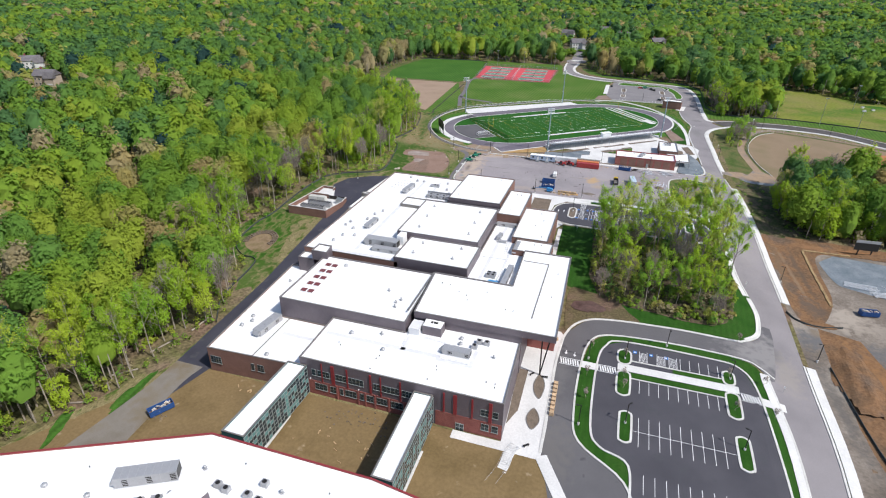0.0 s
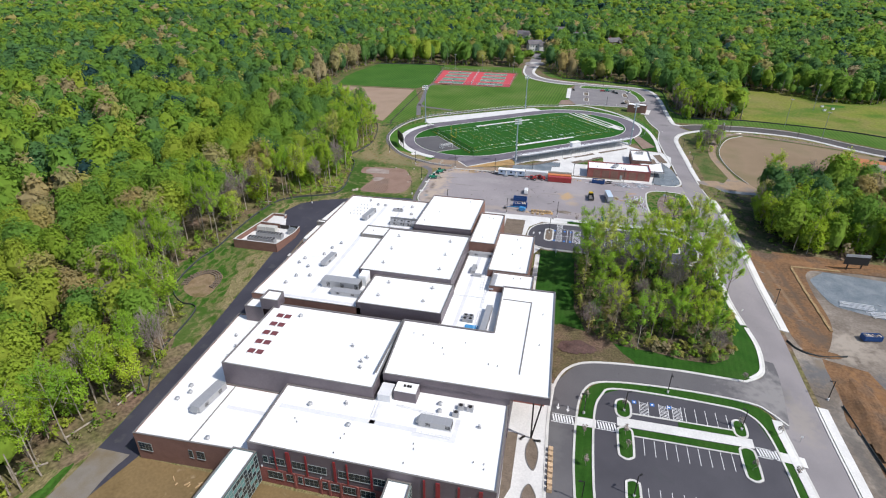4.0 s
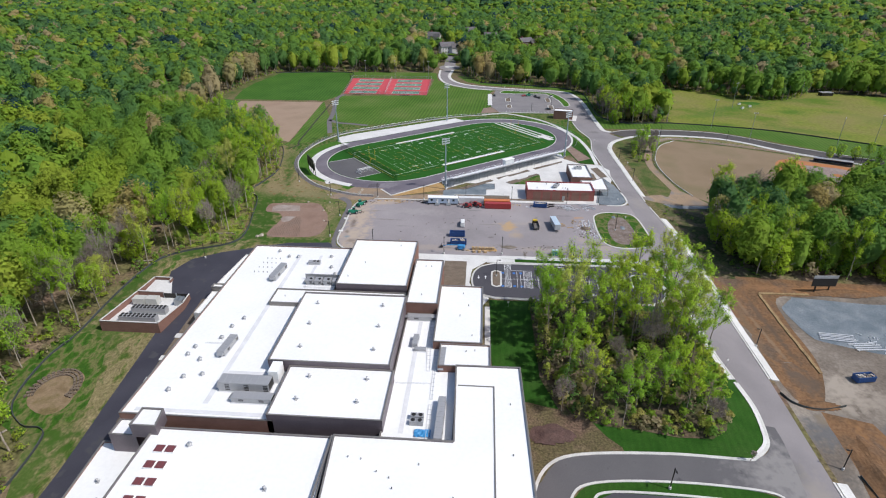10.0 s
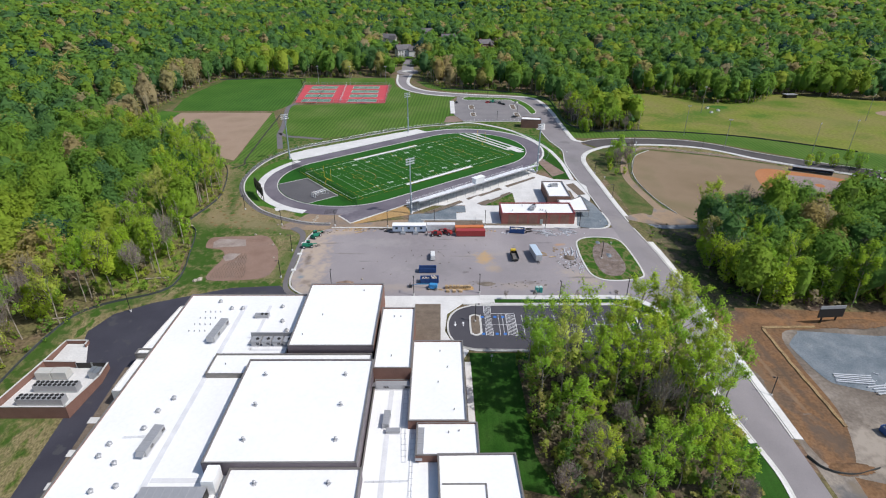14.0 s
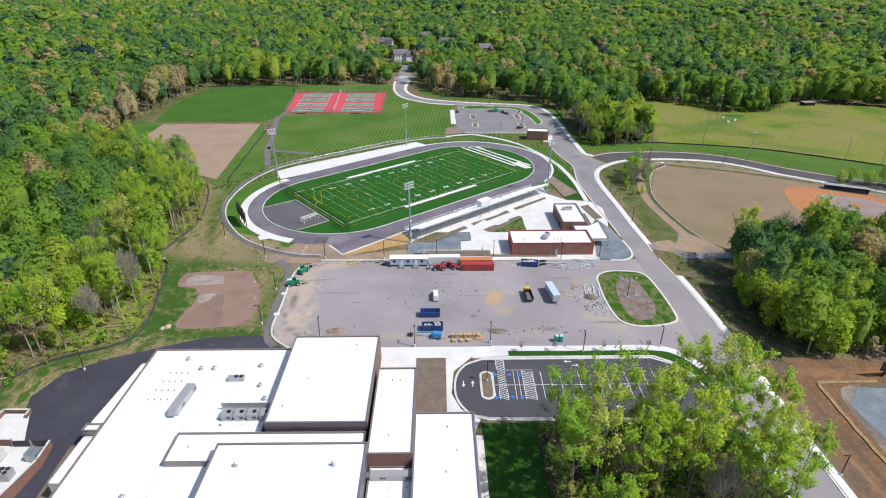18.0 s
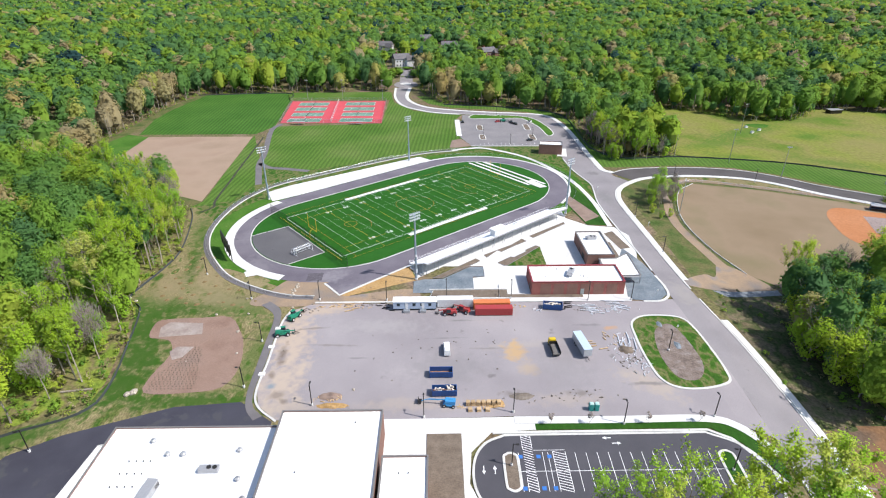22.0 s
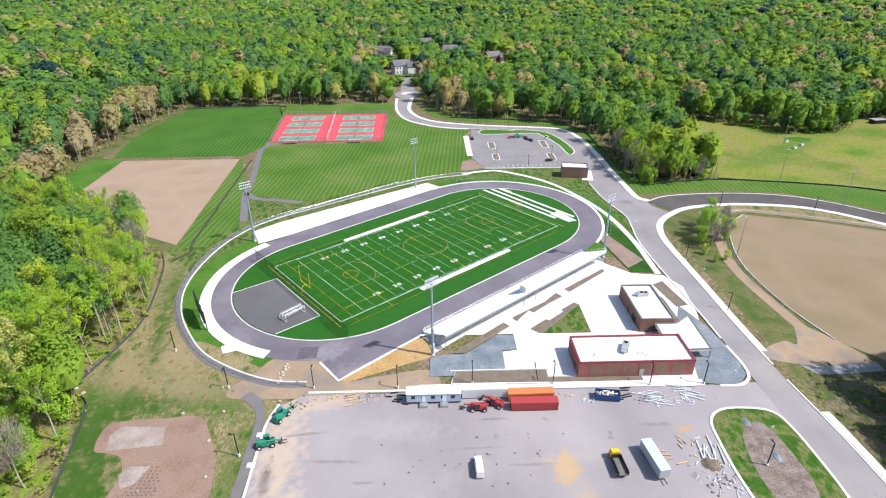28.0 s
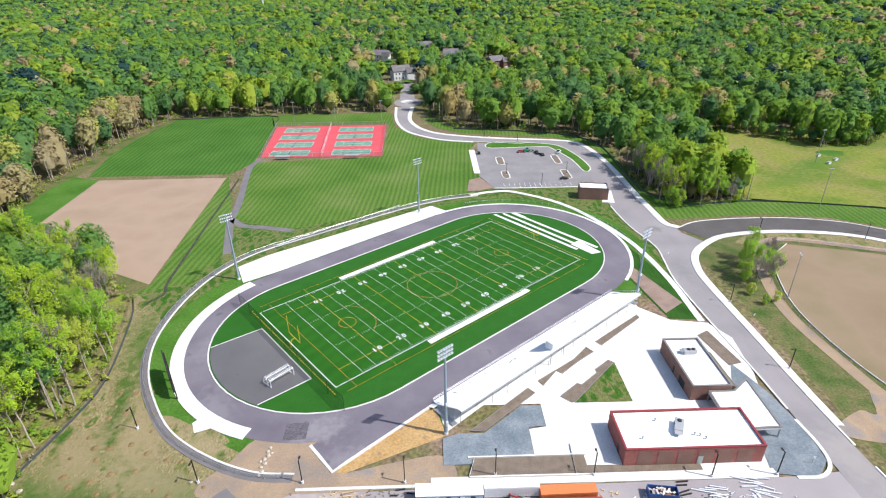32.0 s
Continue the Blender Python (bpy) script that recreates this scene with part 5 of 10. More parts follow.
for poly in ([(57.9, -120.4), (59.4, -122.8), (60, -126), (59.3, -130.6), (57.6, -129), (56.7, -125.6), (57, -122.4)], [(58.6, -135), (60.2, -137.4), (60.6, -140), (59.2, -142.8), (57.8, -141.6), (57, -139.2), (57.4, -136.6)]):
    drape("oval_bed", smooth_line(poly, 4, True), MULCH, 0.26, "oval mulched planting bed in the plaza", "planting bed", cut=100)
    strip("bed_edging", smooth_line(poly, 4, True), -0.12, 0.1, 0.15, 0.34, COPING, closed=True, label="thin dark edging round a planting bed", category="edging")
drape("wall_bed", [(51, -119.5), (54, -119.5), (54.2, -137), (52, -143)], MULCH, 0.24, "strip of bare soil along the school wall", "planting bed", cut=100)
drape("basin_lawn", smooth_line([(-92, -76), (-76, -89), (-62, -84), (-66, -66), (-74, -52), (-88, -52)], 4, True), PATCHY, 0.11, "green grass round a small basin", "lawn")
drape("basin_soil", smooth_line([(-79.1, -79.7), (-81.9, -74.3), (-81.8, -69.8), (-79, -66.8), (-73, -66), (-69.2, -68.5), (-68.2, -73.1), (-67.7, -80.1), (-72, -82.8)], 3, True), surface("basin_soil", [(0.19, 0.135, 0.075), (0.255, 0.185, 0.115), (0.165, 0.130, 0.060)], 0.25, 3.0, 0.95, fine_amount=0.25), 0.16, "bare brown planting basin", "bare soil")
drape("undergrowth", [(-55, 12), (-55, 20), (-59, 39), (-64, 54), (-71, 62), (-68, 80), (-67, 97), (-76, 127), (-81, 142), (-112, 150), (-105, 100), (-106, 60), (-92, 30), (-80, 8), (-70, 4)], UNDER, 0.12, "fresh yellow-green undergrowth at the wood's edge", "undergrowth")
drape("wall_bed", rect(-50.2, -84, -46.4, -30), MULCH, 0.2, "bare soil bed between road and school", "planting bed")
for yy in (-77.6, -68.2, -59.2, -49.2):
    drape("door_pad", rect(-50.6, yy - 1.0, -46.4, yy + 1.0), CONCRETE, 0.28, "small white concrete door pad", "pavement", cut=100)
TILLED = surface("tilled_red_soil", [(0.225, 0.145, 0.112), (0.270, 0.182, 0.142), (0.235, 0.165, 0.135)], 0.12, 4.0, 0.95, fine_amount=0.22)
drape("stony_pad", smooth_line([(-51.7, 39.3), (-53, 44), (-51.6, 48.4), (-39.3, 49.4), (-30.1, 49.6), (-24, 41), (-21.4, 34.8), (-19.7, 25.4), (-21.9, 17.2), (-31.2, 15.1), (-42.5, 15.3), (-43.4, 22.2), (-41.8, 31.2), (-44.4, 37.1), (-48.3, 38.6)], 3, True), TILLED, 0.14, "reddish graded soil pad with planting rows", "bare soil")
PALE = surface("pale_stony_soil", [(0.270, 0.215, 0.190), (0.320, 0.265, 0.235), (0.360, 0.310, 0.280)], 0.3, 1.5, 0.95, fine_amount=0.12)
drape("stony_pad_top", [(-50.4, 44.2), (-48.7, 47), (-37.8, 46.4), (-36, 40.7), (-48.9, 39.3)], PALE, 0.18, "pale stony rectangle of soil", "bare soil")
drape("stony_pad_top", [(-42.6, 32.2), (-41.2, 34.6), (-36.1, 34.5), (-37.8, 29.7), (-40.3, 28.6)], PALE, 0.18, "pale stony rectangle of soil", "bare soil")
drape("yard_path", smooth_line([(-8, 6.5), (-11.4, 10), (-12.7, 16), (-12.6, 27), (-13, 38), (-13.2, 47), (-15, 54), (-19.5, 58.6)], 4) + smooth_line([(-22, 56.4), (-16.8, 51.5), (-15.4, 46), (-15.2, 37), (-14.8, 24), (-14.4, 15), (-13, 9), (-10, 5)], 4), surface("path_asphalt", [(0.145, 0.135, 0.138), (0.18, 0.168, 0.17)], 0.2, 7, 0.88, fine_amount=0.1), 0.18, "grey asphalt path along the yard", "path")
drape("planter_bed", [(108.8, 109.5), (113, 111.8), (115.8, 96), (111.6, 95)], MULCH, 0.3, "brown mulched bed beside the canopy", "planting bed")
drape("edged_bed", [(35, 59.8), (36, 64.6), (62, 64.6), (62, 59.4)], MULCH, 0.30, "dark soil bed edged with pale beams", "planting bed")

# tennis
drape("tennis_surround", [(-76.5, 299), (-2, 297.5), (-4.5, 371.5), (-84, 372)], COURTR, 0.16, "red tennis court surround", "tennis court")
# ---------------------------------------------------------------- school
school = empty("school_building", label="large low brick and dark panel school with white membrane roofs", category="school")


def edges(poly):
    return list(zip(poly, poly[1:] + poly[:1]))


def wing(poly, z0, z1, wall, coping=True, cap=COPING, lip=0.35, roof=ROOFW, walls=None):
    """One block of the school: a wall along every side, its roof and a coping along every edge."""
    roofob = part("roof", prism(bmesh.new(), poly, z1 - 0.5, z1), roof, school)
    for i, (a, b) in enumerate(edges(poly)):
        d = Vector((b[0] - a[0], b[1] - a[1], 0))
        n = Vector((d.y, -d.x, 0)).normalized()
        t = 0.28
        bm = bmesh.new()
        q = [(a[0], a[1]), (b[0], b[1]), (b[0] - n.x * t, b[1] - n.y * t), (a[0] - n.x * t, a[1] - n.y * t)]
        o = [(x + n.x * 0.004, y + n.y * 0.004) for x, y in q]
        prism(bm, o, z0, z1 + lip)
        part("wall", bm, (walls or {}).get(i, wall), school)
        if coping:
            e = d.normalized() * 0.06
            w = 0.34
            c = [(a[0] - e.x + n.x * 0.06, a[1] - e.y + n.y * 0.06), (b[0] + e.x + n.x * 0.06, b[1] + e.y + n.y * 0.06), (b[0] + e.x - n.x * w, b[1] + e.y - n.y * w), (a[0] - e.x - n.x * w, a[1] - e.y - n.y * w)]
            part("coping", prism(bmesh.new(), c, z1 + lip, z1 + lip + 0.09 + 0.004 * i), cap, school)
    return roofob


DEEP = -17.0
wing([(-40, -93), (-1, -93), (-1, -1.6), (-40, -1.6)], DEEP, 3.0, BRICK2)                       # west wing
wing([(-20, -43), (-8.8, -43), (-8.8, -38), (24, -38), (24, -34.4), (-20, -34.4)], 2.4, 4.0, COPING)    # low raised roof
wing([(-8.4, -74.6), (25, -74.6), (25, -40), (-8.4, -40)], DEEP, 6.5, PANEL)                    # gymnasium
wing([(-2.4, -93), (26, -93), (26, -74.6), (-2.4, -74.6)], DEEP, 5.0, PANEL)
wing([(0, -33.6), (24.2, -33.6), (24.2, 0), (0, 0)], DEEP, 6.2, BRICK2, walls={0: PANEL, 3: PANEL})
wing([(25, -42.4), (35.2, -42.4), (35.2, -13.4), (25, -13.4)], DEEP, 5.5, BRICK2)
wing([(35.2, -60), (49.6, -60), (49.6, -28.4), (35.2, -28.4)], DEEP, 4.0, BRICK2)
wing([(37.4, -70), (52, -70), (52, -60), (37.4, -60)], DEEP, 3.5, BRICK2)
wing([(25.4, -97), (43, -97), (43, -42.4), (25.4, -42.4)], DEEP, 1.6, BRICK2)
wing([(-28.6, -127.8), (16, -127.8), (15, -96.8), (-28.6, -96.8)], DEEP, 3.0, PANEL)
EAST = [(17, -122.6), (61.5, -122), (60, -69.8), (42.4, -70), (43.2, -97), (15.2, -97)]
wing(EAST, 2.2, 4.0, PANEL)
part("soffit", prism(bmesh.new(), [(17.4, -122.2), (61.1, -121.6), (59.6, -70.2), (42.8, -70.4), (43.6, -97.4), (15.6, -97.4)], 2.05, 2.19), CONCRETE, school)
for (a, b), m in zip(edges([(17, -122.3), (51.3, -121.8), (51.3, -108), (60.2, -108), (59.7, -70.1), (42.7, -70.3), (43.4, -97.3), (15.5, -97.3)]), (PANEL, PANEL, BRICK, BRICK, PANEL, PANEL, PANEL, PANEL)):
    d = Vector((b[0] - a[0], b[1] - a[1], 0))
    n = Vector((d.y, -d.x, 0)).normalized() * 0.28
    part("wall", prism(bmesh.new(), [a, b, (b[0] - n.x, b[1] - n.y), (a[0] - n.x, a[1] - n.y)], DEEP, 2.04), m, school)
for top in ((57.4, -121.2), (59.6, -121.2)):
    part("column", rod(bmesh.new(), (57.6, -120.4, gz(57.6, -120.4)), (*top, 2.04), 0.22, 8), DARKMET, school)
wing([(-41, -150), (-9, -148.6), (-9, -127.8), (-28.6, -127.8), (-28.6, -95.4), (-44.5, -95.4)], DEEP, -4.4, BRICK2)
wing([(-8.6, -149), (52, -149), (51, -119), (17, -119), (16, -127.8), (-9, -127.8)], DEEP, -0.5, PANEL)
wing([(-13.5, -178), (-7, -178), (-6.4, -149.1), (-12.6, -149.1)], -12.5, -3.0, TEALGLASS)
wing([(27.6, -178.6), (33, -178.6), (32.6, -149.1), (27, -149.1)], -12.5, -3.0, TEALGLASS)
wing([(-62, -205), (-20, -260), (50, -260), (50, -183), (29, -180.5), (-13.4, -180.8)][::1], DEEP, -1.0, BRICK, cap=REDTRIM)
wing([(-33, -99), (-26.6, -99), (-27.6, -93.3), (-33, -93.3)], 2, 5.5, PANEL)
wing([(-40, -98), (-33.2, -98), (-33.2, -92.8), (-40, -92.8)], DEEP, 1.0, PANEL)
# low annexes along the service road
wing([(-45.6, -28.2), (-40.2, -28.2), (-40.2, -4), (-43.6, -4.4)], DEEP, 0.2, CONCRETE, coping=False)
wing([(-45.4, -44.6), (-40.2, -44.6), (-40.2, -31), (-45.2, -31)], DEEP, -0.4, CONCRETE, coping=False)
wing([(-45.5, -30.8), (-41.5, -30.8), (-41.5, -28.4), (-45.5, -28.4)], DEEP, 1.2, COPING)
# ---------------------------------------------------------------- kerbs and walks
def kerb(name, pts, w0=-0.05, w1=0.5, h=0.32, closed=False, label="pale concrete kerb and gutter", mat=CURB):
    return strip(name, pts, w0, w1, 0.05, h, mat, closed=closed, step=3.0, label=label, category="kerb")


def between(pts, y0, y1):
    return [p for p in pts if y0 <= p[1] <= y1]


kerb("road_kerb", between(me_s[:iE + 1], -330, -82), -0.5, 0.1)
kerb("road_kerb", between(me_s[:iE + 1], -58, 62), -0.5, 0.1)
kerb("road_kerb", me_s[next(i for i, p in enumerate(me_s) if p[1] > 66):], -0.6, 0.1)
strip("road_walk", between(me_s[:iE + 1], -330, -82), -3.6, -0.8, 0.0, 0.30, CONCRETE, label="white concrete pavement beside the road", category="pavement")
strip("road_walk", between(me_s[:iE + 1], -57, 50), -3.4, -0.8, 0.0, 0.30, CONCRETE, label="white concrete pavement beside the road", category="pavement")
strip("road_walk", me_s[next(i for i, p in enumerate(me_s) if p[1] > 70):], -2.7, -0.7, 0.0, 0.30, CONCRETE, label="white concrete pavement beside the road", category="pavement")
kerb("road_kerb", ne_s, -0.1, 0.5)
kerb("road_kerb", nE_s, -0.6, 0.1)
strip("road_walk", nE_s, -3.0, -0.7, 0.0, 0.28, CONCRETE, label="white concrete pavement beside the road", category="pavement")
kerb("road_kerb", between(mw_s, -58, -4), -0.1, 0.5)
strip("road_walk", between(mw_s, -58, -20), 0.6, 2.2, 0.0, 0.30, CONCRETE, label="white concrete pavement beside the road", category="pavement")
kerb("road_kerb", between(mw_s, -330, -98), -0.1, 0.5)
strip("road_walk", between(mw_s, -330, -98), 0.5, 2.6, 0.0, 0.30, CONCRETE, label="white concrete pavement beside the road", category="pavement")
kerb("road_kerb", between(mw_s, 72, 212), -0.1, 0.5)
kerb("road_kerb", smooth_line([(108, 56.3), (114, 56.5), (118, 60), (119, 66), (118.3, 74)], 4), -0.1, 0.8)
kerb("road_kerb", nW_s[16:], -0.1, 0.5)
strip("road_walk", nW_s[20:], 0.5, 2.0, 0.0, 0.28, CONCRETE, label="white concrete pavement beside the road", category="pavement")
strip("oval_walk", smooth_line([(47, 230), (58, 234), (70, 233), (92, 214), (108, 180), (113.4, 148), (113.6, 117)], 6), -1.1, 1.1, 0.0, 0.2, CONCRETE, label="white concrete path curving past the track", category="path")
kerb("lot_kerb", smooth_line([(-10.6, 53.4), (-12.2, 47), (-12.2, 38), (-11.8, 27), (-11.9, 16), (-10, 10), (-4, 4.8)], 5), -0.5, 0.1)
for px, py in ((-12.7, 34), (-12.9, 43), (-12.3, 22)):
    o = part("drain_inlet", boxed(px - 0.9, py - 0.7, gz(px, py), px + 0.9, py + 0.7, gz(px, py) + 0.42), CONCRETE)
    tagged(o, "white concrete drain inlet set in the kerb", "drain inlet", "drain inlets")
strip("lot_edge", [(-4, 57.4), (26, 57.4)], -0.3, 0.5, 0.0, 0.34, CURB, label="pale rough kerb north of the yard", category="kerb")
strip("lot_walk", [(26, 57.2), (50, 57.2), (104, 57)], 0, 2.4, 0.0, 0.28, CONCRETE, label="white concrete pavement north of the yard", category="pavement")
kerb("island_kerb", smooth_line([(99.9, 44.3), (104.1, 47.8), (111, 48.2), (116.8, 46.6), (118.9, 41.3), (119.8, 30), (119.8, 22), (118.5, 17.3), (112, 14.9), (104.5, 14.9), (100, 18.5), (98.7, 28), (98.9, 37.7)], 5, True), -0.3, 0.4, closed=True)
strip("lot_walk", smooth_line([(57, 5.2), (84, 5), (106, 5), (114, 2), (120, -6)], 5), -2.2, 0.1, 0.0, 0.30, CONCRETE, label="white concrete pavement south of the yard", category="pavement")
kerb("lot_kerb", MIDLOT, -0.5, 0.1, closed=True)
kerb("lot_kerb", [(51, 0.2), (62, 0.3), (105, 0.4), (110, -2.5), (114.5, -10), (117, -15)], -0.4, 0.3)
kerb("lot_kerb", [(48.5, -21), (54, -22.8), (113, -23.6)], -0.5, 0.4)
strip("school_walk", [(51.3, -28), (51.6, -62)], -0.9, 0.9, 0.0, 0.25, CONCRETE, label="narrow white concrete walk along the school", category="pavement")
kerb("loop_kerb", smooth_line([(63, -150), (62.4, -128), (62, -112), (62.8, -99), (67, -90), (76, -86), (98, -84.4), (116.6, -84.8), (120.5, -83.6), (124.8, -79.8), (126.5, -75.5), (127.3, -66), (125.6, -57)], 5), -0.1, 0.7)
strip("road_walk", smooth_line([(120.6, -82.6), (124.0, -79.2), (125.6, -75.2), (126.3, -66), (124.6, -57)], 5), -0.3, 0.55, 0.0, 0.30, CONCRETE, label="white concrete pavement round the lawn corner", category="pavement")
kerb("loop_kerb", smooth_line([(127, -99), (123, -95.5), (118, -93.5), (98, -92.5), (78, -94), (71.5, -99), (69.5, -112), (69.6, -132), (72, -143), (84, -152.5), (88, -165)], 5), -0.5, 0.1)
kerb("lot_kerb", smooth_line([(123, -160), (122.8, -135), (121, -108), (117, -98.5), (108, -96.5), (82, -96.2), (76.5, -100), (74.4, -110), (74.6, -136), (77.5, -143), (85, -147), (85.5, -162)], 5), -0.5, 0.1)
strip("loop_walk", [(63, -151), (70, -163), (84, -176)], -1.6, 1.6, 0.0, 0.26, CONCRETE, label="white concrete pavement along the loop road", category="pavement")


def island(poly, lawn=LAWN_DARK, label="kerbed parking island with grass"):
    s = smooth_line(poly, 5, True)
    drape("island_lawn", s, lawn, 0.34, label, "parking island", cut=100)
    kerb("island_kerb", s, -0.35, 0.25, 0.4, True)


def pill(x0, y0, x1, y1):
    w, cx = (x1 - x0) / 2, (x0 + x1) / 2
    return [(cx, y0), (x1 - 0.3 * w, y0 + 0.3 * w), (x1, y0 + w), (x1, y1 - w), (x1 - 0.3 * w, y1 - 0.3 * w), (cx, y1), (x0 + 0.3 * w, y1 - 0.3 * w), (x0, y1 - w), (x0, y0 + w), (x0 + 0.3 * w, y0 + 0.3 * w)]


for q in ((82, -139.6, 85.2, -128), (112.4, -139.6, 115.6, -128), (80.6, -121.6, 84.4, -110.7), (80.4, -107.3, 84.4, -100.2), (111.6, -121.4, 115.2, -110.7), (111.6, -107.3, 114.8, -101.2)):
    island(pill(*q))
island(pill(53, -16, 56.2, -6), MULCH, "kerbed parking island with mulch and shrubs")
island(pill(104.6, -16, 108, -6), LAWN_DARK, "kerbed parking island with grass")
for q in ((66.5, 276, 70.5, 290), (66.8, 253, 70.5, 265), (100, 276, 103.8, 292), (100, 251, 103.8, 265)):
    island(pill(*q), MULCH, "kerbed parking island with soil")
drape("lot_walkway", rect(80.5, -110.6, 115.6, -107.4), CONCRETE, 0.36, "white concrete walkway through the car park", "pavement")
drape("lot_hedge_strip", rect(84.4, -113.2, 112, -110.8), LAWN_DARK, 0.34, "grass strip beside the car park walkway", "lawn")
drape("lot_hedge_strip", rect(97, -107.3, 111.6, -105.4), LAWN_DARK, 0.33, "grass strip beside the car park walkway", "lawn")
kerb("walkway_kerb", [(84.4, -113.3), (112, -113.3)], -0.3, 0.2)
kerb("walkway_kerb", [(84.4, -105.2), (111.6, -105.2)], -0.2, 0.3)
# north lot
drape("north_lot", [(58, 322), (57, 304), (54, 300), (54, 258), (60, 240), (66, 239), (114, 239), (114, 262), (112, 283), (106, 306), (100, 314), (66, 318)], surface("lot_asphalt_far", [(0.20, 0.19, 0.195), (0.25, 0.235, 0.235)], 0.08, 1.5, 0.85, fine_amount=0.1), 0.2, "grey asphalt car park north of the track", "car park")
drape("north_lot_lawn", smooth_line([(66, 309), (64, 318), (72, 322), (95, 318), (109, 311), (116, 290), (118, 268), (113, 262), (111, 283), (104, 305), (98, 310)], 3, True), LAWN, 0.26, "grass strip round the north car park", "lawn")
kerb("north_kerb", smooth_line([(66, 309), (64, 318), (72, 322), (95, 318), (109, 311), (116, 290), (118, 268), (113, 262), (111, 283), (104, 305), (98, 310)], 3, True), -0.3, 0.4, closed=True)
kerb("north_kerb", [(60, 239), (66, 238.5), (104, 238.2)], -0.3, 0.5)
drape("north_walk", rect(51.5, 262, 55, 306), CONCRETE, 0.25, "white concrete strip beside the north car park", "pavement")
drape("north_gate_soil", [(46, 236), (52, 236), (60, 240), (54, 256), (48, 252)], PINKSOIL, 0.14, "bare brown soil by the north gate", "bare soil")
for pts, w in (([(-75, 296), (-77.5, 279), (-68, 228), (-65, 205), (-61, 190), (-56, 172)], 1.7), ([(-65, 207), (-58, 199.5), (-48, 197), (-34, 193)], 1.7)):
    strip("tennis_path", smooth_line(pts, 6), -w, w, 0.0, 0.12, surface("path_asphalt", [(0.145, 0.135, 0.138), (0.18, 0.168, 0.17)], 0.2, 7, 0.88, fine_amount=0.1), label="grey asphalt path between the fields", category="path")
OUT = smooth_line([fp(*q) for q in ((73, -52), (55, -60), (31, -64.5), (-10, -67), (-37, -68), (-56, -62), (-72.5, -50), (-86, -34), (-93, -18), (-95.5, -2), (-95.3, 12), (-91, 26), (-85, 37), (-78, 44))], 6)
strip("oval_path", OUT, -1.0, 1.1, 0.0, 0.16, surface("path_asphalt", [(0.13, 0.125, 0.125)], 0.2), label="grey asphalt path round the track", category="path")
strip("oval_path_edge", OUT, 1.1, 1.6, 0.0, 0.3, CURB, label="pale kerb along the oval path", category="kerb")
BAND = [fp(-42.2 + 45.1 * math.cos(t), 45.1 * math.sin(t)) for t in np.linspace(radians(262), radians(147.5), 30)]
strip("outer_band", BAND, -1.9, 1.9, 0.1, 0.27, CONCRETE, label="white concrete band outside the track curve", category="concrete band")
strip("outer_band", [fp(42.2 + 46.9 * math.cos(t), 46.9 * math.sin(t)) for t in np.linspace(radians(-90), radians(75), 24)], -0.6, 0.6, 0.1, 0.27, CONCRETE, label="white concrete band outside the track curve", category="concrete band")
strip("track_edge", oval(36.5), -0.25, 0.15, 0.1, 0.36, CURB, closed=True, label="pale kerb inside the running track", category="kerb")
strip("chute_edge", [fp(-38, 47.2), fp(-70.3, 48.4), fp(-70.3, 38)], -0.5, 0.3, 0.05, 0.3, CURB, label="pale kerb of the sprint straight", category="kerb")
drape("band_pad", [fp(-85.8, 11.0), fp(-89.2, 11.4), fp(-90.0, 15.2), fp(-86.4, 16.4)], CONCRETE, 0.262, "small concrete pad", "concrete slab", cut=100)
drape("dry_bank_grass", blot(-31.5, 73.0, 4.2, 15, 1.12, 6), STRAW, 0.12, "dry straw-coloured grass on the bank", "grass")

# ---------------------------------------------------------------- football field markings
field = bpy.data.objects["football_field"]


def paint(name, a0, b0, a1, b1, w, mat=PAINTW, z=0.33, parent=None):
    p, q = np.array(fp(a0, b0)), np.array(fp(a1, b1))
    d = (q - p) / np.linalg.norm(q - p)
    n = np.array((-d[1], d[0])) * w / 2
    v = [(*(p + n), z), (*(p - n), z), (*(q - n), z), (*(q + n), z)]
    return mesh_object(name, v, [(0, 1, 2, 3)], mat, parent or field)


for k in range(21):
    a = -45.72 + 4.572 * k
    paint("yard_line", a, -W2, a, W2, 0.06 if k % 2 else 0.085)
for s in (-1, 1):
    paint("side_line", -L2, s * W2, L2, s * W2, 0.2, z=0.334)
    paint("end_line", s * L2, -W2, s * L2, W2, 0.2, z=0.334)
    paint("team_area", -22.86, s * (W2 + 1.5), 22.86, s * (W2 + 1.5), 2.0, z=0.338)
    paint("soccer_side_line", -L2 + 1.5, s * (W2 + 3.4), L2 - 1.5, s * (W2 + 3.4), 0.09, PAINTO, 0.336)
    paint("soccer_end_line", s * (L2 - 4.6), -W2 - 3.4, s * (L2 - 4.6), W2 + 3.4, 0.09, PAINTO, 0.340)
    paint("lacrosse_line", s * 36.6, -W2 - 3.4, s * 36.6, W2 + 3.4, 0.10, PAINTY, 0.342)
    paint("lacrosse_line", s * 18.3, -W2 - 3.4, s * 18.3, W2 + 3.4, 0.10, PAINTY, 0.342)
    for b in (-18.3, 18.3):
        paint("lacrosse_line", s * (L2 - 4.6), b, s * 30, b, 0.10, PAINTY, 0.344)
paint("lacrosse_line", 0, -W2 - 3.4, 0, W2 + 3.4, 0.10, PAINTY, 0.346)


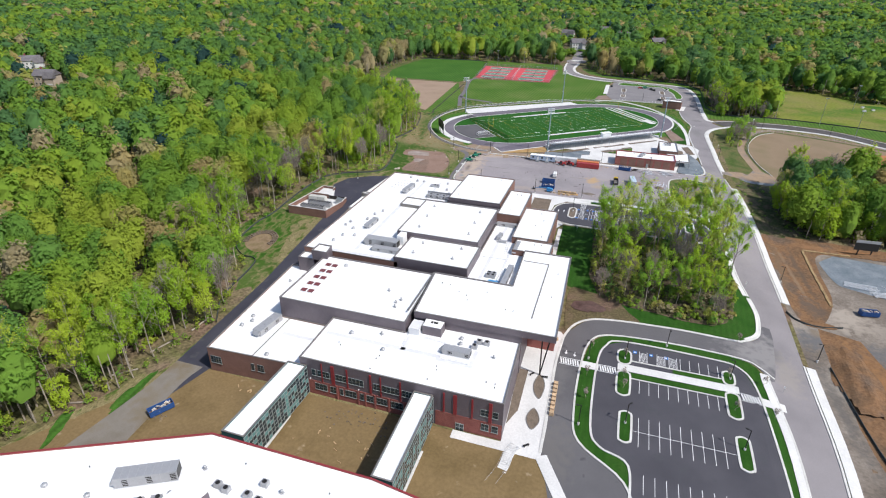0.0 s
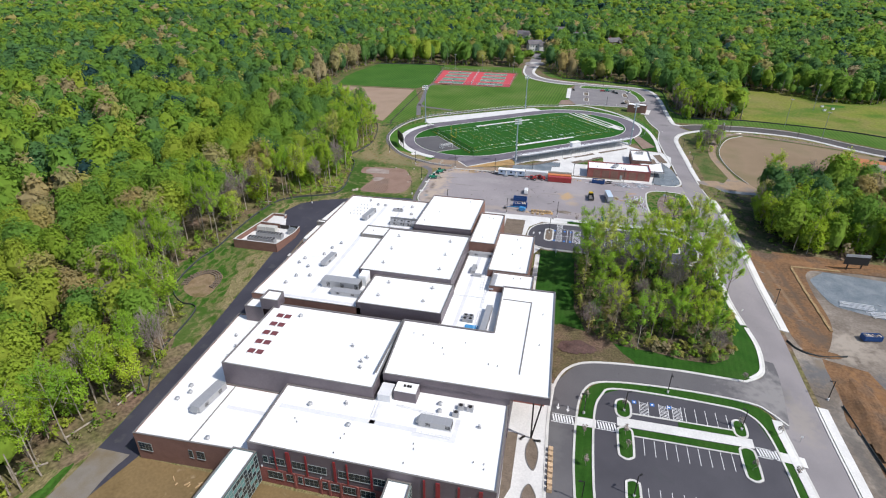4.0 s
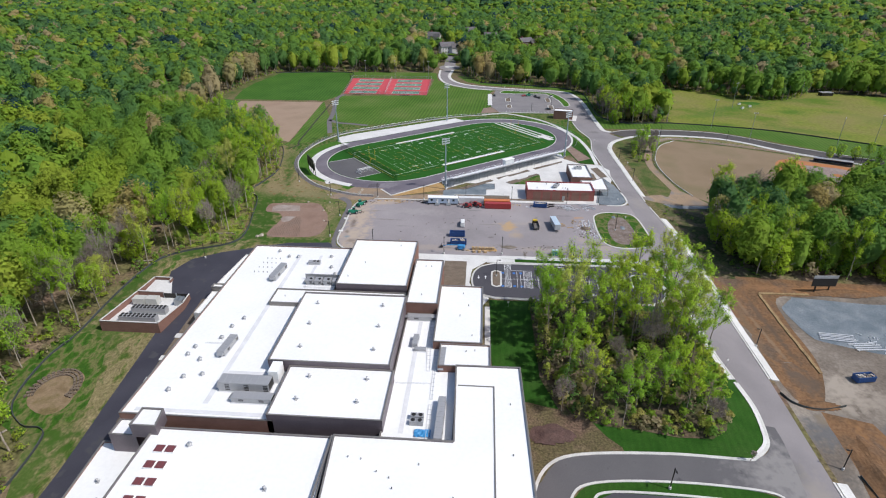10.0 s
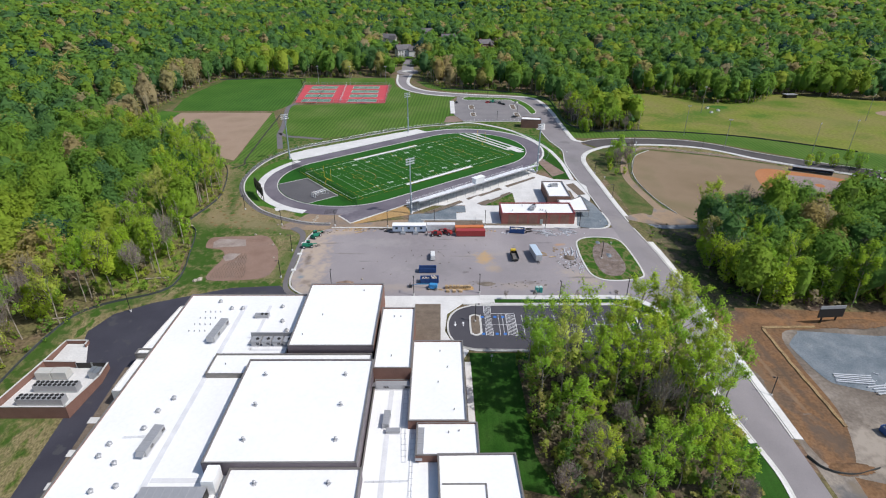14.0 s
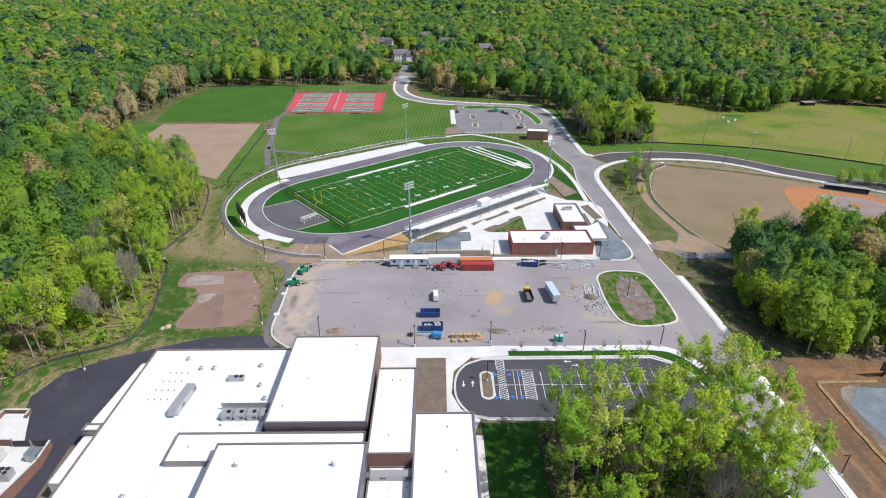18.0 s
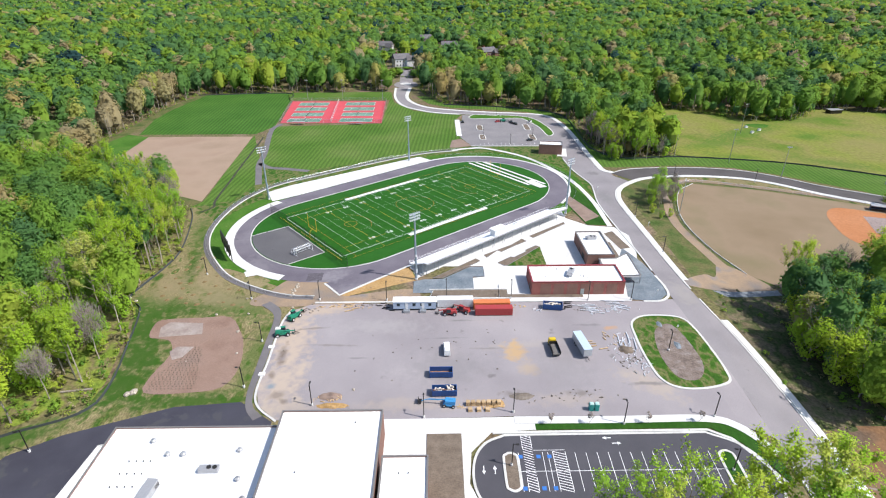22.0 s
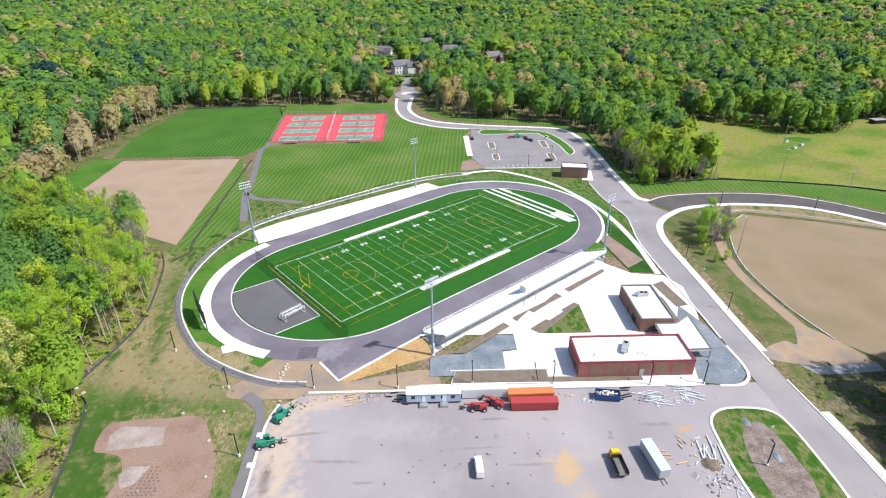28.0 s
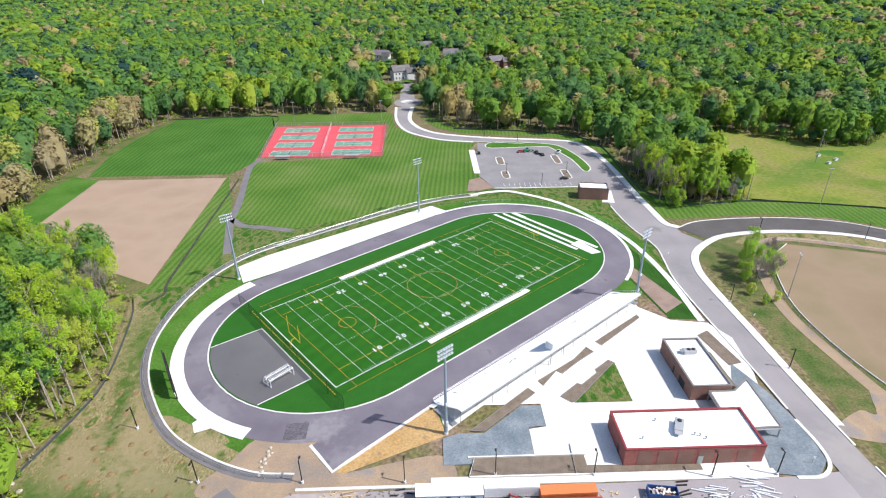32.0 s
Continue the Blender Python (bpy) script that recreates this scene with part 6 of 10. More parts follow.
def ring(a0, b0, r, t0, t1, w, mat, z, name="circle_line"):
    n = 36
    v, f = [], []
    for i in range(n + 1):
        t = t0 + (t1 - t0) * i / n
        for rr in (r - w / 2, r + w / 2):
            v.append((*fp(a0 + rr * math.cos(t), b0 + rr * math.sin(t)), z))
    f = [(2 * i, 2 * i + 1, 2 * i + 3, 2 * i + 2) for i in range(n)]
    mesh_object(name, v, f, mat, field)


for a0 in (-35.9, 36.2):
    ring(a0, 0, 2.8, 0, 2 * math.pi, 0.14, PAINTO, 0.348)
ring(0, 0, 9.1, 0, 2 * math.pi, 0.12, PAINTO, 0.350)
ring(-38, 0, 11.0, -1.0, 1.0, 0.12, PAINTO, 0.349)
ring(38, 0, 11.0, math.pi - 1.0, math.pi + 1.0, 0.12, PAINTO, 0.349)
hv, hf = [], []
for k in range(101):
    a = -45.72 + 0.9144 * k
    if k % 5 == 0:
        continue
    for b in (-W2 + 0.7, -8.1, 8.1, W2 - 0.7):
        i = len(hv)
        hv += [(*fp(a - 0.045, b - 0.30), 0.332), (*fp(a + 0.045, b - 0.30), 0.332), (*fp(a + 0.045, b + 0.30), 0.332), (*fp(a - 0.045, b + 0.30), 0.332)]
        hf.append((i, i + 1, i + 2, i + 3))
tagged(mesh_object("hash_marks", hv, hf, PAINTW, field), kind="stuff")
for s in (-1, 1):
    dv, df = [], []
    for k in range(46):
        b = -W2 - 2.6 + k * 1.18
        i = len(dv)
        dv += [(*fp(s * (L2 + 1.6) - 0.14, b), 0.332), (*fp(s * (L2 + 1.6) + 0.14, b), 0.332), (*fp(s * (L2 + 1.6) + 0.14, b + 0.6), 0.332), (*fp(s * (L2 + 1.6) - 0.14, b + 0.6), 0.332)]
        df.append((i, i + 1, i + 2, i + 3))
    mesh_object("dashed_line", dv, df, PAINTY, field)


def text_mesh(body, size):
    cu = bpy.data.curves.new("lettering", "FONT")
    cu.body, cu.size, cu.align_x, cu.align_y, cu.offset = body, size, "CENTER", "CENTER", 0.06
    ob = new("lettering", cu)
    bpy.context.view_layer.update()
    me = bpy.data.meshes.new_from_object(ob.evaluated_get(bpy.context.evaluated_depsgraph_get()))
    bpy.data.objects.remove(ob)
    return me


for i, num in enumerate(("10", "20", "30", "40", "50", "40", "30", "20", "10")):
    a = -36.58 + 9.144 * i
    for side in (1, -1):
        me = text_mesh(num[0] + " " + num[1], 2.5)
        me.materials.append(PAINTW)
        ob = new("yard_number", me)
        x, y = fp(a, side * 17.9)
        ux, uy = (FU * side)
        ob.matrix_basis = Matrix(((ux, -FV[0] * side, 0, x), (uy, -FV[1] * side, 0, y), (0, 0, 1, 0.336), (0, 0, 0, 1)))
        ob.parent = field

# ---------------------------------------------------------------- field equipment
def fthing(name, a, b, turn, label, category, group=""):
    """A thing in the field's frame: its x runs along the field, y away from the stand."""
    m = Matrix(((FU[0], -FV[0], 0, fp(a, b)[0]), (FU[1], -FV[1], 0, fp(a, b)[1]), (0, 0, 1, 0.28), (0, 0, 0, 1))) @ pose(0, 0, 0, 0, 0, turn)
    return empty(name, m, label, category, group)


for s in (-1, 1):
    g = fthing("goal_post", s * (L2 + 1.0), 0, 0 if s < 0 else 180, "yellow gooseneck football goal post", "goal post", "football goals")
    bm = rod(bmesh.new(), (0, 0, 0), (0, 0, 1.7), 0.12, 8)
    rod(bm, (0, 0, 1.6), (0.5, 0, 2.6), 0.11, 8)
    rod(bm, (0.5, 0, 2.6), (1.6, 0, 3.05), 0.1, 8)
    part("gooseneck", bm, PAINTY, g)
    part("crossbar", rod(bmesh.new(), (1.6, -3.6, 3.05), (1.6, 3.6, 3.05), 0.1, 8), PAINTY, g)
    for b in (-3.55, 3.55):
        part("upright", rod(bmesh.new(), (1.6, b, 3.05), (1.6, b, 9.2), 0.08, 8), PAINTY, g)
MESHM = bpy.data.materials.new("netting")
t_, n_, l_, b_ = nodes_of(MESHM)
b_.inputs["Base Color"].default_value = (0.75, 0.75, 0.75, 1)
tr_ = n_.new("ShaderNodeBsdfTransparent")
mx_ = n_.new("ShaderNodeMixShader")
mx_.inputs[0].default_value = 0.28
l_.new(tr_.outputs[0], mx_.inputs[1])
l_.new(b_.outputs[0], mx_.inputs[2])
l_.new(mx_.outputs[0], n_["Material Output"].inputs[0])
DARKNET = MESHM.copy()
DARKNET.name = "dark_netting"
DARKNET.node_tree.nodes["Principled BSDF"].inputs["Base Color"].default_value = (0.02, 0.03, 0.02, 1)
DARKNET.node_tree.nodes["Mix Shader"].inputs[0].default_value = 0.33
GREYNET = MESHM.copy()
GREYNET.name = "chain_link"
GREYNET.node_tree.nodes["Principled BSDF"].inputs["Base Color"].default_value = (0.25, 0.26, 0.27, 1)
GREYNET.node_tree.nodes["Mix Shader"].inputs[0].default_value = 0.2
for (a, b, turn) in ((-64.9, 10.4, 97), (-64.6, 12.2, 97)):
    g = fthing("soccer_goal", a, b, turn, "white portable soccer goal with a net, parked on the pad", "soccer goal", "soccer goals")
    fr = bmesh.new()
    for y in (-3.66, 3.66):
        rod(fr, (0, y, 0), (0, y, 2.44), 0.09)
        rod(fr, (0, y, 2.44), (1.0, y, 2.44), 0.06)
        rod(fr, (1.0, y, 2.44), (2.3, y, 0.05), 0.06)
        rod(fr, (0, y, 0.05), (2.3, y, 0.05), 0.06)
    rod(fr, (0, -3.66, 2.44), (0, 3.66, 2.44), 0.09)
    rod(fr, (2.3, -3.66, 0.05), (2.3, 3.66, 0.05), 0.06)
    part("frame", fr, PAINTW, g)
    nt = bmesh.new()
    for k in range(1, 15):
        y = -3.66 + 7.32 * k / 15
        rod(nt, (1.0, y, 2.44), (2.3, y, 0.05), 0.018, 4)
        rod(nt, (0, y, 2.44), (1.0, y, 2.44), 0.018, 4)
    for k in range(1, 6):
        f = k / 6
        rod(nt, (1.0 + 1.3 * f, -3.66, 2.44 - 2.39 * f), (1.0 + 1.3 * f, 3.66, 2.44 - 2.39 * f), 0.018, 4)
    part("net_cord", nt, PAINTW, g)
    nb = bmesh.new()
    for y in (-3.6, 3.6):
        nb.faces.new([nb.verts.new(v) for v in ((0, y, 0), (2.3, y, 0), (1.0, y, 2.44), (0, y, 2.44))])
    nb.faces.new([nb.verts.new(v) for v in ((1.0, -3.6, 2.44), (1.0, 3.6, 2.44), (2.3, 3.6, 0), (2.3, -3.6, 0))])
    nb.faces.new([nb.verts.new(v) for v in ((0, -3.6, 2.44), (0, 3.6, 2.44), (1.0, 3.6, 2.44), (1.0, -3.6, 2.44))])
    part("net", nb, MESHM, g)
RUNWAY = ((61.5, -28.5, 61.0, 18.5, 1.5), (65.2, -26.5, 64.2, 24, 1.5), (69.0, -24.5, 68.4, 23.0, 1.5))
for a0, b0, a1, b1, w in RUNWAY:
    o = paint("jump_runway", a0, b0, a1, b1, w, CONCRETE, 0.36, parent=track)
drape("jump_pit", [fp(62.6, 14), fp(68, 14), fp(66, 26.5), fp(62, 25)], CONCRETE, 0.365, "white concrete apron of the jumping runways", "concrete slab", cut=100)
drape("jump_pit", [fp(68, -24), fp(70.2, -24), fp(70.2, -17), fp(68, -17)], CONCRETE, 0.35, "white concrete apron of the jumping runways", "concrete slab", cut=100)
for (x0, y0), (x1, y1), w in (((fp(-58.2, -15.5)), fp(-58.2, 16.6), 0.3), (fp(-58.2, 16.6), fp(-74, 16.4), 0.3), (fp(-58.2, -15.5), fp(-74.2, -16.6), 0.3)):
    strip("pad_edge", [(x0, y0), (x1, y1)], -w / 2, w / 2, 0.25, 0.345, CURB, label="pale edging of the asphalt pad", category="kerb")
paint("exchange_zone", -68.9, 29.4, -72.3, 33.8, 5.6, surface("dark_patch", [(0.105, 0.094, 0.108), (0.13, 0.117, 0.132)], 0.3, 2, 0.9), 0.225, parent=track)


def fence(name, pts, height, spacing, mesh, post_mat, label, group="", rail=True, fabric_h=None, r=0.05):
    """Posts, rails and a mesh along a plan line."""
    th = empty(name, pose(pts[0][0], pts[0][1], gz(*pts[0])), label, "fence", group)
    inv = th.matrix_basis.inverted()
    d = dense(pts, spacing)
    pm = bpy.data.meshes.new("post")
    bm = cyl(bmesh.new(), r, r, 0, height, 6)
    bm.to_mesh(pm)
    bm.free()
    pm.materials.append(post_mat)
    for x, y in d:
        o = new("post", pm)
        o.parent = th
        o.matrix_basis = inv @ pose(x, y, gz(x, y))
    def loc(x, y, z):
        return tuple(inv @ Vector((x, y, gz(x, y) + z)))
    if rail:
        bm = bmesh.new()
        for (a, b) in zip(d, d[1:]):
            rod(bm, loc(*a, height - 0.04), loc(*b, height - 0.04), r * 0.8, 4)
        part("top_rail", bm, post_mat, th)
    v, f = [], []
    for x, y in d:
        v += [loc(x, y, 0.05), loc(x, y, fabric_h or height - 0.06)]
    f = [(2 * i, 2 * i + 2, 2 * i + 3, 2 * i + 1) for i in range(len(d) - 1)]
    mo = mesh_object("mesh_panel", v, f, mesh, th)
    return th


fence("end_net", [fp(-57.6, -34), fp(-57.8, 33.5)], 5.0, 8.4, DARKNET, DARKMET, "tall dark ball-stop net on black posts", r=0.07)
fence("oval_fence", OUT[::2], 1.3, 3.2, GREYNET, STEEL, "low galvanised chain-link fence round the track", r=0.05)
fence("track_rail", [fp(42.2 + 50 * math.cos(t), 50 * math.sin(t)) for t in np.linspace(radians(-70), radians(70), 20)], 1.2, 3.2, GREYNET, STEEL, "low galvanised chain-link fence round the track", r=0.04)
fence("stand_fence", [fp(-30, -64.8), fp(33, -64.2)], 2.0, 3.0, GREYNET, STEEL, "galvanised chain-link fence behind the slab", r=0.05)

SLITS = plain("lamp_lens", (0.75, 0.78, 0.82), 0.2)


def stadium_light(a, b, face):
    p = fp(a, b)
    t = empty("stadium_light", pose(p[0], p[1], 0.05, 0, 0, face), "tall galvanised floodlight mast with a bank of lamps", "floodlight", "stadium floodlights")
    part("base", cyl(bmesh.new(), 0.6, 0.6, 0, 0.7, 12), CONCRETE, t)
    part("mast", cyl(bmesh.new(), 0.46, 0.26, 0.5, 26.5, 10), plain("blue_grey_galvanising", (0.30, 0.37, 0.43), 0.5, 0.3), t)
    part("control_box", boxed(-0.3, -0.62, 3.0, 0.3, -0.28, 4.4), ALU, t)
    part("ballast_box", boxed(-0.35, -0.6, 9.5, 0.35, -0.2, 10.3), ALU, t)
    for z in (24.2, 25.3, 26.4):
        part("crossarm", boxed(-2.3, -0.1, z - 0.08, 2.3, 0.1, z + 0.08), STEEL, t)
    for z in (24.2, 25.3, 26.4):
        for k in range(6):
            x = -2.0 + 0.8 * k
            lamp = part("lamp", cyl(bmesh.new(), 0.16, 0.34, 0, 0.5, 9, pose(x, 0.15, z - 0.1, 118, 0, 0)), ALU, t)
            part("lens", cyl(bmesh.new(), 0.3, 0.3, 0.5, 0.53, 9, pose(x, 0.15, z - 0.1, 118, 0, 0)), SLITS, lamp)


nfu = math.degrees(math.atan2(FV[1], FV[0]))
stadium_light(-43.1, 56.9, nfu + 90)
stadium_light(-51.0, -51.3, nfu - 90)
stadium_light(37.4, -54.2, nfu - 90)
stadium_light(45.8, 54.4, nfu + 90)

# scoreboard
sb = fthing("scoreboard", -88.2, -6.8, 82, "black scoreboard in two panels on steel posts", "scoreboard")
for x in (-6.5, -2.2, 2.2, 6.5):
    part("post", boxed(x - 0.15, -0.15, -0.2, x + 0.15, 0.15, 7.0), DARKMET, sb)
part("panel", boxed(-7.0, 0.16, 2.6, 7.0, 0.5, 6.6), DARKMET, sb)
part("panel", boxed(-6.0, 0.16, 6.75, 6.0, 0.5, 8.3), DARKMET, sb)
for x in (-4.5, 0, 4.5):
    part("dial", boxed(x - 1.4, 0.5, 3.4, x + 1.4, 0.53, 5.6), BLACKP, sb)

# home stand
st = fthing("grandstand", 1.6, 46.9, 180, "long aluminium grandstand with tiered benches", "grandstand")
LEN = 40.4
rows = 13
for k in range(rows):
    y, z = 1.6 + k * 0.62, 0.95 + k * 0.30
    part("footboard", boxed(-LEN, y, z - 0.05, LEN, y + 0.5, z), BENCHALU, st)
    part("bench", boxed(-LEN, y + 0.42, z + 0.36, LEN, y + 0.68, z + 0.42), BENCHALU, st)
    part("riser", boxed(-LEN, y + 0.585, z + 0.01, LEN, y + 0.6, z + 0.34), BENCHALU, st)
part("front_walk", boxed(-LEN, 0.1, 0.85, LEN, 1.55, 0.92), BENCHALU, st)
topz = 0.95 + rows * 0.30
part("back_beam", boxed(-LEN, 2.9 + rows * 0.62, topz - 0.45, LEN, 3.02 + rows * 0.62, topz + 0.05), UNITGREY, st)
part("back_walk", boxed(-LEN, 1.6 + rows * 0.62, topz, LEN, 2.9 + rows * 0.62, topz + 0.06), BENCHALU, st)
for k in range(15):
    x = -LEN + 0.4 + k * (2 * LEN - 0.8) / 14
    bm = bmesh.new()
    rod(bm, (x, 0.4, 0), (x, 0.4, 0.85), 0.07)
    for q in range(1, 5):
        y = 0.4 + q * 2.45
        rod(bm, (x, y, -0.1), (x, y, 0.5 + (y - 1.6) * 0.484 - 0.1 + 0.35), 0.08)
    rod(bm, (x, 0.4, 0.75), (x, 2.9 + rows * 0.62, topz - 0.1), 0.09)
    rod(bm, (x, 2.9, 0.1), (x, 10.2, topz - 0.3), 0.05)
    part("truss", bm, STEEL, st)
for (nm, y, z, h) in (("front_rail", 0.12, 0.92, 1.05), ("back_rail", 2.88 + rows * 0.62, topz, 1.1)):
    bm = bmesh.new()
    for hh in (h, h * 0.55):
        rod(bm, (-LEN, y, z + hh), (LEN, y, z + hh), 0.04, 5)
    for k in range(41):
        x = -LEN + k * LEN / 20
        rod(bm, (x, y, z), (x, y, z + h), 0.03, 4)
    part(nm, bm, ALU, st)
for s in (-1, 1):
    bm = bmesh.new()
    for k in range(12):
        y = 1.6 + k * 0.74
        rod(bm, (s * LEN, y, 0.9 + k * 0.35), (s * LEN, y, 2.0 + k * 0.35), 0.03, 4)
    rod(bm, (s * LEN, 1.6, 2.0), (s * LEN, 9.8, 5.9), 0.04, 5)
    part("side_rail", bm, ALU, st)
    bm = bmesh.new()
    for k in range(6):
        box(bm, s * LEN + s * 0.1 if s > 0 else s * LEN - 0.1 - 1.6, 0.2 + 0.3 * k, 0.15 * k, s * LEN + 1.7 if s > 0 else s * LEN - 0.1, 0.5 + 0.3 * k, 0.15 * k + 0.08)
    part("side_stair", bm, ALU, st)
    part("side_ramp", prism(bmesh.new(), rect(min(s * (LEN + 0.15), s * (LEN + 1.6)), 2.2, max(s * (LEN + 0.15), s * (LEN + 1.6)), 9.6), 0.15, 0.35), STEEL, st)
for x in (-13.5, 14.5):
    bm = bmesh.new()
    for k in range(6):
        rod(bm, (x - 1.2 + k * 0.5, 4.2, 2.1), (x - 1.2 + k * 0.5, 4.2, 3.1), 0.04, 4)
    rod(bm, (x - 1.3, 4.2, 3.1), (x + 1.4, 4.2, 3.1), 0.05, 5)
    part("vomitory_rail", bm, DARKMET, st)
pbx = fthing("press_box", -0.6, 55.6, 180, "small white press box on top of the grandstand", "press box")
pbz = topz - 0.2
part("body", boxed(-3.0, -0.6, pbz + 0.34, 3.0, 2.0, pbz + 2.9), plain("white_panel", (0.70, 0.72, 0.74), 0.5), pbx)
part("roof", boxed(-3.3, -1.0, pbz + 2.9, 3.3, 2.2, pbz + 3.06), ROOFW, pbx)
for k in range(4):
    part("window", boxed(-2.7 + 1.4 * k, -0.64, pbz + 1.3, -1.5 + 1.4 * k, -0.6, pbz + 2.3), GLASS, pbx)
for x in (-2.9, 2.9):
    part("support", boxed(x - 0.1, 1.6, -0.2, x + 0.1, 1.8, pbz + 0.34), STEEL, pbx)

# tennis courts
tsur = bpy.data.objects["tennis_surround"]


def court(cx, cy, turn):
    w, l = 10.97, 23.77
    ca, sa = math.cos(radians(turn)), math.sin(radians(turn))
    def P(x, y, z):
        return (cx + x * ca - y * sa, cy + x * sa + y * ca, gz(cx, cy) + z)
    c = mesh_object("court", [P(x, y, 0.20) for x, y in ((-l / 2 - 0.3, -w / 2 - 0.3), (l / 2 + 0.3, -w / 2 - 0.3), (l / 2 + 0.3, w / 2 + 0.3), (-l / 2 - 0.3, w / 2 + 0.3))], [(0, 1, 2, 3)], COURTG, tsur)
    bm = bmesh.new()
    def ln(x0, y0, x1, y1):
        bm.faces.new([bm.verts.new(P(x, y, 0.225)) for x, y in ((x0, y0), (x1, y0), (x1, y1), (x0, y1))])
    q = 0.16
    for y in (-w / 2, w / 2, -4.115, 4.115):
        ln(-l / 2, y - q / 2, l / 2, y + q / 2)
    for x in (-l / 2, l / 2):
        ln(x - q, -w / 2, x, w / 2)
    for x in (-6.4, 6.4):
        ln(x - q / 2, -4.1, x + q / 2, 4.1)
    ln(-6.4, -q / 2, 6.4, q / 2)
    part("court_lines", bm, PAINTW, tsur)
    n = new("tennis_net")
    n.matrix_basis = pose(cx, cy, gz(cx, cy) + 0.2, 0, 0, turn)
    tagged(n, "dark tennis net with a white band on two posts", "tennis net", "tennis nets")
    for y in (-6.2, 6.2):
        part("post", cyl(bmesh.new(), 0.06, 0.06, 0, 1.07, 8, pose(0, y, 0)), DARKMET, n)
    part("net", boxed(-0.015, -6.1, 0.05, 0.015, 6.1, 0.88), DARKNET, n)
    part("band", boxed(-0.025, -6.1, 0.885, 0.025, 6.1, 0.99), PAINTW, n)


for cx0 in (-62, -23):
    for k in range(4):
        court(cx0 - k * 1.0 + (1.5 if cx0 < -40 else 1.0), 307 + k * 18.0, 0)
TF = [(-76.5, 299), (-2, 297.5), (-4.5, 371.5), (-84, 372), (-76.5, 299)]
fence("tennis_fence", TF, 3.0, 5.0, GREYNET, STEEL, "tall galvanised chain-link fence round the tennis courts", r=0.06)
fence("tennis_divider", [(-39.3, 298.5), (-44.5, 371.5)], 3.0, 5.0, MESHM, ALU, "pale chain-link divider between the courts", r=0.06)
for x0 in (-62, -20):
    b = empty("field_bench", pose(x0, 294.5, gz(x0, 294.5) + 0.06), "low grey shade shelter beside the courts", "shelter", "court shelters")
    part("roof", boxed(-4.5, -1.2, 2.2, 4.5, 1.2, 2.32), UNITGREY, b)
    for x in (-4.2, 0, 4.2):
        part("post", boxed(x - 0.06, -0.06, 0, x + 0.06, 0.06, 2.2), STEEL, b)
    part("bench", boxed(-4.2, 0.3, 0.42, 4.2, 0.75, 0.5), ALU, b)


def lamp_mast(x, y, h, face, label="tall steel light mast with two lamp heads", group="field light masts"):
    t = empty("light_mast", pose(x, y, gz(x, y), 0, 0, face), label, "light mast", group)
    part("mast", cyl(bmesh.new(), 0.2, 0.1, 0, h, 8), STEEL, t)
    part("crossarm", boxed(-1.3, -0.08, h - 0.25, 1.3, 0.08, h - 0.08), STEEL, t)
    for x in (-1.0, -0.35, 0.35, 1.0):
        part("lamp", cyl(bmesh.new(), 0.14, 0.3, 0, 0.42, 8, pose(x, 0.1, h - 0.2, 118, 0, 0)), ALU, t)


for x, y in ((-72, 377), (-42, 377), (-8, 376)):
    lamp_mast(x, y, 17, 180)
for x, y, h, f in ((207.5, 203, 20, 0), (246, 266, 20, 200), (277, 306, 22, 200), (222, 175, 18, 0), (272, 166, 18, 60), (294, 166, 20, 30), (357, 241, 20, 90), (149.5, 130, 18, 250), (150.4, 263, 22, 250), (217, 349, 20, 180)):
    lamp_mast(x, y, h, f)
# ---------------------------------------------------------------- school facade
def spart(name, x0, y0, z0, x1, y1, z1, mat, parent=school):
    return part(name, boxed(x0, y0, z0, x1, y1, z1), mat, parent)


def window_s(x0, x1, z0, z1, y, cols, rws, parent=school, glass=GLASS):
    """A window in a south wall at y: frame proud of the wall, a pane for every light."""
    w = spart("window", x0 - 0.06, y - 0.09, z0 - 0.06, x1 + 0.06, y - 0.006, z1 + 0.06, FRAMEW, parent)
    dx, dz = (x1 - x0) / cols, (z1 - z0) / rws
    for i in range(cols):
        for j in range(rws):
            spart("pane", x0 + i * dx + 0.05, y - 0.11, z0 + j * dz + 0.05, x0 + (i + 1) * dx - 0.05, y - 0.085, z0 + (j + 1) * dz - 0.05, glass, w)
    spart("sill", x0 - 0.15, y - 0.2, z0 - 0.16, x1 + 0.15, y - 0.006, z0 - 0.065, FRAMEW, w)


SY = -149.0
spart("brick_base", -8.4, SY - 0.10, DEEP, 26.9, SY - 0.008, -7.7, BRICK)
spart("brick_base", 33.2, SY - 0.10, DEEP, 51.9, SY - 0.008, -7.7, BRICK)
for x0, x1, c in ((-4.9, -3.7, 1), (-3.0, 0.8, 3), (2.8, 6.3, 3), (6.9, 11.6, 4), (14.7, 16.8, 2), (17.3, 22.6, 4), (23.4, 26.4, 3), (46.0, 48.3, 2), (49.2, 50.7, 1)):
    window_s(x0, x1, -5.7, -3.6, SY, c, 2)
for x0, x1, c in ((-4.2, -0.3, 3), (0.8, 2.8, 2), (3.9, 4.9, 1), (5.6, 9.1, 3), (10.3, 11.5, 1), (12.4, 14.5, 2), (15.6, 18.7, 3), (20.0, 23.6, 3), (46.3, 48.3, 2), (49.2, 50.9, 1)):
    window_s(x0, x1, -10.7, -8.5, SY - 0.1, c, 2)
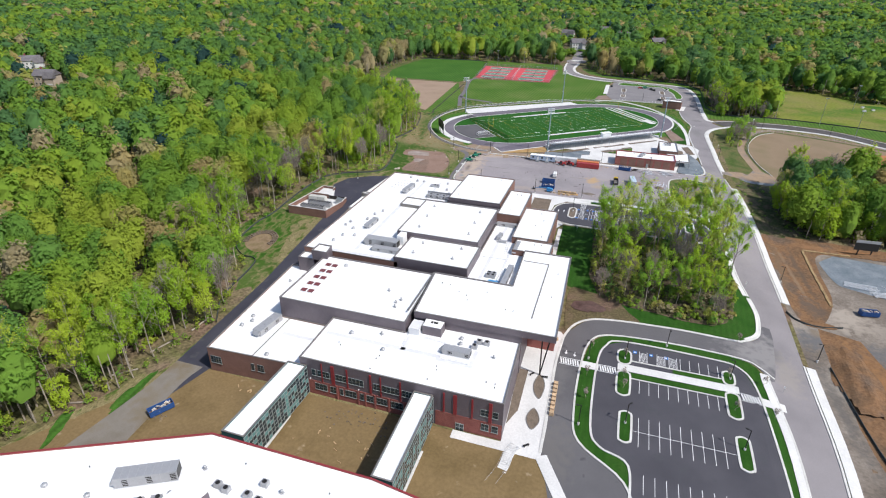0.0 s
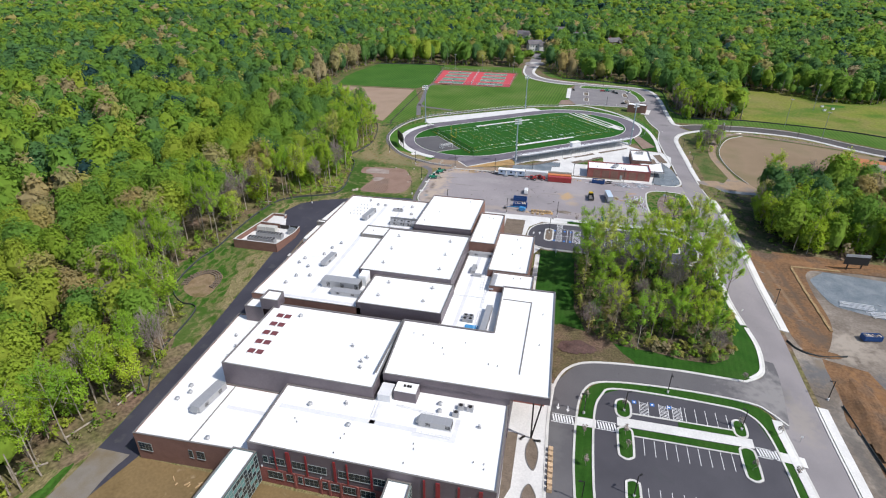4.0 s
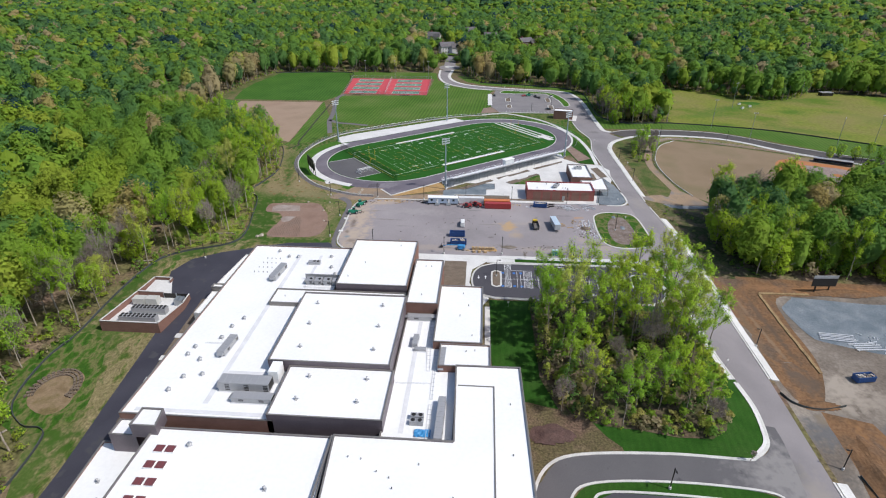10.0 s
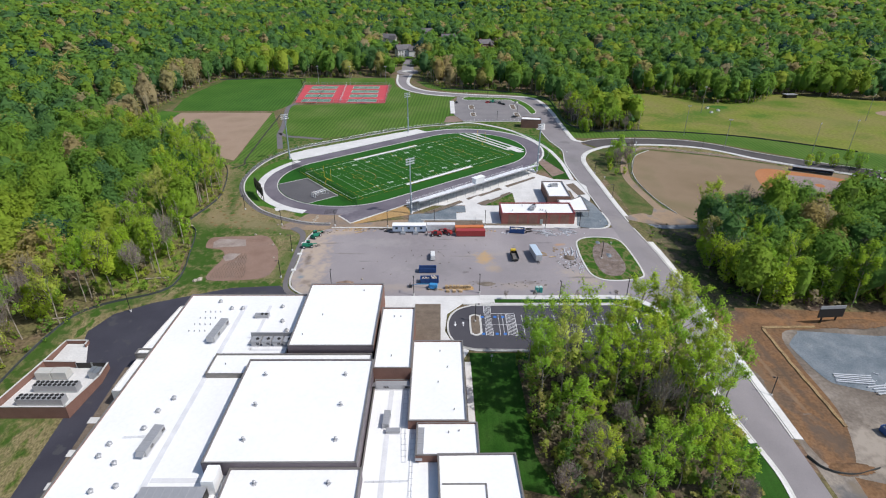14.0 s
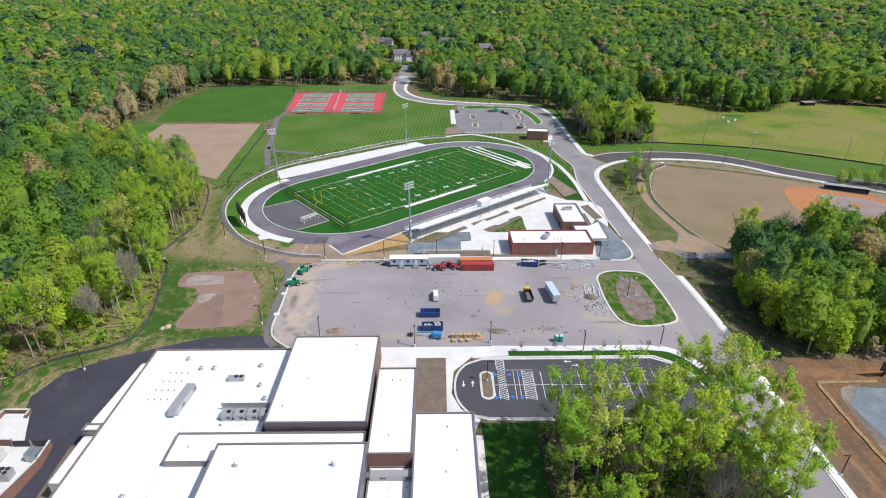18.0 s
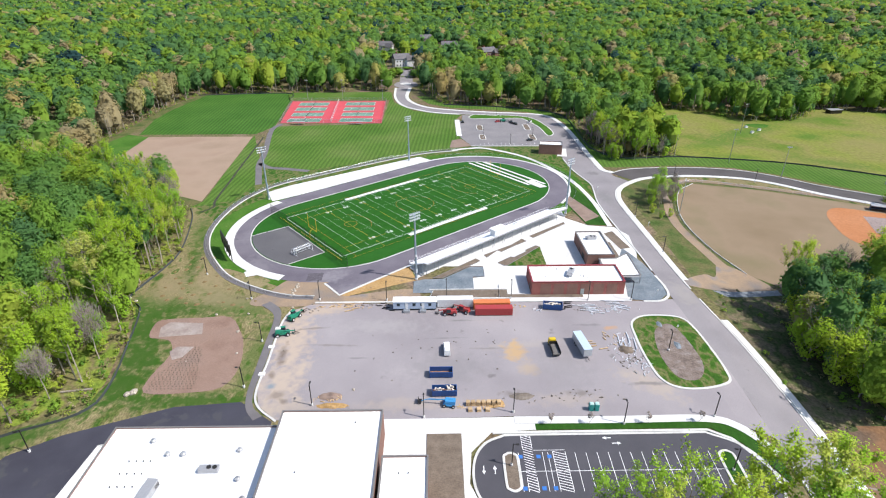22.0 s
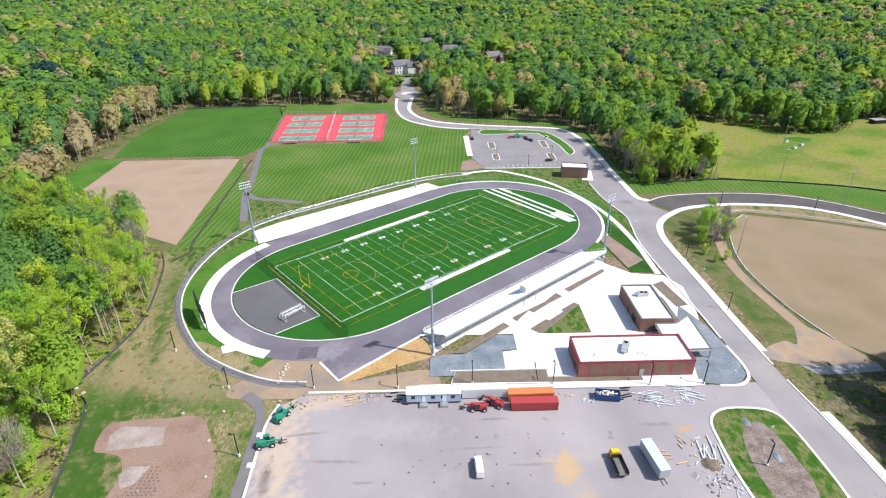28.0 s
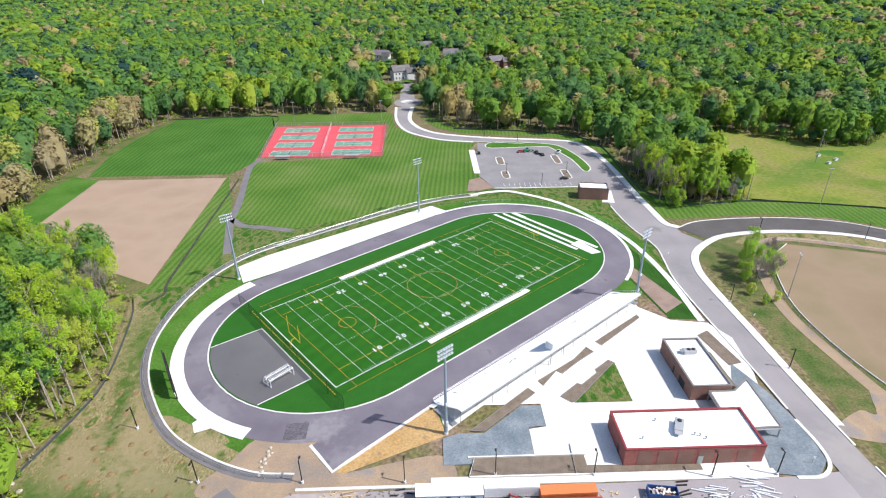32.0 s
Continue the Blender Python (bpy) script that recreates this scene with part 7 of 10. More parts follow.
for x, w in ((-1.6, 0.35), (1.9, 1.0), (6.5, 0.45), (13.8, 0.6), (16.95, 0.35), (22.9, 0.45), (35.6, 0.5), (38.8, 1.0), (43.6, 0.5), (48.6, 0.9)):
    spart("red_fin", x - w / 2, SY - 0.22, -7.6, x + w / 2, SY - 0.01, -0.9, REDTRIM)
for x in (2.9, 9.7, 12.0, 15.0, 19.3):
    spart("brick_pier", x - 0.25, SY - 0.3, DEEP, x + 0.25, SY - 0.102, -7.75, BRICK)
for x in (-5.6, 10.0):
    spart("wall_lamp", x - 0.12, SY - 0.4, -7.4, x + 0.12, SY - 0.012, -7.05, ALU)
dd = spart("door", 39.0, SY - 0.2, -13.3, 41.4, SY - 0.105, -10.4, FRAMEW)
for k in (0, 1):
    for j in range(2):
        spart("pane", 39.15 + 1.15 * k, SY - 0.22, -13.0 + 1.25 * j, 40.1 + 1.15 * k, SY - 0.195, -11.95 + 1.25 * j, GLASS, dd)
drape("door_walk", rect(38.5, -152.5, 63, -149.6), CONCRETE, 0.2, "white concrete strip along the south wall", "pavement")
WY = -149.95
for x0, x1, c in ((-40.2, -36.4, 4), (-26.0, -24.9, 1), (-23.8, -21.6, 2)):
    window_s(x0, x1, -9.4, -6.9, WY + (x0 + 41) * 0.044 - 0.05, c, 3)
# curtain walls of the two link corridors
PANE_A, PANE_B = boxed(-0.03, -0.66, -0.58, 0.03, 0.66, 0.58), boxed(-0.03, -0.66, -0.58, 0.03, 0.66, 0.58)
pane_me = []
for bm, mat in ((PANE_A, GLASS), (PANE_B, plain("teal_spandrel", (0.13, 0.27, 0.26), 0.25))):
    me = bpy.data.meshes.new("pane")
    bm.to_mesh(me)
    bm.free()
    me.materials.append(mat)
    pane_me.append(me)
for (xa, ya), (xb, yb) in (((-7, -178), (-6.4, -149.4)), ((33, -178.6), (32.6, -149.4))):
    n, m = 20, 7
    for i in range(n + 1):
        y, x = ya + (yb - ya) * i / n, xa + (xb - xa) * i / n
        spart("mullion", x - 0.02, y - 0.07, -12.4, x + 0.16, y + 0.07, -3.1, FRAMEW)
    for j in range(m + 1):
        z = -12.3 + 9.1 * j / m
        part("transom", prism(bmesh.new(), [(xa, ya), (xa + 0.13, ya), (xb + 0.13, yb), (xb, yb)], z - 0.05, z + 0.05), FRAMEW, school)
    for i in range(n):
        for j in range(m):
            o = new("pane", pane_me[0 if (i * 5 + j * 3 + (i * j) % 4) % 3 else 1])
            t = (i + 0.5) / n
            o.matrix_basis = Matrix.Translation((xa + (xb - xa) * t + 0.06, ya + (yb - ya) * t, -12.3 + 9.1 * (j + 0.5) / m))
            o.parent = school
    for t in (0.25, 0.6):
        spart("pier", xa - 5.5, ya + (yb - ya) * t - 0.4, -17, xa - 0.5, ya + (yb - ya) * t + 0.4, -12.5, CONCRETE)
    spart("plinth", xa - 6.0, ya, -17, xa + 0.3, yb, -13.2, CONCRETE)
# west side doors and steps
for k, y in enumerate((-53, -62, -70.5, -79, -87.5)):
    d = spart("loading_door", -40.12, y - 1.2, -6.2, -40.012, y + 1.2, -3.6, FRAMEW)
    stp = empty("door_stoop", pose(-42.2, y, gz(-42.2, y) + 0.1), "white concrete stoop at a service door", "stoop", "service stoops")
    part("slab", boxed(-2.0, -1.4, -1.5, 2.15, 1.4, 0.9), CONCRETE, stp)
    part("step", boxed(-2.5, -1.0, -1.5, -2.01, 1.0, 0.45), CONCRETE, stp)
# penthouse, parapet lines and joints on the roofs
for nm, x0, y0, x1, y1, z in (("roof_edge", 43.4, -78, 52.6, -77.7, 4.02), ("roof_edge", 52.6, -114, 52.9, -77.7, 4.02), ("roof_joint", 14.6, -122.4, 15.1, -97, 4.0), ("roof_joint", -25.6, -149, -25.3, -128, -4.4)):
    spart(nm, x0, y0, z + 0.005, x1, y1, z + 0.16, COPING)
for x0, y0, x1, y1, z in ((-7, -136.2, 30, -134.8, -0.5), (17.6, -136, 19, -123, -0.5), (29, -137.4, 40, -136.2, -0.5), (38.8, -136.2, 40, -129.5, -0.5), (-23.2, -136.4, -10, -135.2, -4.4), (-21, -88, -19.6, -8, 3.0), (-19.5, -76.5, -4, -75.3, 3.0),
                          (-37, -91.6, -3, -90.4, 3.0), (29.6, -93, 30.8, -46, 1.6), (-12, -31.5, -2, -30.4, 3.0), (-12.6, -31, -11.6, -8, 3.0)):
    spart("roof_walkway", x0, y0, z + 0.004, x1, y1, z + 0.05, ROOFG)
part("penthouse_wall", prism(bmesh.new(), rect(21.2, -126.6, 27.3, -122.65), -0.6, 2.6), PANEL, school)
part("penthouse_roof", prism(bmesh.new(), rect(21.3, -126.5, 27.2, -122.75), 2.6, 2.72), ROOFW, school)
for x in (23.4, 24.3, 25.0):
    spart("roof_louvre", x, -124.6, 2.72, x + 0.55, -123.9, 3.0, DARKMET)
part("white_duct", boxed(-6.6, -79.5, 3.0, -4.0, -75.2, 7.0), ROOFW, school)
spart("vestibule", 17.2, -128, -0.5, 20.6, -123.2, 1.9, ROOFG)


# ---------------------------------------------------------------- roof plant
def roof_unit(x, y, z, lx, ly, h, turn=0, fans=2, hood=True, mat=UNITGREY, label="grey sheet-metal rooftop air unit on the white roof"):
    t = empty("rooftop_unit", pose(x, y, z, 0, 0, turn), label, "air unit", "rooftop air units")
    part("base_frame", boxed(-lx / 2 + 0.1, -ly / 2 + 0.1, 0, lx / 2 - 0.1, ly / 2 - 0.1, 0.35), STEEL, t)
    bm = boxed(-lx / 2, -ly / 2, 0.35, lx / 2, ly / 2, h)
    bmesh.ops.bevel(bm, geom=bm.edges[:], offset=0.05, segments=1, affect="EDGES")
    part("cabinet", bm, mat, t)
    n = max(2, int(lx / 1.6))
    for k in range(n):
        xx = -lx / 2 + (k + 0.5) * lx / n
        for sd in (-1, 1):
            y0, y1 = sorted((sd * (ly / 2 + 0.03), sd * (ly / 2 + 0.004)))
            pan = part("access_panel", boxed(xx - lx / n * 0.44, y0, 0.5, xx + lx / n * 0.44, y1, h - 0.15), mat, t)
            if k % 3 == 1 and h > 1.4:
                for q in range(4):
                    ya, yb = sorted((sd * (ly / 2 + 0.05), sd * (ly / 2 + 0.031)))
                    part("louvre", boxed(xx - lx / n * 0.36, ya, 0.7 + q * (h - 1.0) / 4, xx + lx / n * 0.36, yb, 0.7 + (q + 0.55) * (h - 1.0) / 4), DARKMET, pan)
        part("roof_seam", boxed(xx + lx / n * 0.47, -ly / 2 - 0.02, h, xx + lx / n * 0.53, ly / 2 + 0.02, h + 0.05), VENTGREY, t)
    part("base_skirt", boxed(-lx / 2 - 0.25, -ly / 2 - 0.25, 0.0, lx / 2 + 0.25, ly / 2 + 0.25, 0.07), ROOFG, t)
    if lx > 5:
        part("coil_face", boxed(lx / 2 + 0.004, -ly * 0.42, 0.55, lx / 2 + 0.05, ly * 0.42, h - 0.2), DARKMET, t)
    if hood:
        bm = bmesh.new()
        v = [bm.verts.new(p) for p in ((-lx / 2 - 0.9, -ly * 0.4, 0.9), (-lx / 2, -ly * 0.4, 0.9), (-lx / 2, -ly * 0.4, h * 0.9), (-lx / 2 - 0.9, ly * 0.4, 0.9), (-lx / 2, ly * 0.4, 0.9), (-lx / 2, ly * 0.4, h * 0.9))]
        for f in ((0, 2, 1), (3, 4, 5), (0, 3, 5, 2), (0, 1, 4, 3)):
            bm.faces.new([v[i] for i in f])
        part("intake_hood", bm, UNITGREY, t)
    for k in range(fans):
        xx = lx / 2 - 0.8 - k * 1.3
        fan = part("fan", cyl(bmesh.new(), 0.5, 0.5, h, h + 0.18, 12, pose(xx, 0, 0)), DARKMET, t)
        part("grille", cyl(bmesh.new(), 0.38, 0.38, h + 0.18, h + 0.21, 10, pose(xx, 0, 0)), BLACKP, fan)
    return t


for x, y, z, lx, ly, h, turn, fans in ((34.2, -132.8, -0.5, 8.4, 2.6, 2.0, 0, 0), (-12, -81.6, 3, 13.5, 3.6, 3.0, 0, 0), (-8.5, -86, 3, 10.5, 2.6, 1.7, 0, 0), (-29.4, -134.5, -4.4, 10.5, 3.2, 2.2, 83, 0),
                                       (-24.0, -65.5, 3, 8.0, 2.4, 1.8, 85, 0), (-23.8, -22.8, 3, 9.6, 2.4, 2.0, 84, 0), (39.5, -89, 1.6, 14, 1.9, 2.2, 89, 0),
                                       (38.2, -65.5, 1.6, 8, 2.0, 2.0, 89, 0), (30.6, -45.3, 1.6, 9.5, 1.8, 1.6, 0, 0)):
    roof_unit(x, y, z, lx, ly, h, turn, fans)
for k in range(4):
    roof_unit(-10.6 + 3.1 * k, -28.2, 3.0, 2.5, 2.6, 1.9, 0, 1, True, UNITGREY)
tagged(empty("unit_screen", pose(-6, -25.6, 3.0), "", "", ""), "low grey screen wall behind the air units", "screen wall")
part("screen", boxed(-7, 0, 0.0, 6, 0.15, 2.2), UNITGREY, bpy.data.objects["unit_screen"])
roof_unit(-13, -14.5, 3.0, 4.4, 1.6, 1.2, 0, 2, False)
roof_unit(29.8, -57.6, 1.6, 4.6, 1.6, 1.6, 88, 0, False)
roof_unit(31.6, -61, 1.6, 3.4, 1.2, 1.0, 0, 0, False)
for x, y in ((39.2, -125.6), (41.6, -125.6), (38.4, -128.3), (32.9, -87.8), (34.6, -87.8), (32.9, -89.6), (34.6, -89.6)):
    t = empty("condenser", pose(x, y, -0.5 if y < -100 else 1.6), "squat grey condenser with a round fan on the roof", "condenser", "rooftop condensers")
    part("cabinet", boxed(-0.8, -0.7, 0.1, 0.8, 0.7, 1.25), UNITGREY, t)
    part("fan", cyl(bmesh.new(), 0.52, 0.52, 1.25, 1.36, 12), DARKMET, t)
    part("foot", boxed(-0.85, -0.75, 0, 0.85, 0.75, 0.1), STEEL, t)
def pipe_run(pts, z, gauge, label):
    """Two conduits side by side on sleepers over the roof."""
    t = empty("roof_conduit", pose(pts[0][0], pts[0][1], z), label, "conduit", "roof conduits")
    for (xa, ya), (xb, yb) in zip(pts, pts[1:]):
        d = Vector((xb - xa, yb - ya, 0))
        n = Vector((-d.y, d.x, 0)).normalized() * gauge / 2
        a = Vector((xa - pts[0][0], ya - pts[0][1], 0.3))
        for sd in (-1, 1):
            part("conduit", rod(bmesh.new(), a + n * sd, a + d + n * sd, 0.05, 5), ROOFG, t)
        k = max(2, int(d.length / 1.6))
        for q in range(k + 1):
            c = a + d * q / k
            part("sleeper", rod(bmesh.new(), c - n * 1.5 - Vector((0, 0, 0.2)), c + n * 1.5 - Vector((0, 0, 0.2)), 0.07, 4), ROOFG, t)


for pts, z, g in (([(34.0, -44.5), (34.2, -61.5), (34.8, -70)], 1.6, 0.9), ([(36.4, -61.4), (36.6, -81)], 1.6, 0.6), ([(36.6, -83), (36.8, -95)], 1.6, 0.7), ([(26.6, -75.4), (36, -75.2)], 1.6, 0.3), ([(-13.4, -79.4), (-13.0, -84.4)], 3.0, 0.7), ([(-31.5, -64), (-26, -63.6)], 3.0, 0.4), ([(22.6, -128.4), (34, -129.6)], -0.5, 0.5), ([(29.6, -136), (38.6, -136.3)], -0.5, 0.6), ([(-3.4, -79), (-3.2, -90)], 3.0, 0.5), ([(17.6, -128.5), (17.9, -134)], -0.5, 0.8)):
    pipe_run(pts, z, g, "pair of grey conduits on sleepers across the white roof")
tarp = tagged(empty("tarpaulin", pose(35.5, -92.8, 1.62)), "crumpled bright blue tarpaulin on the roof", "tarpaulin")
bm = bmesh.new()
bmesh.ops.create_grid(bm, x_segments=9, y_segments=7, size=1.0)
for v in bm.verts:
    v.co = Vector((v.co.x * 2.0, v.co.y * 1.2, 0.25 + 0.35 * noise.noise(v.co * 2.3)))
part("sheet", bm, SKYBLUE, tarp)




def vent_kind(kind):
    t = empty("roof_vent")
    if kind == 0:
        part("flue", cyl(bmesh.new(), 0.15, 0.15, 0, 0.95, 8), VENTGREY, t)
        part("cap", cyl(bmesh.new(), 0.36, 0.14, 0.95, 1.15, 10), VENTGREY, t)
        part("base", boxed(-0.42, -0.42, 0, 0.42, 0.42, 0.16), VENTGREY, t)
        for q in (0, 120, 240):
            part("stay", rod(bmesh.new(), (0.1 * math.cos(radians(q)), 0.1 * math.sin(radians(q)), 0.8), (0.75 * math.cos(radians(q)), 0.75 * math.sin(radians(q)), 0.02), 0.035, 4), VENTGREY, t)
    elif kind == 1:
        part("curb", boxed(-0.48, -0.48, 0, 0.48, 0.48, 0.45), VENTGREY, t)
        part("shroud", cyl(bmesh.new(), 0.40, 0.40, 0.45, 0.62, 12), DARKMET, t)
        part("hood", cyl(bmesh.new(), 0.66, 0.44, 0.62, 0.86, 12), VENTGREY, t)
        part("motor_cover", cyl(bmesh.new(), 0.32, 0.20, 0.86, 1.12, 10), STEEL, t)
    else:
        part("pipe", cyl(bmesh.new(), 0.12, 0.12, 0, 0.5, 7), DARKMET, t)
        part("flashing", cyl(bmesh.new(), 0.28, 0.14, 0, 0.14, 8), ROOFG, t)
    return t


VENTS = [vent_kind(k) for k in range(3)]
VLABEL = ("grey capped vent stack on the white roof", "round mushroom exhaust fan on the white roof", "short dark vent pipe through the white roof")
vent_spots = []
for x in (-2, 18.8):
    for y in (-46, -57, -68):
        vent_spots.append((0, x + (y + 57) * -0.05, y, 6.5))
for x, y in ((4, -78.5), (19.5, -78.5), (3.2, -87), (18.6, -87)):
    vent_spots.append((0, x, y, 5.0))
for x, y in ((-33.5, -66), (-34, -69.5), (-29.5, -71.5), (-27.8, -61.2), (-30.6, -78.8), (-32, -84), (-25, -51), (-27, -55.5), (-29, -6), (-24, -10), (-20.5, -10), (-8, -9), (-6, -17), (-3.5, -22), (-26, -77.5)):
    vent_spots.append((1, x, y, 3.0))
for k in range(16):
    vent_spots.append((2, -33 + (k % 4) * 1.5 + k * 0.1, -22 + (k // 4) * 3.4, 3.0))
for x, y, z in ((7, -18, 6.2), (18, -4, 6.2), (3, -28, 6.2), (29, -18, 5.5), (31, -18, 5.5), (29.5, -37, 5.5), (43, -33, 4), (45, -40, 4), (42.5, -46, 4), (46.5, -56, 4), (45, -63, 3.5), (47.5, -62.5, 3.5), (-16, -38.6, 4)):
    vent_spots.append((2, x, y, z))
for x, y in ((-17.6, -101.5), (9, -118), (9.6, -120.5), (10, -116), (4, -112)):
    vent_spots.append((1 if y > -102 else 0, x, y, 3.0))
for x, y in ((20, -103), (23, -103.4), (30, -108), (31, -110.6), (36, -104), (44, -112), (46.5, -112.2), (56.8, -84), (56.9, -100), (27, -106.5)):
    vent_spots.append((2, x, y, 4.0))
for x, y in ((-37.6, -131), (-36.2, -133.4), (-38, -136.5), (-38.5, -107), (-35.4, -112), (-35, -117), (-33, -104), (-11, -133.5), (-10.9, -138.5), (-11, -143), (-21.5, -147)):
    vent_spots.append((1 if y < -125 else 0, x, y, -4.4))
for x, y, k in ((0.5, -133.5, 1), (-1, -139, 2), (0, -140, 2), (13, -138, 1), (13.2, -141, 2), (12.8, -142.4, 2), (9.6, -131, 0), (33.6, -125.4, 1), (34, -128, 1), (29.8, -146, 2), (45, -131, 0), (30.5, -140, 2), (31, -141.5, 2), (45.5, -142, 2), (48, -142, 2), (48.2, -143.4, 2), (13, -147, 2)):
    vent_spots.append((k, x, y, -0.5))
for x, y, k in ((-38, -205, 1), (-27, -204, 1), (-10.5, -198, 1), (-8, -190, 0), (12, -190, 0), (-33, -198, 2), (-18, -197, 2), (0, -186, 2), (22, -187, 2), (8, -193, 2), (30, -190, 2), (-24, -211, 0)):
    vent_spots.append((k, x, y, -1.0))
for k, x, y, z in vent_spots:
    tagged(copy_thing(VENTS[k], pose(x, y, z, 0, 0, rng.uniform(0, 360))), VLABEL[k], "roof vent", "roof vents")
for o in [o for t in VENTS for o in (t, *t.children)]:
    bpy.data.objects.remove(o)
# red skylight pairs
RPANEL = plain("dull_red_panel", (0.165, 0.060, 0.065), 0.6)
for k in range(5):
    for j in range(2):
        t = empty("skylight", pose(-23.8 + 2.6 * j + 0.15 * k, -103.2 - 4.5 * k, 3.0), "dark red framed roof hatch on a white kerb", "skylight", "red skylights")
        part("kerb", boxed(-1.1, -1.0, 0, 1.1, 1.0, 0.5), ROOFW, t)
        part("panel", boxed(-1.02, -0.94, 0.5, 1.02, 0.94, 0.62), RPANEL, t)
        for q in (-0.34, 0.34):
            part("rib", boxed(q - 0.04, -0.92, 0.62, q + 0.04, 0.92, 0.68), REDTRIM, t)
# units on the southern building
roof_unit(-18.0, -196.2, -1.0, 13.2, 3.4, 3.0, 28.5, 0)
ph2 = tagged(empty("stair_head", pose(-5.4, -199.6, -1.0, 0, 0, -15)), "brown stair head with a white roof", "stair head")
part("wall", boxed(-3.2, -5, 0, 3.2, 4, 3.0), PANEL, ph2)
part("roof", boxed(-3.3, -5.1, 3.0, 3.3, 4.1, 3.15), ROOFW, ph2)
for k in range(3):
    roof_unit(-18.6 + 3.2 * k, -203.4 + 1.7 * k, -1.0, 2.2, 1.2, 1.1, 28.5, 1, False)
for x, y in ((-2.1, -192.9), (0.3, -193.4), (5.6, -193.1), (8.6, -193.6), (7.4, -189.4)):
    t = empty("condenser", pose(x, y, -1.0), "squat grey condenser with a round fan on the roof", "condenser", "rooftop condensers")
    part("cabinet", boxed(-0.8, -0.7, 0.1, 0.8, 0.7, 1.25), UNITGREY, t)
    part("fan", cyl(bmesh.new(), 0.52, 0.52, 1.25, 1.36, 12), DARKMET, t)
    part("foot", boxed(-0.85, -0.75, 0, 0.85, 0.75, 0.1), STEEL, t)

# ---------------------------------------------------------------- chiller yard west of the service road
cy = empty("chiller_yard", None, "brick-walled plant yard with a white paved floor", "plant yard")
gy0 = -4.75
part("floor", prism(bmesh.new(), [(-75.8, -48), (-56.4, -48), (-54.3, -36), (-54.8, -30), (-73.9, -29.8)], gy0 - 1.5, gy0 + 0.5), CONCRETE, cy)
for x0, x1 in ((-64.2, -59.6), (-59.4, -54.9)):
    g = part("gate", boxed(x0, -30.1, gy0 + 0.6, x1, -30.02, gy0 + 2.4), DARKMET, cy)
    for xx in (x0, x1 - 0.12):
        part("gate_post", boxed(xx, -30.2, gy0 + 0.5, xx + 0.12, -29.92, gy0 + 2.6), STEEL, g)
for (a, b) in (((-76, -48.2), (-56.2, -48.2)), ((-56.2, -48.2), (-54, -36)), ((-54, -36), (-54.6, -30.4)), ((-76, -48.2), (-74, -29.5)), ((-74, -29.5), (-64.6, -29.7)), ((-74, -29.5), (-73.2, -19.5)), ((-73.2, -19.5), (-66.5, -19.5)), ((-66.5, -19.5), (-66.3, -21.4))):
    d = Vector((b[0] - a[0], b[1] - a[1], 0)).normalized() * 0.18
    part("wall", prism(bmesh.new(), [(a[0] - d.x + d.y, a[1] - d.y - d.x), (b[0] + d.x + d.y, b[1] + d.y - d.x), (b[0] + d.x - d.y, b[1] + d.y + d.x), (a[0] - d.x - d.y, a[1] - d.y + d.x)], gy0 - 2.4, gy0 + 2.6), BRICK2, cy)
    part("cap", prism(bmesh.new(), [(a[0] - d.x + d.y * 1.3, a[1] - d.y - d.x * 1.3), (b[0] + d.x + d.y * 1.3, b[1] + d.y - d.x * 1.3), (b[0] + d.x - d.y * 1.3, b[1] + d.y + d.x * 1.3), (a[0] - d.x - d.y * 1.3, a[1] - d.y + d.x * 1.3)], gy0 + 2.6, gy0 + 2.72), CURB, cy)
drape("yard_floor", [(-73.4, -29.4), (-62, -29.4), (-66.4, -20), (-72.8, -20)], CONCRETE, 0.35, "white concrete floor of the bin yard", "pavement", cut=100)
for x0, y0, lx in ((-65, -44.6, 12.5), (-64, -39.4, 12.0)):
    t = empty("chiller", pose(x0, y0, gy0 + 0.5), "long grey chiller with two rows of fans", "chiller", "chillers")
    part("frame", boxed(-lx / 2, -1.2, 0, lx / 2, 1.2, 0.5), STEEL, t)
    part("coil_body", boxed(-lx / 2, -1.15, 0.5, lx / 2, 1.15, 2.3), UNITGREY, t)
    for k in range(9):
        for j in (-0.58, 0.58):
            part("fan", cyl(bmesh.new(), 0.5, 0.5, 2.3, 2.46, 10, pose(-lx / 2 + 0.7 + k * (lx - 1.4) / 8, j, 0)), BLACKP, t)
for x0, y0, c in ((-70.5, -34.2, 0), (-66.0, -34.0, 0), (-57.2, -33.5, 1), (-55.6, -33.8, 1)):
    t = empty("generator", pose(x0, y0, gy0 + 0.5), "pale generator housing in the plant yard" if not c else "grey steel cabinet by the plant yard", "generator", "plant housings")
    part("housing", boxed(-2.1, -1.3, 0.2, 2.1, 1.3, 2.6) if not c else boxed(-0.7, -1.4, 0, 0.7, 1.4, 2.4), plain("cream_housing", (0.55, 0.54, 0.50), 0.5) if not c else STEEL, t)
    part("skid", boxed(-2.2, -1.35, 0, 2.2, 1.35, 0.2) if not c else boxed(-0.75, -1.45, -0.3, 0.75, 1.45, 0), STEEL, t)
CONC = [(70.2, 61.3), (102.4, 61.3), (102.4, 73.4), (70.2, 73.4)]
TOIL = [(94.4, 81.6), (104.8, 81.6), (104.6, 102), (94.3, 102)]
CANO = [(98.4, 74.2), (103, 68), (110.4, 68.2), (110.8, 85.6), (105.2, 81.2), (98.6, 81.2)]


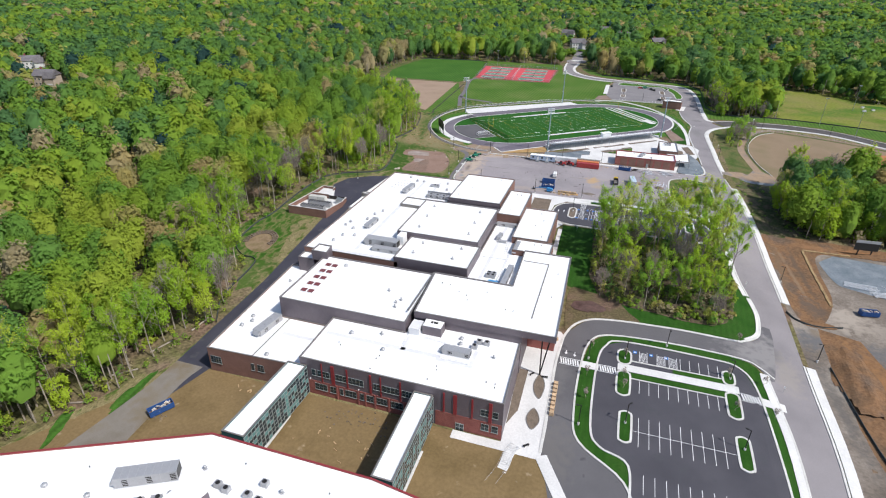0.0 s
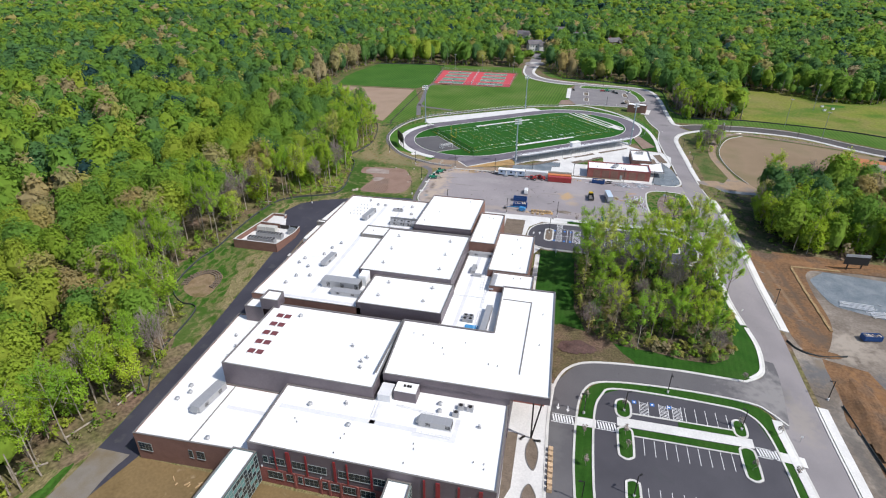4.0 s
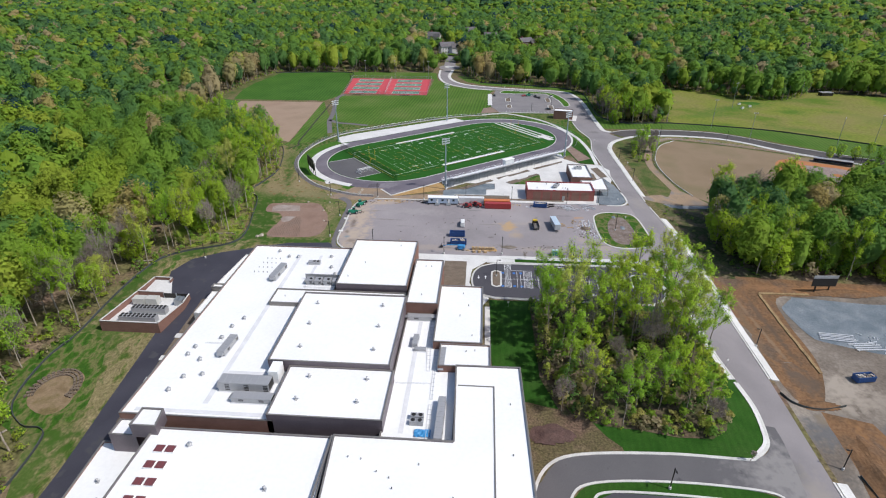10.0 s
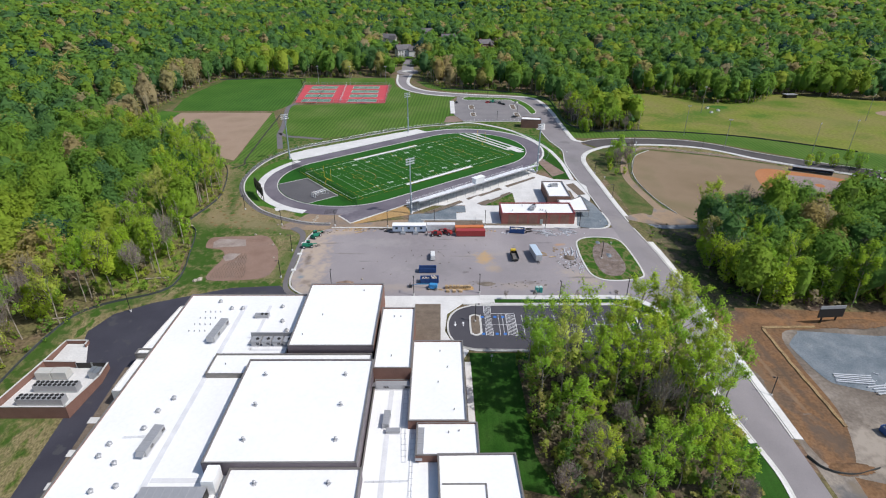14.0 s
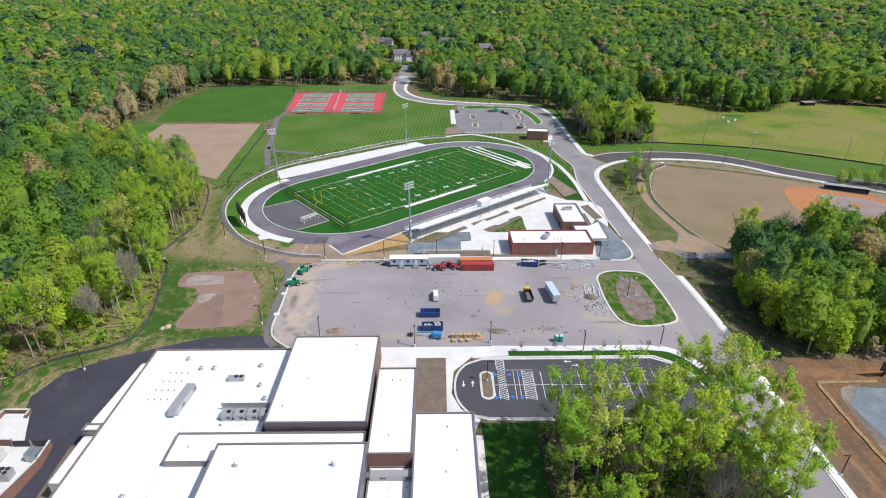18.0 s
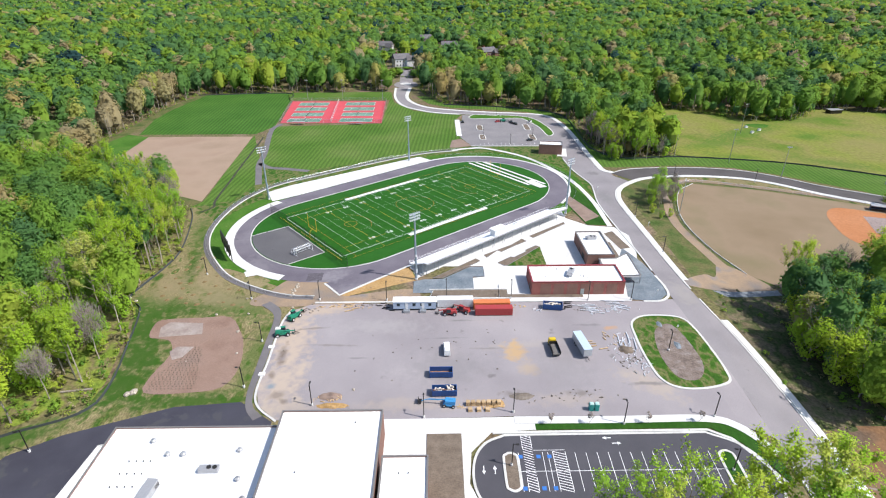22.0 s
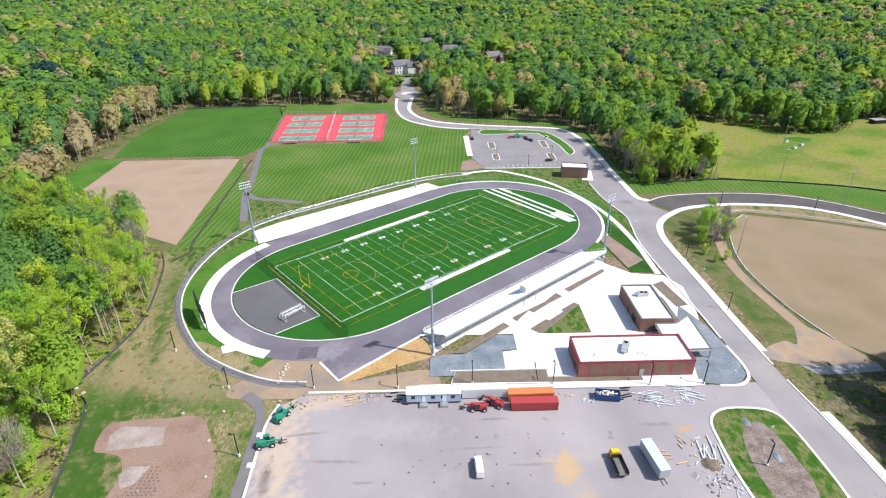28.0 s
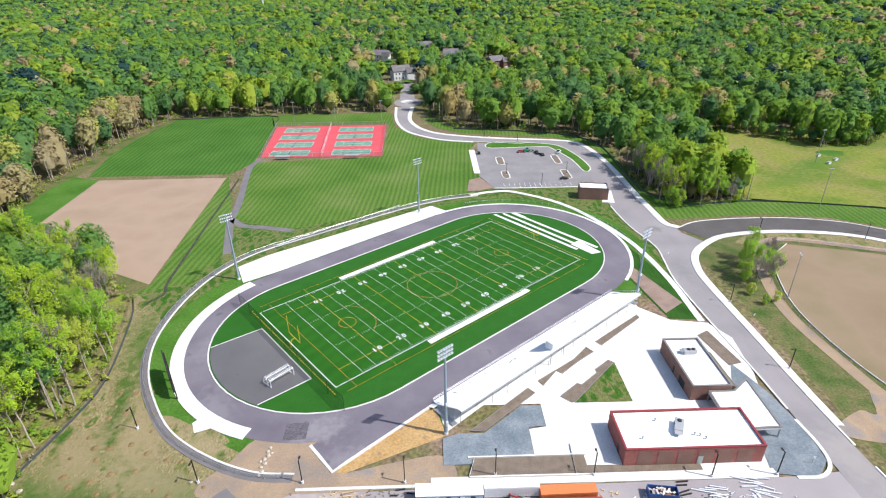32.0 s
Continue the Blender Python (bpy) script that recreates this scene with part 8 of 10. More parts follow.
# ---------------------------------------------------------------- concession buildings
def solid_building(name, poly, z0, z1, wallmat, capmat, label, category="building", lip=0.4):
    b = empty(name, None, label, category)
    part("roof", prism(bmesh.new(), poly, z1 - 0.4, z1), ROOFW, b)
    for i, (p, q) in enumerate(edges(poly)):
        d = Vector((q[0] - p[0], q[1] - p[1], 0)).normalized()
        n = Vector((d.y, -d.x, 0))
        part("wall", prism(bmesh.new(), [(p[0] + n.x * 0.004, p[1] + n.y * 0.004), (q[0] + n.x * 0.004, q[1] + n.y * 0.004), (q[0] - n.x * 0.3, q[1] - n.y * 0.3), (p[0] - n.x * 0.3, p[1] - n.y * 0.3)], z0, z1 + lip), wallmat, b)
        part("coping", prism(bmesh.new(), [(p[0] - d.x * 0.08 + n.x * 0.08, p[1] - d.y * 0.08 + n.y * 0.08), (q[0] + d.x * 0.08 + n.x * 0.08, q[1] + d.y * 0.08 + n.y * 0.08), (q[0] + d.x * 0.08 - n.x * 0.4, q[1] + d.y * 0.08 - n.y * 0.4), (p[0] - d.x * 0.08 - n.x * 0.4, p[1] - d.y * 0.08 - n.y * 0.4)],
                             z1 + lip, z1 + lip + 0.14 + 0.004 * i), capmat, b)
    return b


red = solid_building("concession_building", CONC, -0.6, 4.8, BRICK, REDTRIM, "long red-brick concession building with a white roof and red coping")
x0, y0 = CONC[0]
for k in range(6):
    part("wall_panel", boxed(x0 + 3 + k * 4.6, y0 - 0.05, 0.3, x0 + 6.6 + k * 4.6, y0 - 0.012, 4.4), BRICK2, red)
part("door", boxed(x0 - 0.05, y0 + 3.5, 0.2, x0 - 0.012, y0 + 4.7, 2.5), DARKMET, red)
part("door", boxed(x0 + 17, y0 - 0.09, 0.2, x0 + 18.2, y0 - 0.055, 2.5), FRAMEW, red)
roof_unit(x0 + 14.5, y0 + 6.2, 4.8, 4.0, 2.0, 1.5, 65, 1, True, UNITGREY, "grey rooftop air unit on the concession building")
for dx, dy in ((5, 3.4), (17.5, 4.2), (18.6, 3.8), (19.6, 2.9), (10, 9)):
    t = empty("roof_vent", pose(x0 + dx, y0 + dy, 4.8), "small grey vent on the concession roof", "roof vent", "roof vents")
    part("stack", cyl(bmesh.new(), 0.15, 0.15, 0, 0.7, 8), UNITGREY, t)
    part("cap", cyl(bmesh.new(), 0.3, 0.12, 0.7, 0.9, 8), UNITGREY, t)
tb = solid_building("toilet_building", TOIL, -0.6, 4.6, BRICK2, COPING, "brown-brick toilet building with a white roof", lip=0.35)
tx, ty = TOIL[0]
for k, (yy, w) in enumerate(((4, 3.4), (10.5, 1.4), (15, 1.0))):
    part("doorway", boxed(tx - 0.06, ty + yy, 0.2, tx - 0.012, ty + yy + w, 2.7), BLACKP, tb)
roof_unit(tx + 5, ty + 14, 4.6, 3.6, 1.8, 1.3, 0, 2, True, UNITGREY, "grey rooftop air unit on the toilet building")
can = solid_building("store_canopy", CANO, 2.9, 3.5, CONCRETE, COPING, "flat white canopy roof beside the toilets", "canopy", 0.1)
for cx_, cy_ in CANO:
    part("post", boxed(cx_ * 0.97 + 108 * 0.03 - 0.15, cy_ * 0.97 + 78 * 0.03 - 0.15, -0.5, cx_ * 0.97 + 108 * 0.03 + 0.15, cy_ * 0.97 + 78 * 0.03 + 0.15, 2.95), STEEL, can)
drape("toilet_bed", [(TOIL[1][0] + 0.5, TOIL[1][1] - 2), (TOIL[1][0] + 4.6, TOIL[1][1] - 2), (TOIL[1][0] + 4.2, TOIL[2][1] - 1), (TOIL[1][0] + 0.5, TOIL[2][1] + 1.5)], MULCH, 0.28, "brown mulched bed beside the toilet building", "planting bed", cut=100)
lb = solid_building("field_house", [(100, 222), (113.6, 219.6), (115, 227.5), (101.4, 230)], -0.5, 5.6, BRICK2, COPING, "small brown-brick field house with a white roof")
drape("field_house_walk", [(110, 217), (116, 216), (119, 232), (115.4, 232)], CONCRETE, 0.22, "white concrete apron of the field house", "pavement", cut=100)

# ---------------------------------------------------------------- vehicles and plant
def at_ground(x, y, turn=0, dz=0.18):
    return pose(x, y, gz(x, y) + dz, 0, 0, turn)


def wheel(parent, x, y, r, w=0.3, axis_y=True):
    m = pose(x, y - w / 2, r, -90, 0, 0)
    tyre = part("wheel", cyl(bmesh.new(), r, r, 0, w, 14, m), BLACKP, parent)
    part("rim", cyl(bmesh.new(), r * 0.55, r * 0.55, -0.01, w + 0.01, 10, m), ALU, tyre)


def tapered(z0, z1, x0, x1, y0, x2, x3, y1):
    """A body lofted from a lower to an upper rectangle, edges eased."""
    bm = bmesh.new()
    lo = [bm.verts.new(p) for p in ((x0, -y0, z0), (x1, -y0, z0), (x1, y0, z0), (x0, y0, z0))]
    hi = [bm.verts.new(p) for p in ((x2, -y1, z1), (x3, -y1, z1), (x3, y1, z1), (x2, y1, z1))]
    for i in range(4):
        bm.faces.new((lo[i], lo[(i + 1) % 4], hi[(i + 1) % 4], hi[i]))
    bm.faces.new(hi)
    bm.faces.new(lo[::-1])
    bmesh.ops.bevel(bm, geom=bm.edges[:], offset=0.08, segments=2, affect="EDGES")
    return bm


def car(x, y, turn, mat, label, group="parked cars", van=False, pickup=False):
    c = empty("van" if van else "pickup_truck" if pickup else "car", at_ground(x, y, turn), label, "van" if van else "pickup" if pickup else "car", group)
    L, H = (2.9, 2.1) if van else (2.7, 0.95) if pickup else (2.25, 0.9)
    part("body", tapered(0.35, 1.0 if not van else 1.25, -L, L, 0.95, -L + 0.05, L - 0.15, 0.92), mat, c)
    if van:
        part("cabin", tapered(1.2, 2.2, -L + 0.05, L - 0.9, 0.92, -L + 0.15, L - 1.6, 0.82), mat, c)
        part("windscreen", tapered(1.3, 2.05, L - 1.7, L - 0.88, 0.78, L - 2.2, L - 1.55, 0.7), GLASS, c)
    elif pickup:
        part("cabin", tapered(0.95, 1.75, -0.5, 1.3, 0.9, -0.3, 0.8, 0.75), GLASS, c)
        part("roof", boxed(-0.35, -0.72, 1.75, 0.78, 0.72, 1.82), mat, c)
        part("bed", boxed(-2.5, -0.75, 1.0, -0.65, 0.75, 1.03), BLACKP, c)
    else:
        part("glasshouse", tapered(0.9, 1.45, -1.5, 1.2, 0.85, -1.1, 0.5, 0.68), GLASS, c)
        part("roof", boxed(-1.1, -0.66, 1.45, 0.5, 0.66, 1.51), mat, c)
    for xx in (-L * 0.62, L * 0.62):
        for yy in (-0.86, 0.86):
            wheel(c, xx, yy, 0.35, 0.24)
    for yy in (-0.65, 0.65):
        part("headlight", boxed(L - 0.12, yy - 0.18, 0.7, L - 0.02, yy + 0.18, 0.85), ALU, c)
    return c


car(40.2, 31.5, 92, WHITEP, "white delivery van parked in the yard", "vehicles in the yard", van=True)
for x, y, r, m, l, p in ((106, 297, 60, WHITEP, "white pickup parked at the lot's edge", True), (92.5, 296, 100, DARKMET, "dark pickup in the north car park", True), (95, 292, 100, DARKMET, "dark car in the north car park", False), (99, 250, 10, DARKMET, "dark car in the north car park", False),
                         (83, 299, 30, REDP, "dark red car in the north car park", False), (57, 298, 92, DARKMET, "black car beside the north kerb", False), (97, -158, 88, DARKMET, "black car in the near car park", False)):
    car(x, y, r, m, l, "parked cars", pickup=p)


def container(x, y, turn, L, mat, label, name="shipping_container", W=2.44, H=2.6, dz=0.2):
    c = empty(name, at_ground(x, y, turn, dz), label, name.replace("_", " "), "containers in the yard")
    part("body", boxed(-L / 2, -W / 2, 0.12, L / 2, W / 2, H), mat, c)
    n = int(L / 0.6)
    for s in (-1, 1):
        bm = bmesh.new()
        for k in range(n):
            xx = -L / 2 + 0.3 + k * (L - 0.6) / (n - 1)
            box(bm, xx - 0.14, s * W / 2 - (0.0 if s > 0 else 0.05), 0.3, xx + 0.14, s * W / 2 + (0.05 if s > 0 else 0.0), H - 0.2)
        part("corrugation", bm, mat, c)
    part("roof", boxed(-L / 2 - 0.02, -W / 2 - 0.02, H, L / 2 + 0.02, W / 2 + 0.02, H + 0.06), mat, c)
    part("floor_frame", boxed(-L / 2, -W / 2, 0, L / 2, W / 2, 0.12), DARKMET, c)
    return c


container(56, 50.2, 0, 12.2, REDP, "dark red steel shipping container")
container(55.6, 53.6, 1, 12.2, ORANGEP, "faded orange steel shipping container")


def office_trailer(x, y, turn, L):
    t = empty("office_trailer", at_ground(x, y, turn), "long pale blue site office trailer with a white roof", "office trailer")
    part("body", boxed(-L / 2, -1.5, 0.7, L / 2, 1.5, 3.3), plain("pale_blue_siding", (0.42, 0.50, 0.62), 0.6), t)
    part("roof", boxed(-L / 2 - 0.15, -1.65, 3.3, L / 2 + 0.15, 1.65, 3.5), ROOFW, t)
    part("chassis", boxed(-L / 2, -1.2, 0.3, L / 2, 1.2, 0.7), DARKMET, t)
    for k in range(5):
        w = part("window", boxed(-L / 2 + 1.2 + k * 2.6, -1.55, 1.8, -L / 2 + 2.2 + k * 2.6, -1.505, 2.8), GLASS, t)
    for k in (0.28, 0.66):
        part("door", boxed(-L / 2 + k * L, -1.56, 0.75, -L / 2 + k * L + 0.95, -1.51, 2.85), WHITEP, t)
        part("steps", boxed(-L / 2 + k * L - 0.6, -3.0, 0, -L / 2 + k * L + 1.5, -1.6, 0.7), STEEL, t)


office_trailer(30, 53.8, 0, 14.2)
container(43.5, 55.2, 0, 12, WHITEP, "white storage trailer beside the site office", "storage_trailer", 2.5, 3.0)


def rolloff(x, y, turn, L, mat, label, fill=None):
    c = empty("dumpster", at_ground(x, y, turn), label, "dumpster", "roll-off dumpsters")
    W, H = 2.4, 2.0
    part("floor", boxed(-L / 2, -W / 2, 0.15, L / 2, W / 2, 0.3), mat, c)
    for s in (-1, 1):
        part("side", boxed(-L / 2, s * W / 2 - 0.06, 0.3, L / 2, s * W / 2 + 0.06, H), mat, c)
        bm = bmesh.new()
        for k in range(8):
            xx = -L / 2 + 0.25 + k * (L - 0.5) / 7
            box(bm, xx - 0.07, s * (W / 2 + 0.12) - 0.06, 0.2, xx + 0.07, s * (W / 2 + 0.12) + 0.06, H - 0.05)
        part("rib", bm, mat, c)
    part("headboard", boxed(-L / 2 - 0.06, -W / 2, 0.3, -L / 2 + 0.06, W / 2, H), mat, c)
    part("gate", boxed(L / 2 - 0.06, -W / 2, 0.3, L / 2 + 0.06, W / 2, H), mat, c)
    for xx in (-L / 2 + 0.5, L / 2 - 0.5):
        for yy in (-0.7, 0.7):
            part("roller", cyl(bmesh.new(), 0.13, 0.13, 0, 0.2, 8, pose(xx, yy, 0.13, 90, 0, 0)), BLACKP, c)
    part("rust_floor", boxed(-L / 2 + 0.1, -W / 2 + 0.1, 0.3, L / 2 - 0.1, W / 2 - 0.1, 0.5), surface("rusty_inside", [(0.22, 0.10, 0.06), (0.30, 0.17, 0.11)], 1, 5, 0.9), c)
    if fill:
        bm = bmesh.new()
        rg = np.random.default_rng(int(abs(x * 7 + y)))
        for k in range(26):
            m = pose(rg.uniform(-L / 2 + 0.6, L / 2 - 0.6), rg.uniform(-0.8, 0.8), rg.uniform(0.9, H + 0.1), rg.uniform(-30, 30), rg.uniform(-30, 30), rg.uniform(0, 180))
            box(bm, -rg.uniform(0.2, 0.7), -0.2, -0.08, rg.uniform(0.2, 0.7), 0.2, 0.1, m)
        tagged(part("debris", bm, fill, c), kind="stuff")
    return c


DEBRIS = surface("mixed_debris", [(0.45, 0.36, 0.27), (0.62, 0.58, 0.52), (0.35, 0.25, 0.18)], 0.9, 4, 0.9)
rolloff(38.4, 21.0, 0, 6.4, BLUEP, "blue open roll-off dumpster, half empty")
rolloff(39.2, 13.8, 1, 6.6, BLUEP, "blue open roll-off dumpster, half empty", DEBRIS)
rolloff(76, 53.0, -8, 6.2, BLUEP, "blue roll-off dumpster with a raised lid", DEBRIS)
rolloff(-43.2, -169, 62, 6.6, BLUEP, "blue roll-off dumpster full of rubble and timber", DEBRIS)
rolloff(167, -48.6, 10, 6.0, BLUEP, "blue roll-off dumpster full of rubble", DEBRIS)
# dump truck and box trailer
dt = empty("dump_truck", at_ground(72.2, 31.4, 93), "black dump truck with a yellow cab", "truck", "vehicles in the yard")
part("cab", tapered(0.7, 2.5, 1.6, 3.4, 1.1, 1.7, 3.0, 1.0), YELLOWP, dt)
part("windscreen", tapered(1.6, 2.35, 2.9, 3.3, 0.9, 2.8, 3.05, 0.85), GLASS, dt)
part("chassis", boxed(-3.4, -0.5, 0.6, 3.2, 0.5, 0.9), DARKMET, dt)
for s in (-1, 1):
    part("bed_side", boxed(-3.6, s * 1.15 - 0.06, 0.95, 1.4, s * 1.15 + 0.06, 2.0), DARKMET, dt)
part("bed_floor", boxed(-3.6, -1.1, 0.95, 1.4, 1.1, 1.2), surface("dusty_bed", [(0.12, 0.11, 0.10), (0.17, 0.16, 0.15)], 1), dt)
part("bed_front", boxed(1.28, -1.1, 0.95, 1.4, 1.1, 2.2), DARKMET, dt)
for xx in (-2.6, -1.5, 2.4):
    for yy in (-1.0, 1.0):
        wheel(dt, xx, yy, 0.5, 0.35)
bt = empty("box_trailer", at_ground(80.6, 31.6, 98), "long pale grey box trailer with a light roof", "trailer", "vehicles in the yard")
part("body", boxed(-4.6, -1.25, 0.9, 4.6, 1.25, 3.3), plain("grey_trailer_side", (0.50, 0.52, 0.55), 0.4, 0.3), bt)
part("roof", boxed(-4.65, -1.28, 3.3, 4.65, 1.28, 3.36), plain("blue_grey_roof", (0.50, 0.60, 0.70), 0.4), bt)
part("drawbar", boxed(-6.0, -0.08, 0.5, -4.6, 0.08, 0.65), DARKMET, bt)
part("door", boxed(4.6, -1.1, 1.0, 4.66, 1.1, 3.2), ALU, bt)
for xx in (2.0, 3.2):
    for yy in (-1.05, 1.05):
        wheel(bt, xx, yy, 0.42, 0.3)


def telehandler(x, y, turn, mat, label):
    t = empty("telehandler", at_ground(x, y, turn), label, "telehandler", "lifting machines")
    part("chassis", tapered(0.6, 1.2, -2.4, 2.2, 0.9, -2.3, 2.1, 0.85), mat, t)
    part("engine_cover", tapered(1.2, 1.8, -2.2, 0.2, 0.85, -2.1, 0.0, 0.75), mat, t)
    cab = part("cab", boxed(-0.4, 0.25, 1.1, 1.0, 1.05, 2.55), GLASS, t)
    part("cab_roof", boxed(-0.45, 0.2, 2.55, 1.05, 1.1, 2.65), mat, cab)
    part("boom", rod(bmesh.new(), (-2.1, -0.35, 2.0), (3.6, -0.35, 1.3), 0.2, 6), mat, t)
    part("fork_carriage", boxed(3.6, -0.9, 0.4, 3.75, 0.4, 1.4), DARKMET, t)
    for yy in (-0.7, 0.2):
        part("fork", boxed(3.75, yy - 0.07, 0.4, 5.0, yy + 0.07, 0.48), DARKMET, t)
    for xx in (-1.6, 1.5):
        for yy in (-1.0, 1.0):
            wheel(t, xx, yy, 0.62, 0.42)


telehandler(41.5, 50.0, 178, REDP, "red telehandler parked beside the containers")
telehandler(46, 51.5, 150, REDP, "red telehandler parked beside the containers")
telehandler(-10.6, 39.8, 15, GREENP, "green telehandler at the edge of the yard")
telehandler(-9.0, 48.6, 60, GREENP, "green telehandler at the edge of the yard")
telehandler(87, 299.5, 10, GREENP, "green tractor in the north car park")
bl = empty("boom_lift", at_ground(40.4, 9.6, 172), "sky-blue boom lift with a folded arm", "boom lift", "lifting machines")
part("chassis", tapered(0.4, 0.9, -1.6, 1.6, 1.1, -1.5, 1.5, 1.0), SKYBLUE, bl)
part("turntable", tapered(0.9, 1.9, -1.7, 1.2, 0.9, -1.6, 1.1, 0.85), SKYBLUE, bl)
part("boom", rod(bmesh.new(), (-1.2, 0, 1.9), (5.6, 0, 1.4), 0.18, 6), SKYBLUE, bl)
part("jib", rod(bmesh.new(), (5.6, 0, 1.4), (7.4, 0, 0.7), 0.12, 6), SKYBLUE, bl)
part("basket", boxed(7.4, -0.9, 0.3, 8.3, 0.9, 0.4), DARKMET, bl)
part("basket_rail", boxed(8.25, -0.9, 0.4, 8.3, 0.9, 1.4), DARKMET, bl)
for xx in (-1.2, 1.2):
    for yy in (-1.1, 1.1):
        wheel(bl, xx, yy, 0.45, 0.35)

# loose materials in the yard
def pallet_stack(x, y, turn, n, mat, label, group, w=1.2, h=0.9, gap=1.35):
    for k in range(n):
        t = empty("pallet_stack", at_ground(x + k * gap * math.cos(radians(turn)), y + k * gap * math.sin(radians(turn)), turn + rng.uniform(-6, 6)), label, "pallet", group)
        part("pallet", boxed(-w / 2, -w / 2, 0, w / 2, w / 2, 0.14), WOOD, t)
        for j in range(3):
            part("course", boxed(-w / 2 + 0.04 * j, -w / 2 + 0.05, 0.145 + j * h / 3, w / 2 - 0.03 * j, w / 2 - 0.04, 0.14 + (j + 1) * h / 3 - 0.01), mat, t)


STONE = surface("tan_stone", [(0.52, 0.36, 0.22), (0.62, 0.46, 0.31)], 1.2, 5, 0.9, rand=0.2)
pallet_stack(45.4, 9.6, 0, 7, WOOD, "pallet stacked with sawn timber", "pallets in the yard", 1.2, 1.1)
pallet_stack(45.8, 7.6, 0, 3, WOOD, "pallet stacked with sawn timber", "pallets in the yard", 1.2, 0.6, 2.3)
pallet_stack(63.1, -123.4, 272, 8, STONE, "pallet of tan wall stone on the plaza", "pallets of stone", 1.3, 1.0, 1.75)
pallet_stack(56.5, -102.5, 10, 4, STONE, "pallet of tan wall stone on the plaza", "pallets of stone", 1.1, 0.8, 1.3)


def heap(name, x, y, rx, ry, h, mat, label, category="soil heap", seed=1, dz=0.1):
    bm = bmesh.new()
    bmesh.ops.create_grid(bm, x_segments=16, y_segments=14, size=1.0)
    for v in bm.verts:
        r = min(1.0, math.hypot(v.co.x, v.co.y))
        n = noise.noise(Vector((v.co.x * 2 + seed, v.co.y * 2, seed)))
        px, py = v.co.x * rx * (1 + 0.15 * n), v.co.y * ry * (1 + 0.15 * n)
        v.co = Vector((px, py, h * max(0, math.cos(r * math.pi / 2)) * (0.75 + 0.5 * n) - 0.1))
    bmesh.ops.delete(bm, geom=[f for f in bm.faces if f.calc_center_median().z < -0.05], context="FACES")
    o = part(name, bm, mat)
    o.matrix_basis = pose(x, y, gz(x, y) + dz)
    return tagged(o, label, category)


heap("stone_mound", 94.0, 31.2, 2.5, 2.0, 1.2, MULCH, "dark brown pile of stone in the yard", "rubble heap", 3, 0.2)
heap("sand_heap", 52.4, 10.0, 3.2, 1.6, 0.9, OCHRE, "pale tan pile of sand beside the timber", "sand heap", 4, 0.2)
heap("stone_heap", 108.3, 43.4, 1.0, 1.7, 0.5, BLUESTONE, "small blue-grey stone heap in the island", "stone heap", 21, 0.3)
heap("stone_heap", 110.0, 33.0, 1.2, 2.2, 0.5, BLUESTONE, "small blue-grey stone heap in the island", "stone heap", 22, 0.3)
heap("soil_mound", 60, 12.4, 3.6, 1.4, 0.8, GREYDIRT, "grey-brown pile of soil in the yard", "soil heap", 5, 0.2)
heap("sand_heap", 9.5, 9.8, 4.6, 1.1, 0.9, OCHRE, "long tan heap of sand and boards behind the school", "sand heap", 12, 0.2)
heap("soil_mound", 8.5, 13.2, 3.4, 1.6, 1.0, PINKSOIL, "brown pile of soil and boards behind the school", "soil heap", 6, 0.2)
heap("soil_mound", 153, -84, 7, 20, 2.6, RUST, "long rust-brown spoil heap on the building site", "soil heap", 7)
heap("soil_mound", 186, -1, 14, 3, 1.6, RUST, "rust-brown spoil heap on the building site", "soil heap", 8)
heap("soil_mound", 147, -60, 8, 2.4, 1.2, RUST, "rust-brown spoil heap behind a silt fence", "soil heap", 9)
heap("mulch_mound", 68.5, -79.6, 6.8, 4.0, 0.9, surface("purple_mulch", [(0.085, 0.056, 0.05), (0.125, 0.078, 0.068)], 0.5, 4, 0.95), "dark bark mulch heap on the slope", "mulch heap", 10, 0.2)
for (x, y, n, L, mat, label) in ((95.5, 35, 7, 7.0, ALU, "bundle of long pale steel pieces lying on the yard"), (88, 53, 9, 7.5, ALU, "scattered pale steel framing on the asphalt"), (98, 55, 9, 8.0, ALU, "scattered pale steel framing on the asphalt"), (86, 34, 4, 3.4, WOOD, "sawn timber frames lying on the yard"),
                             (170, -27.6, 5, 11, ALU, "long white steel beams laid on the gravel"), (177, -32, 4, 9, ALU, "long white steel beams laid on the gravel"), (193, -26, 4, 7, WOOD, "loose timber on the building site"), (10, 55.3, 5, 4.5, WOOD, "row of timber boards along the kerb"),
                             (20, 55.0, 6, 3.2, DARKMET, "scattered scrap boards along the kerb"), (80, 54.6, 6, 4, DARKMET, "dark scrap metal lying on the asphalt")):
    t = empty("material_bundle", at_ground(x, y, rng.uniform(-15, 15), 0.2), label, "building material", "loose building material")
    for k in range(n):
        m = pose(rng.uniform(-2.5, 2.5), -2.4 + 4.8 * k / n, 0.02 * k, 0, 0, rng.uniform(-14, 14) + (80 if L == 7.0 else 0))
        if L >= 9:
            m = pose(rng.uniform(-0.8, 0.8), -2.2 + 4.4 * k / n, 0, 0, 0, rng.uniform(-2, 2) - 6)
            part("beam", boxed(-L / 2, -0.2, 0.0, L / 2, 0.2, 0.35, m=m), mat, t)
            continue
        part("beam", boxed(-L * rng.uniform(0.2, 0.42), -0.14, 0.0, L * rng.uniform(0.2, 0.42), 0.14, 0.22, m=m), mat, t)
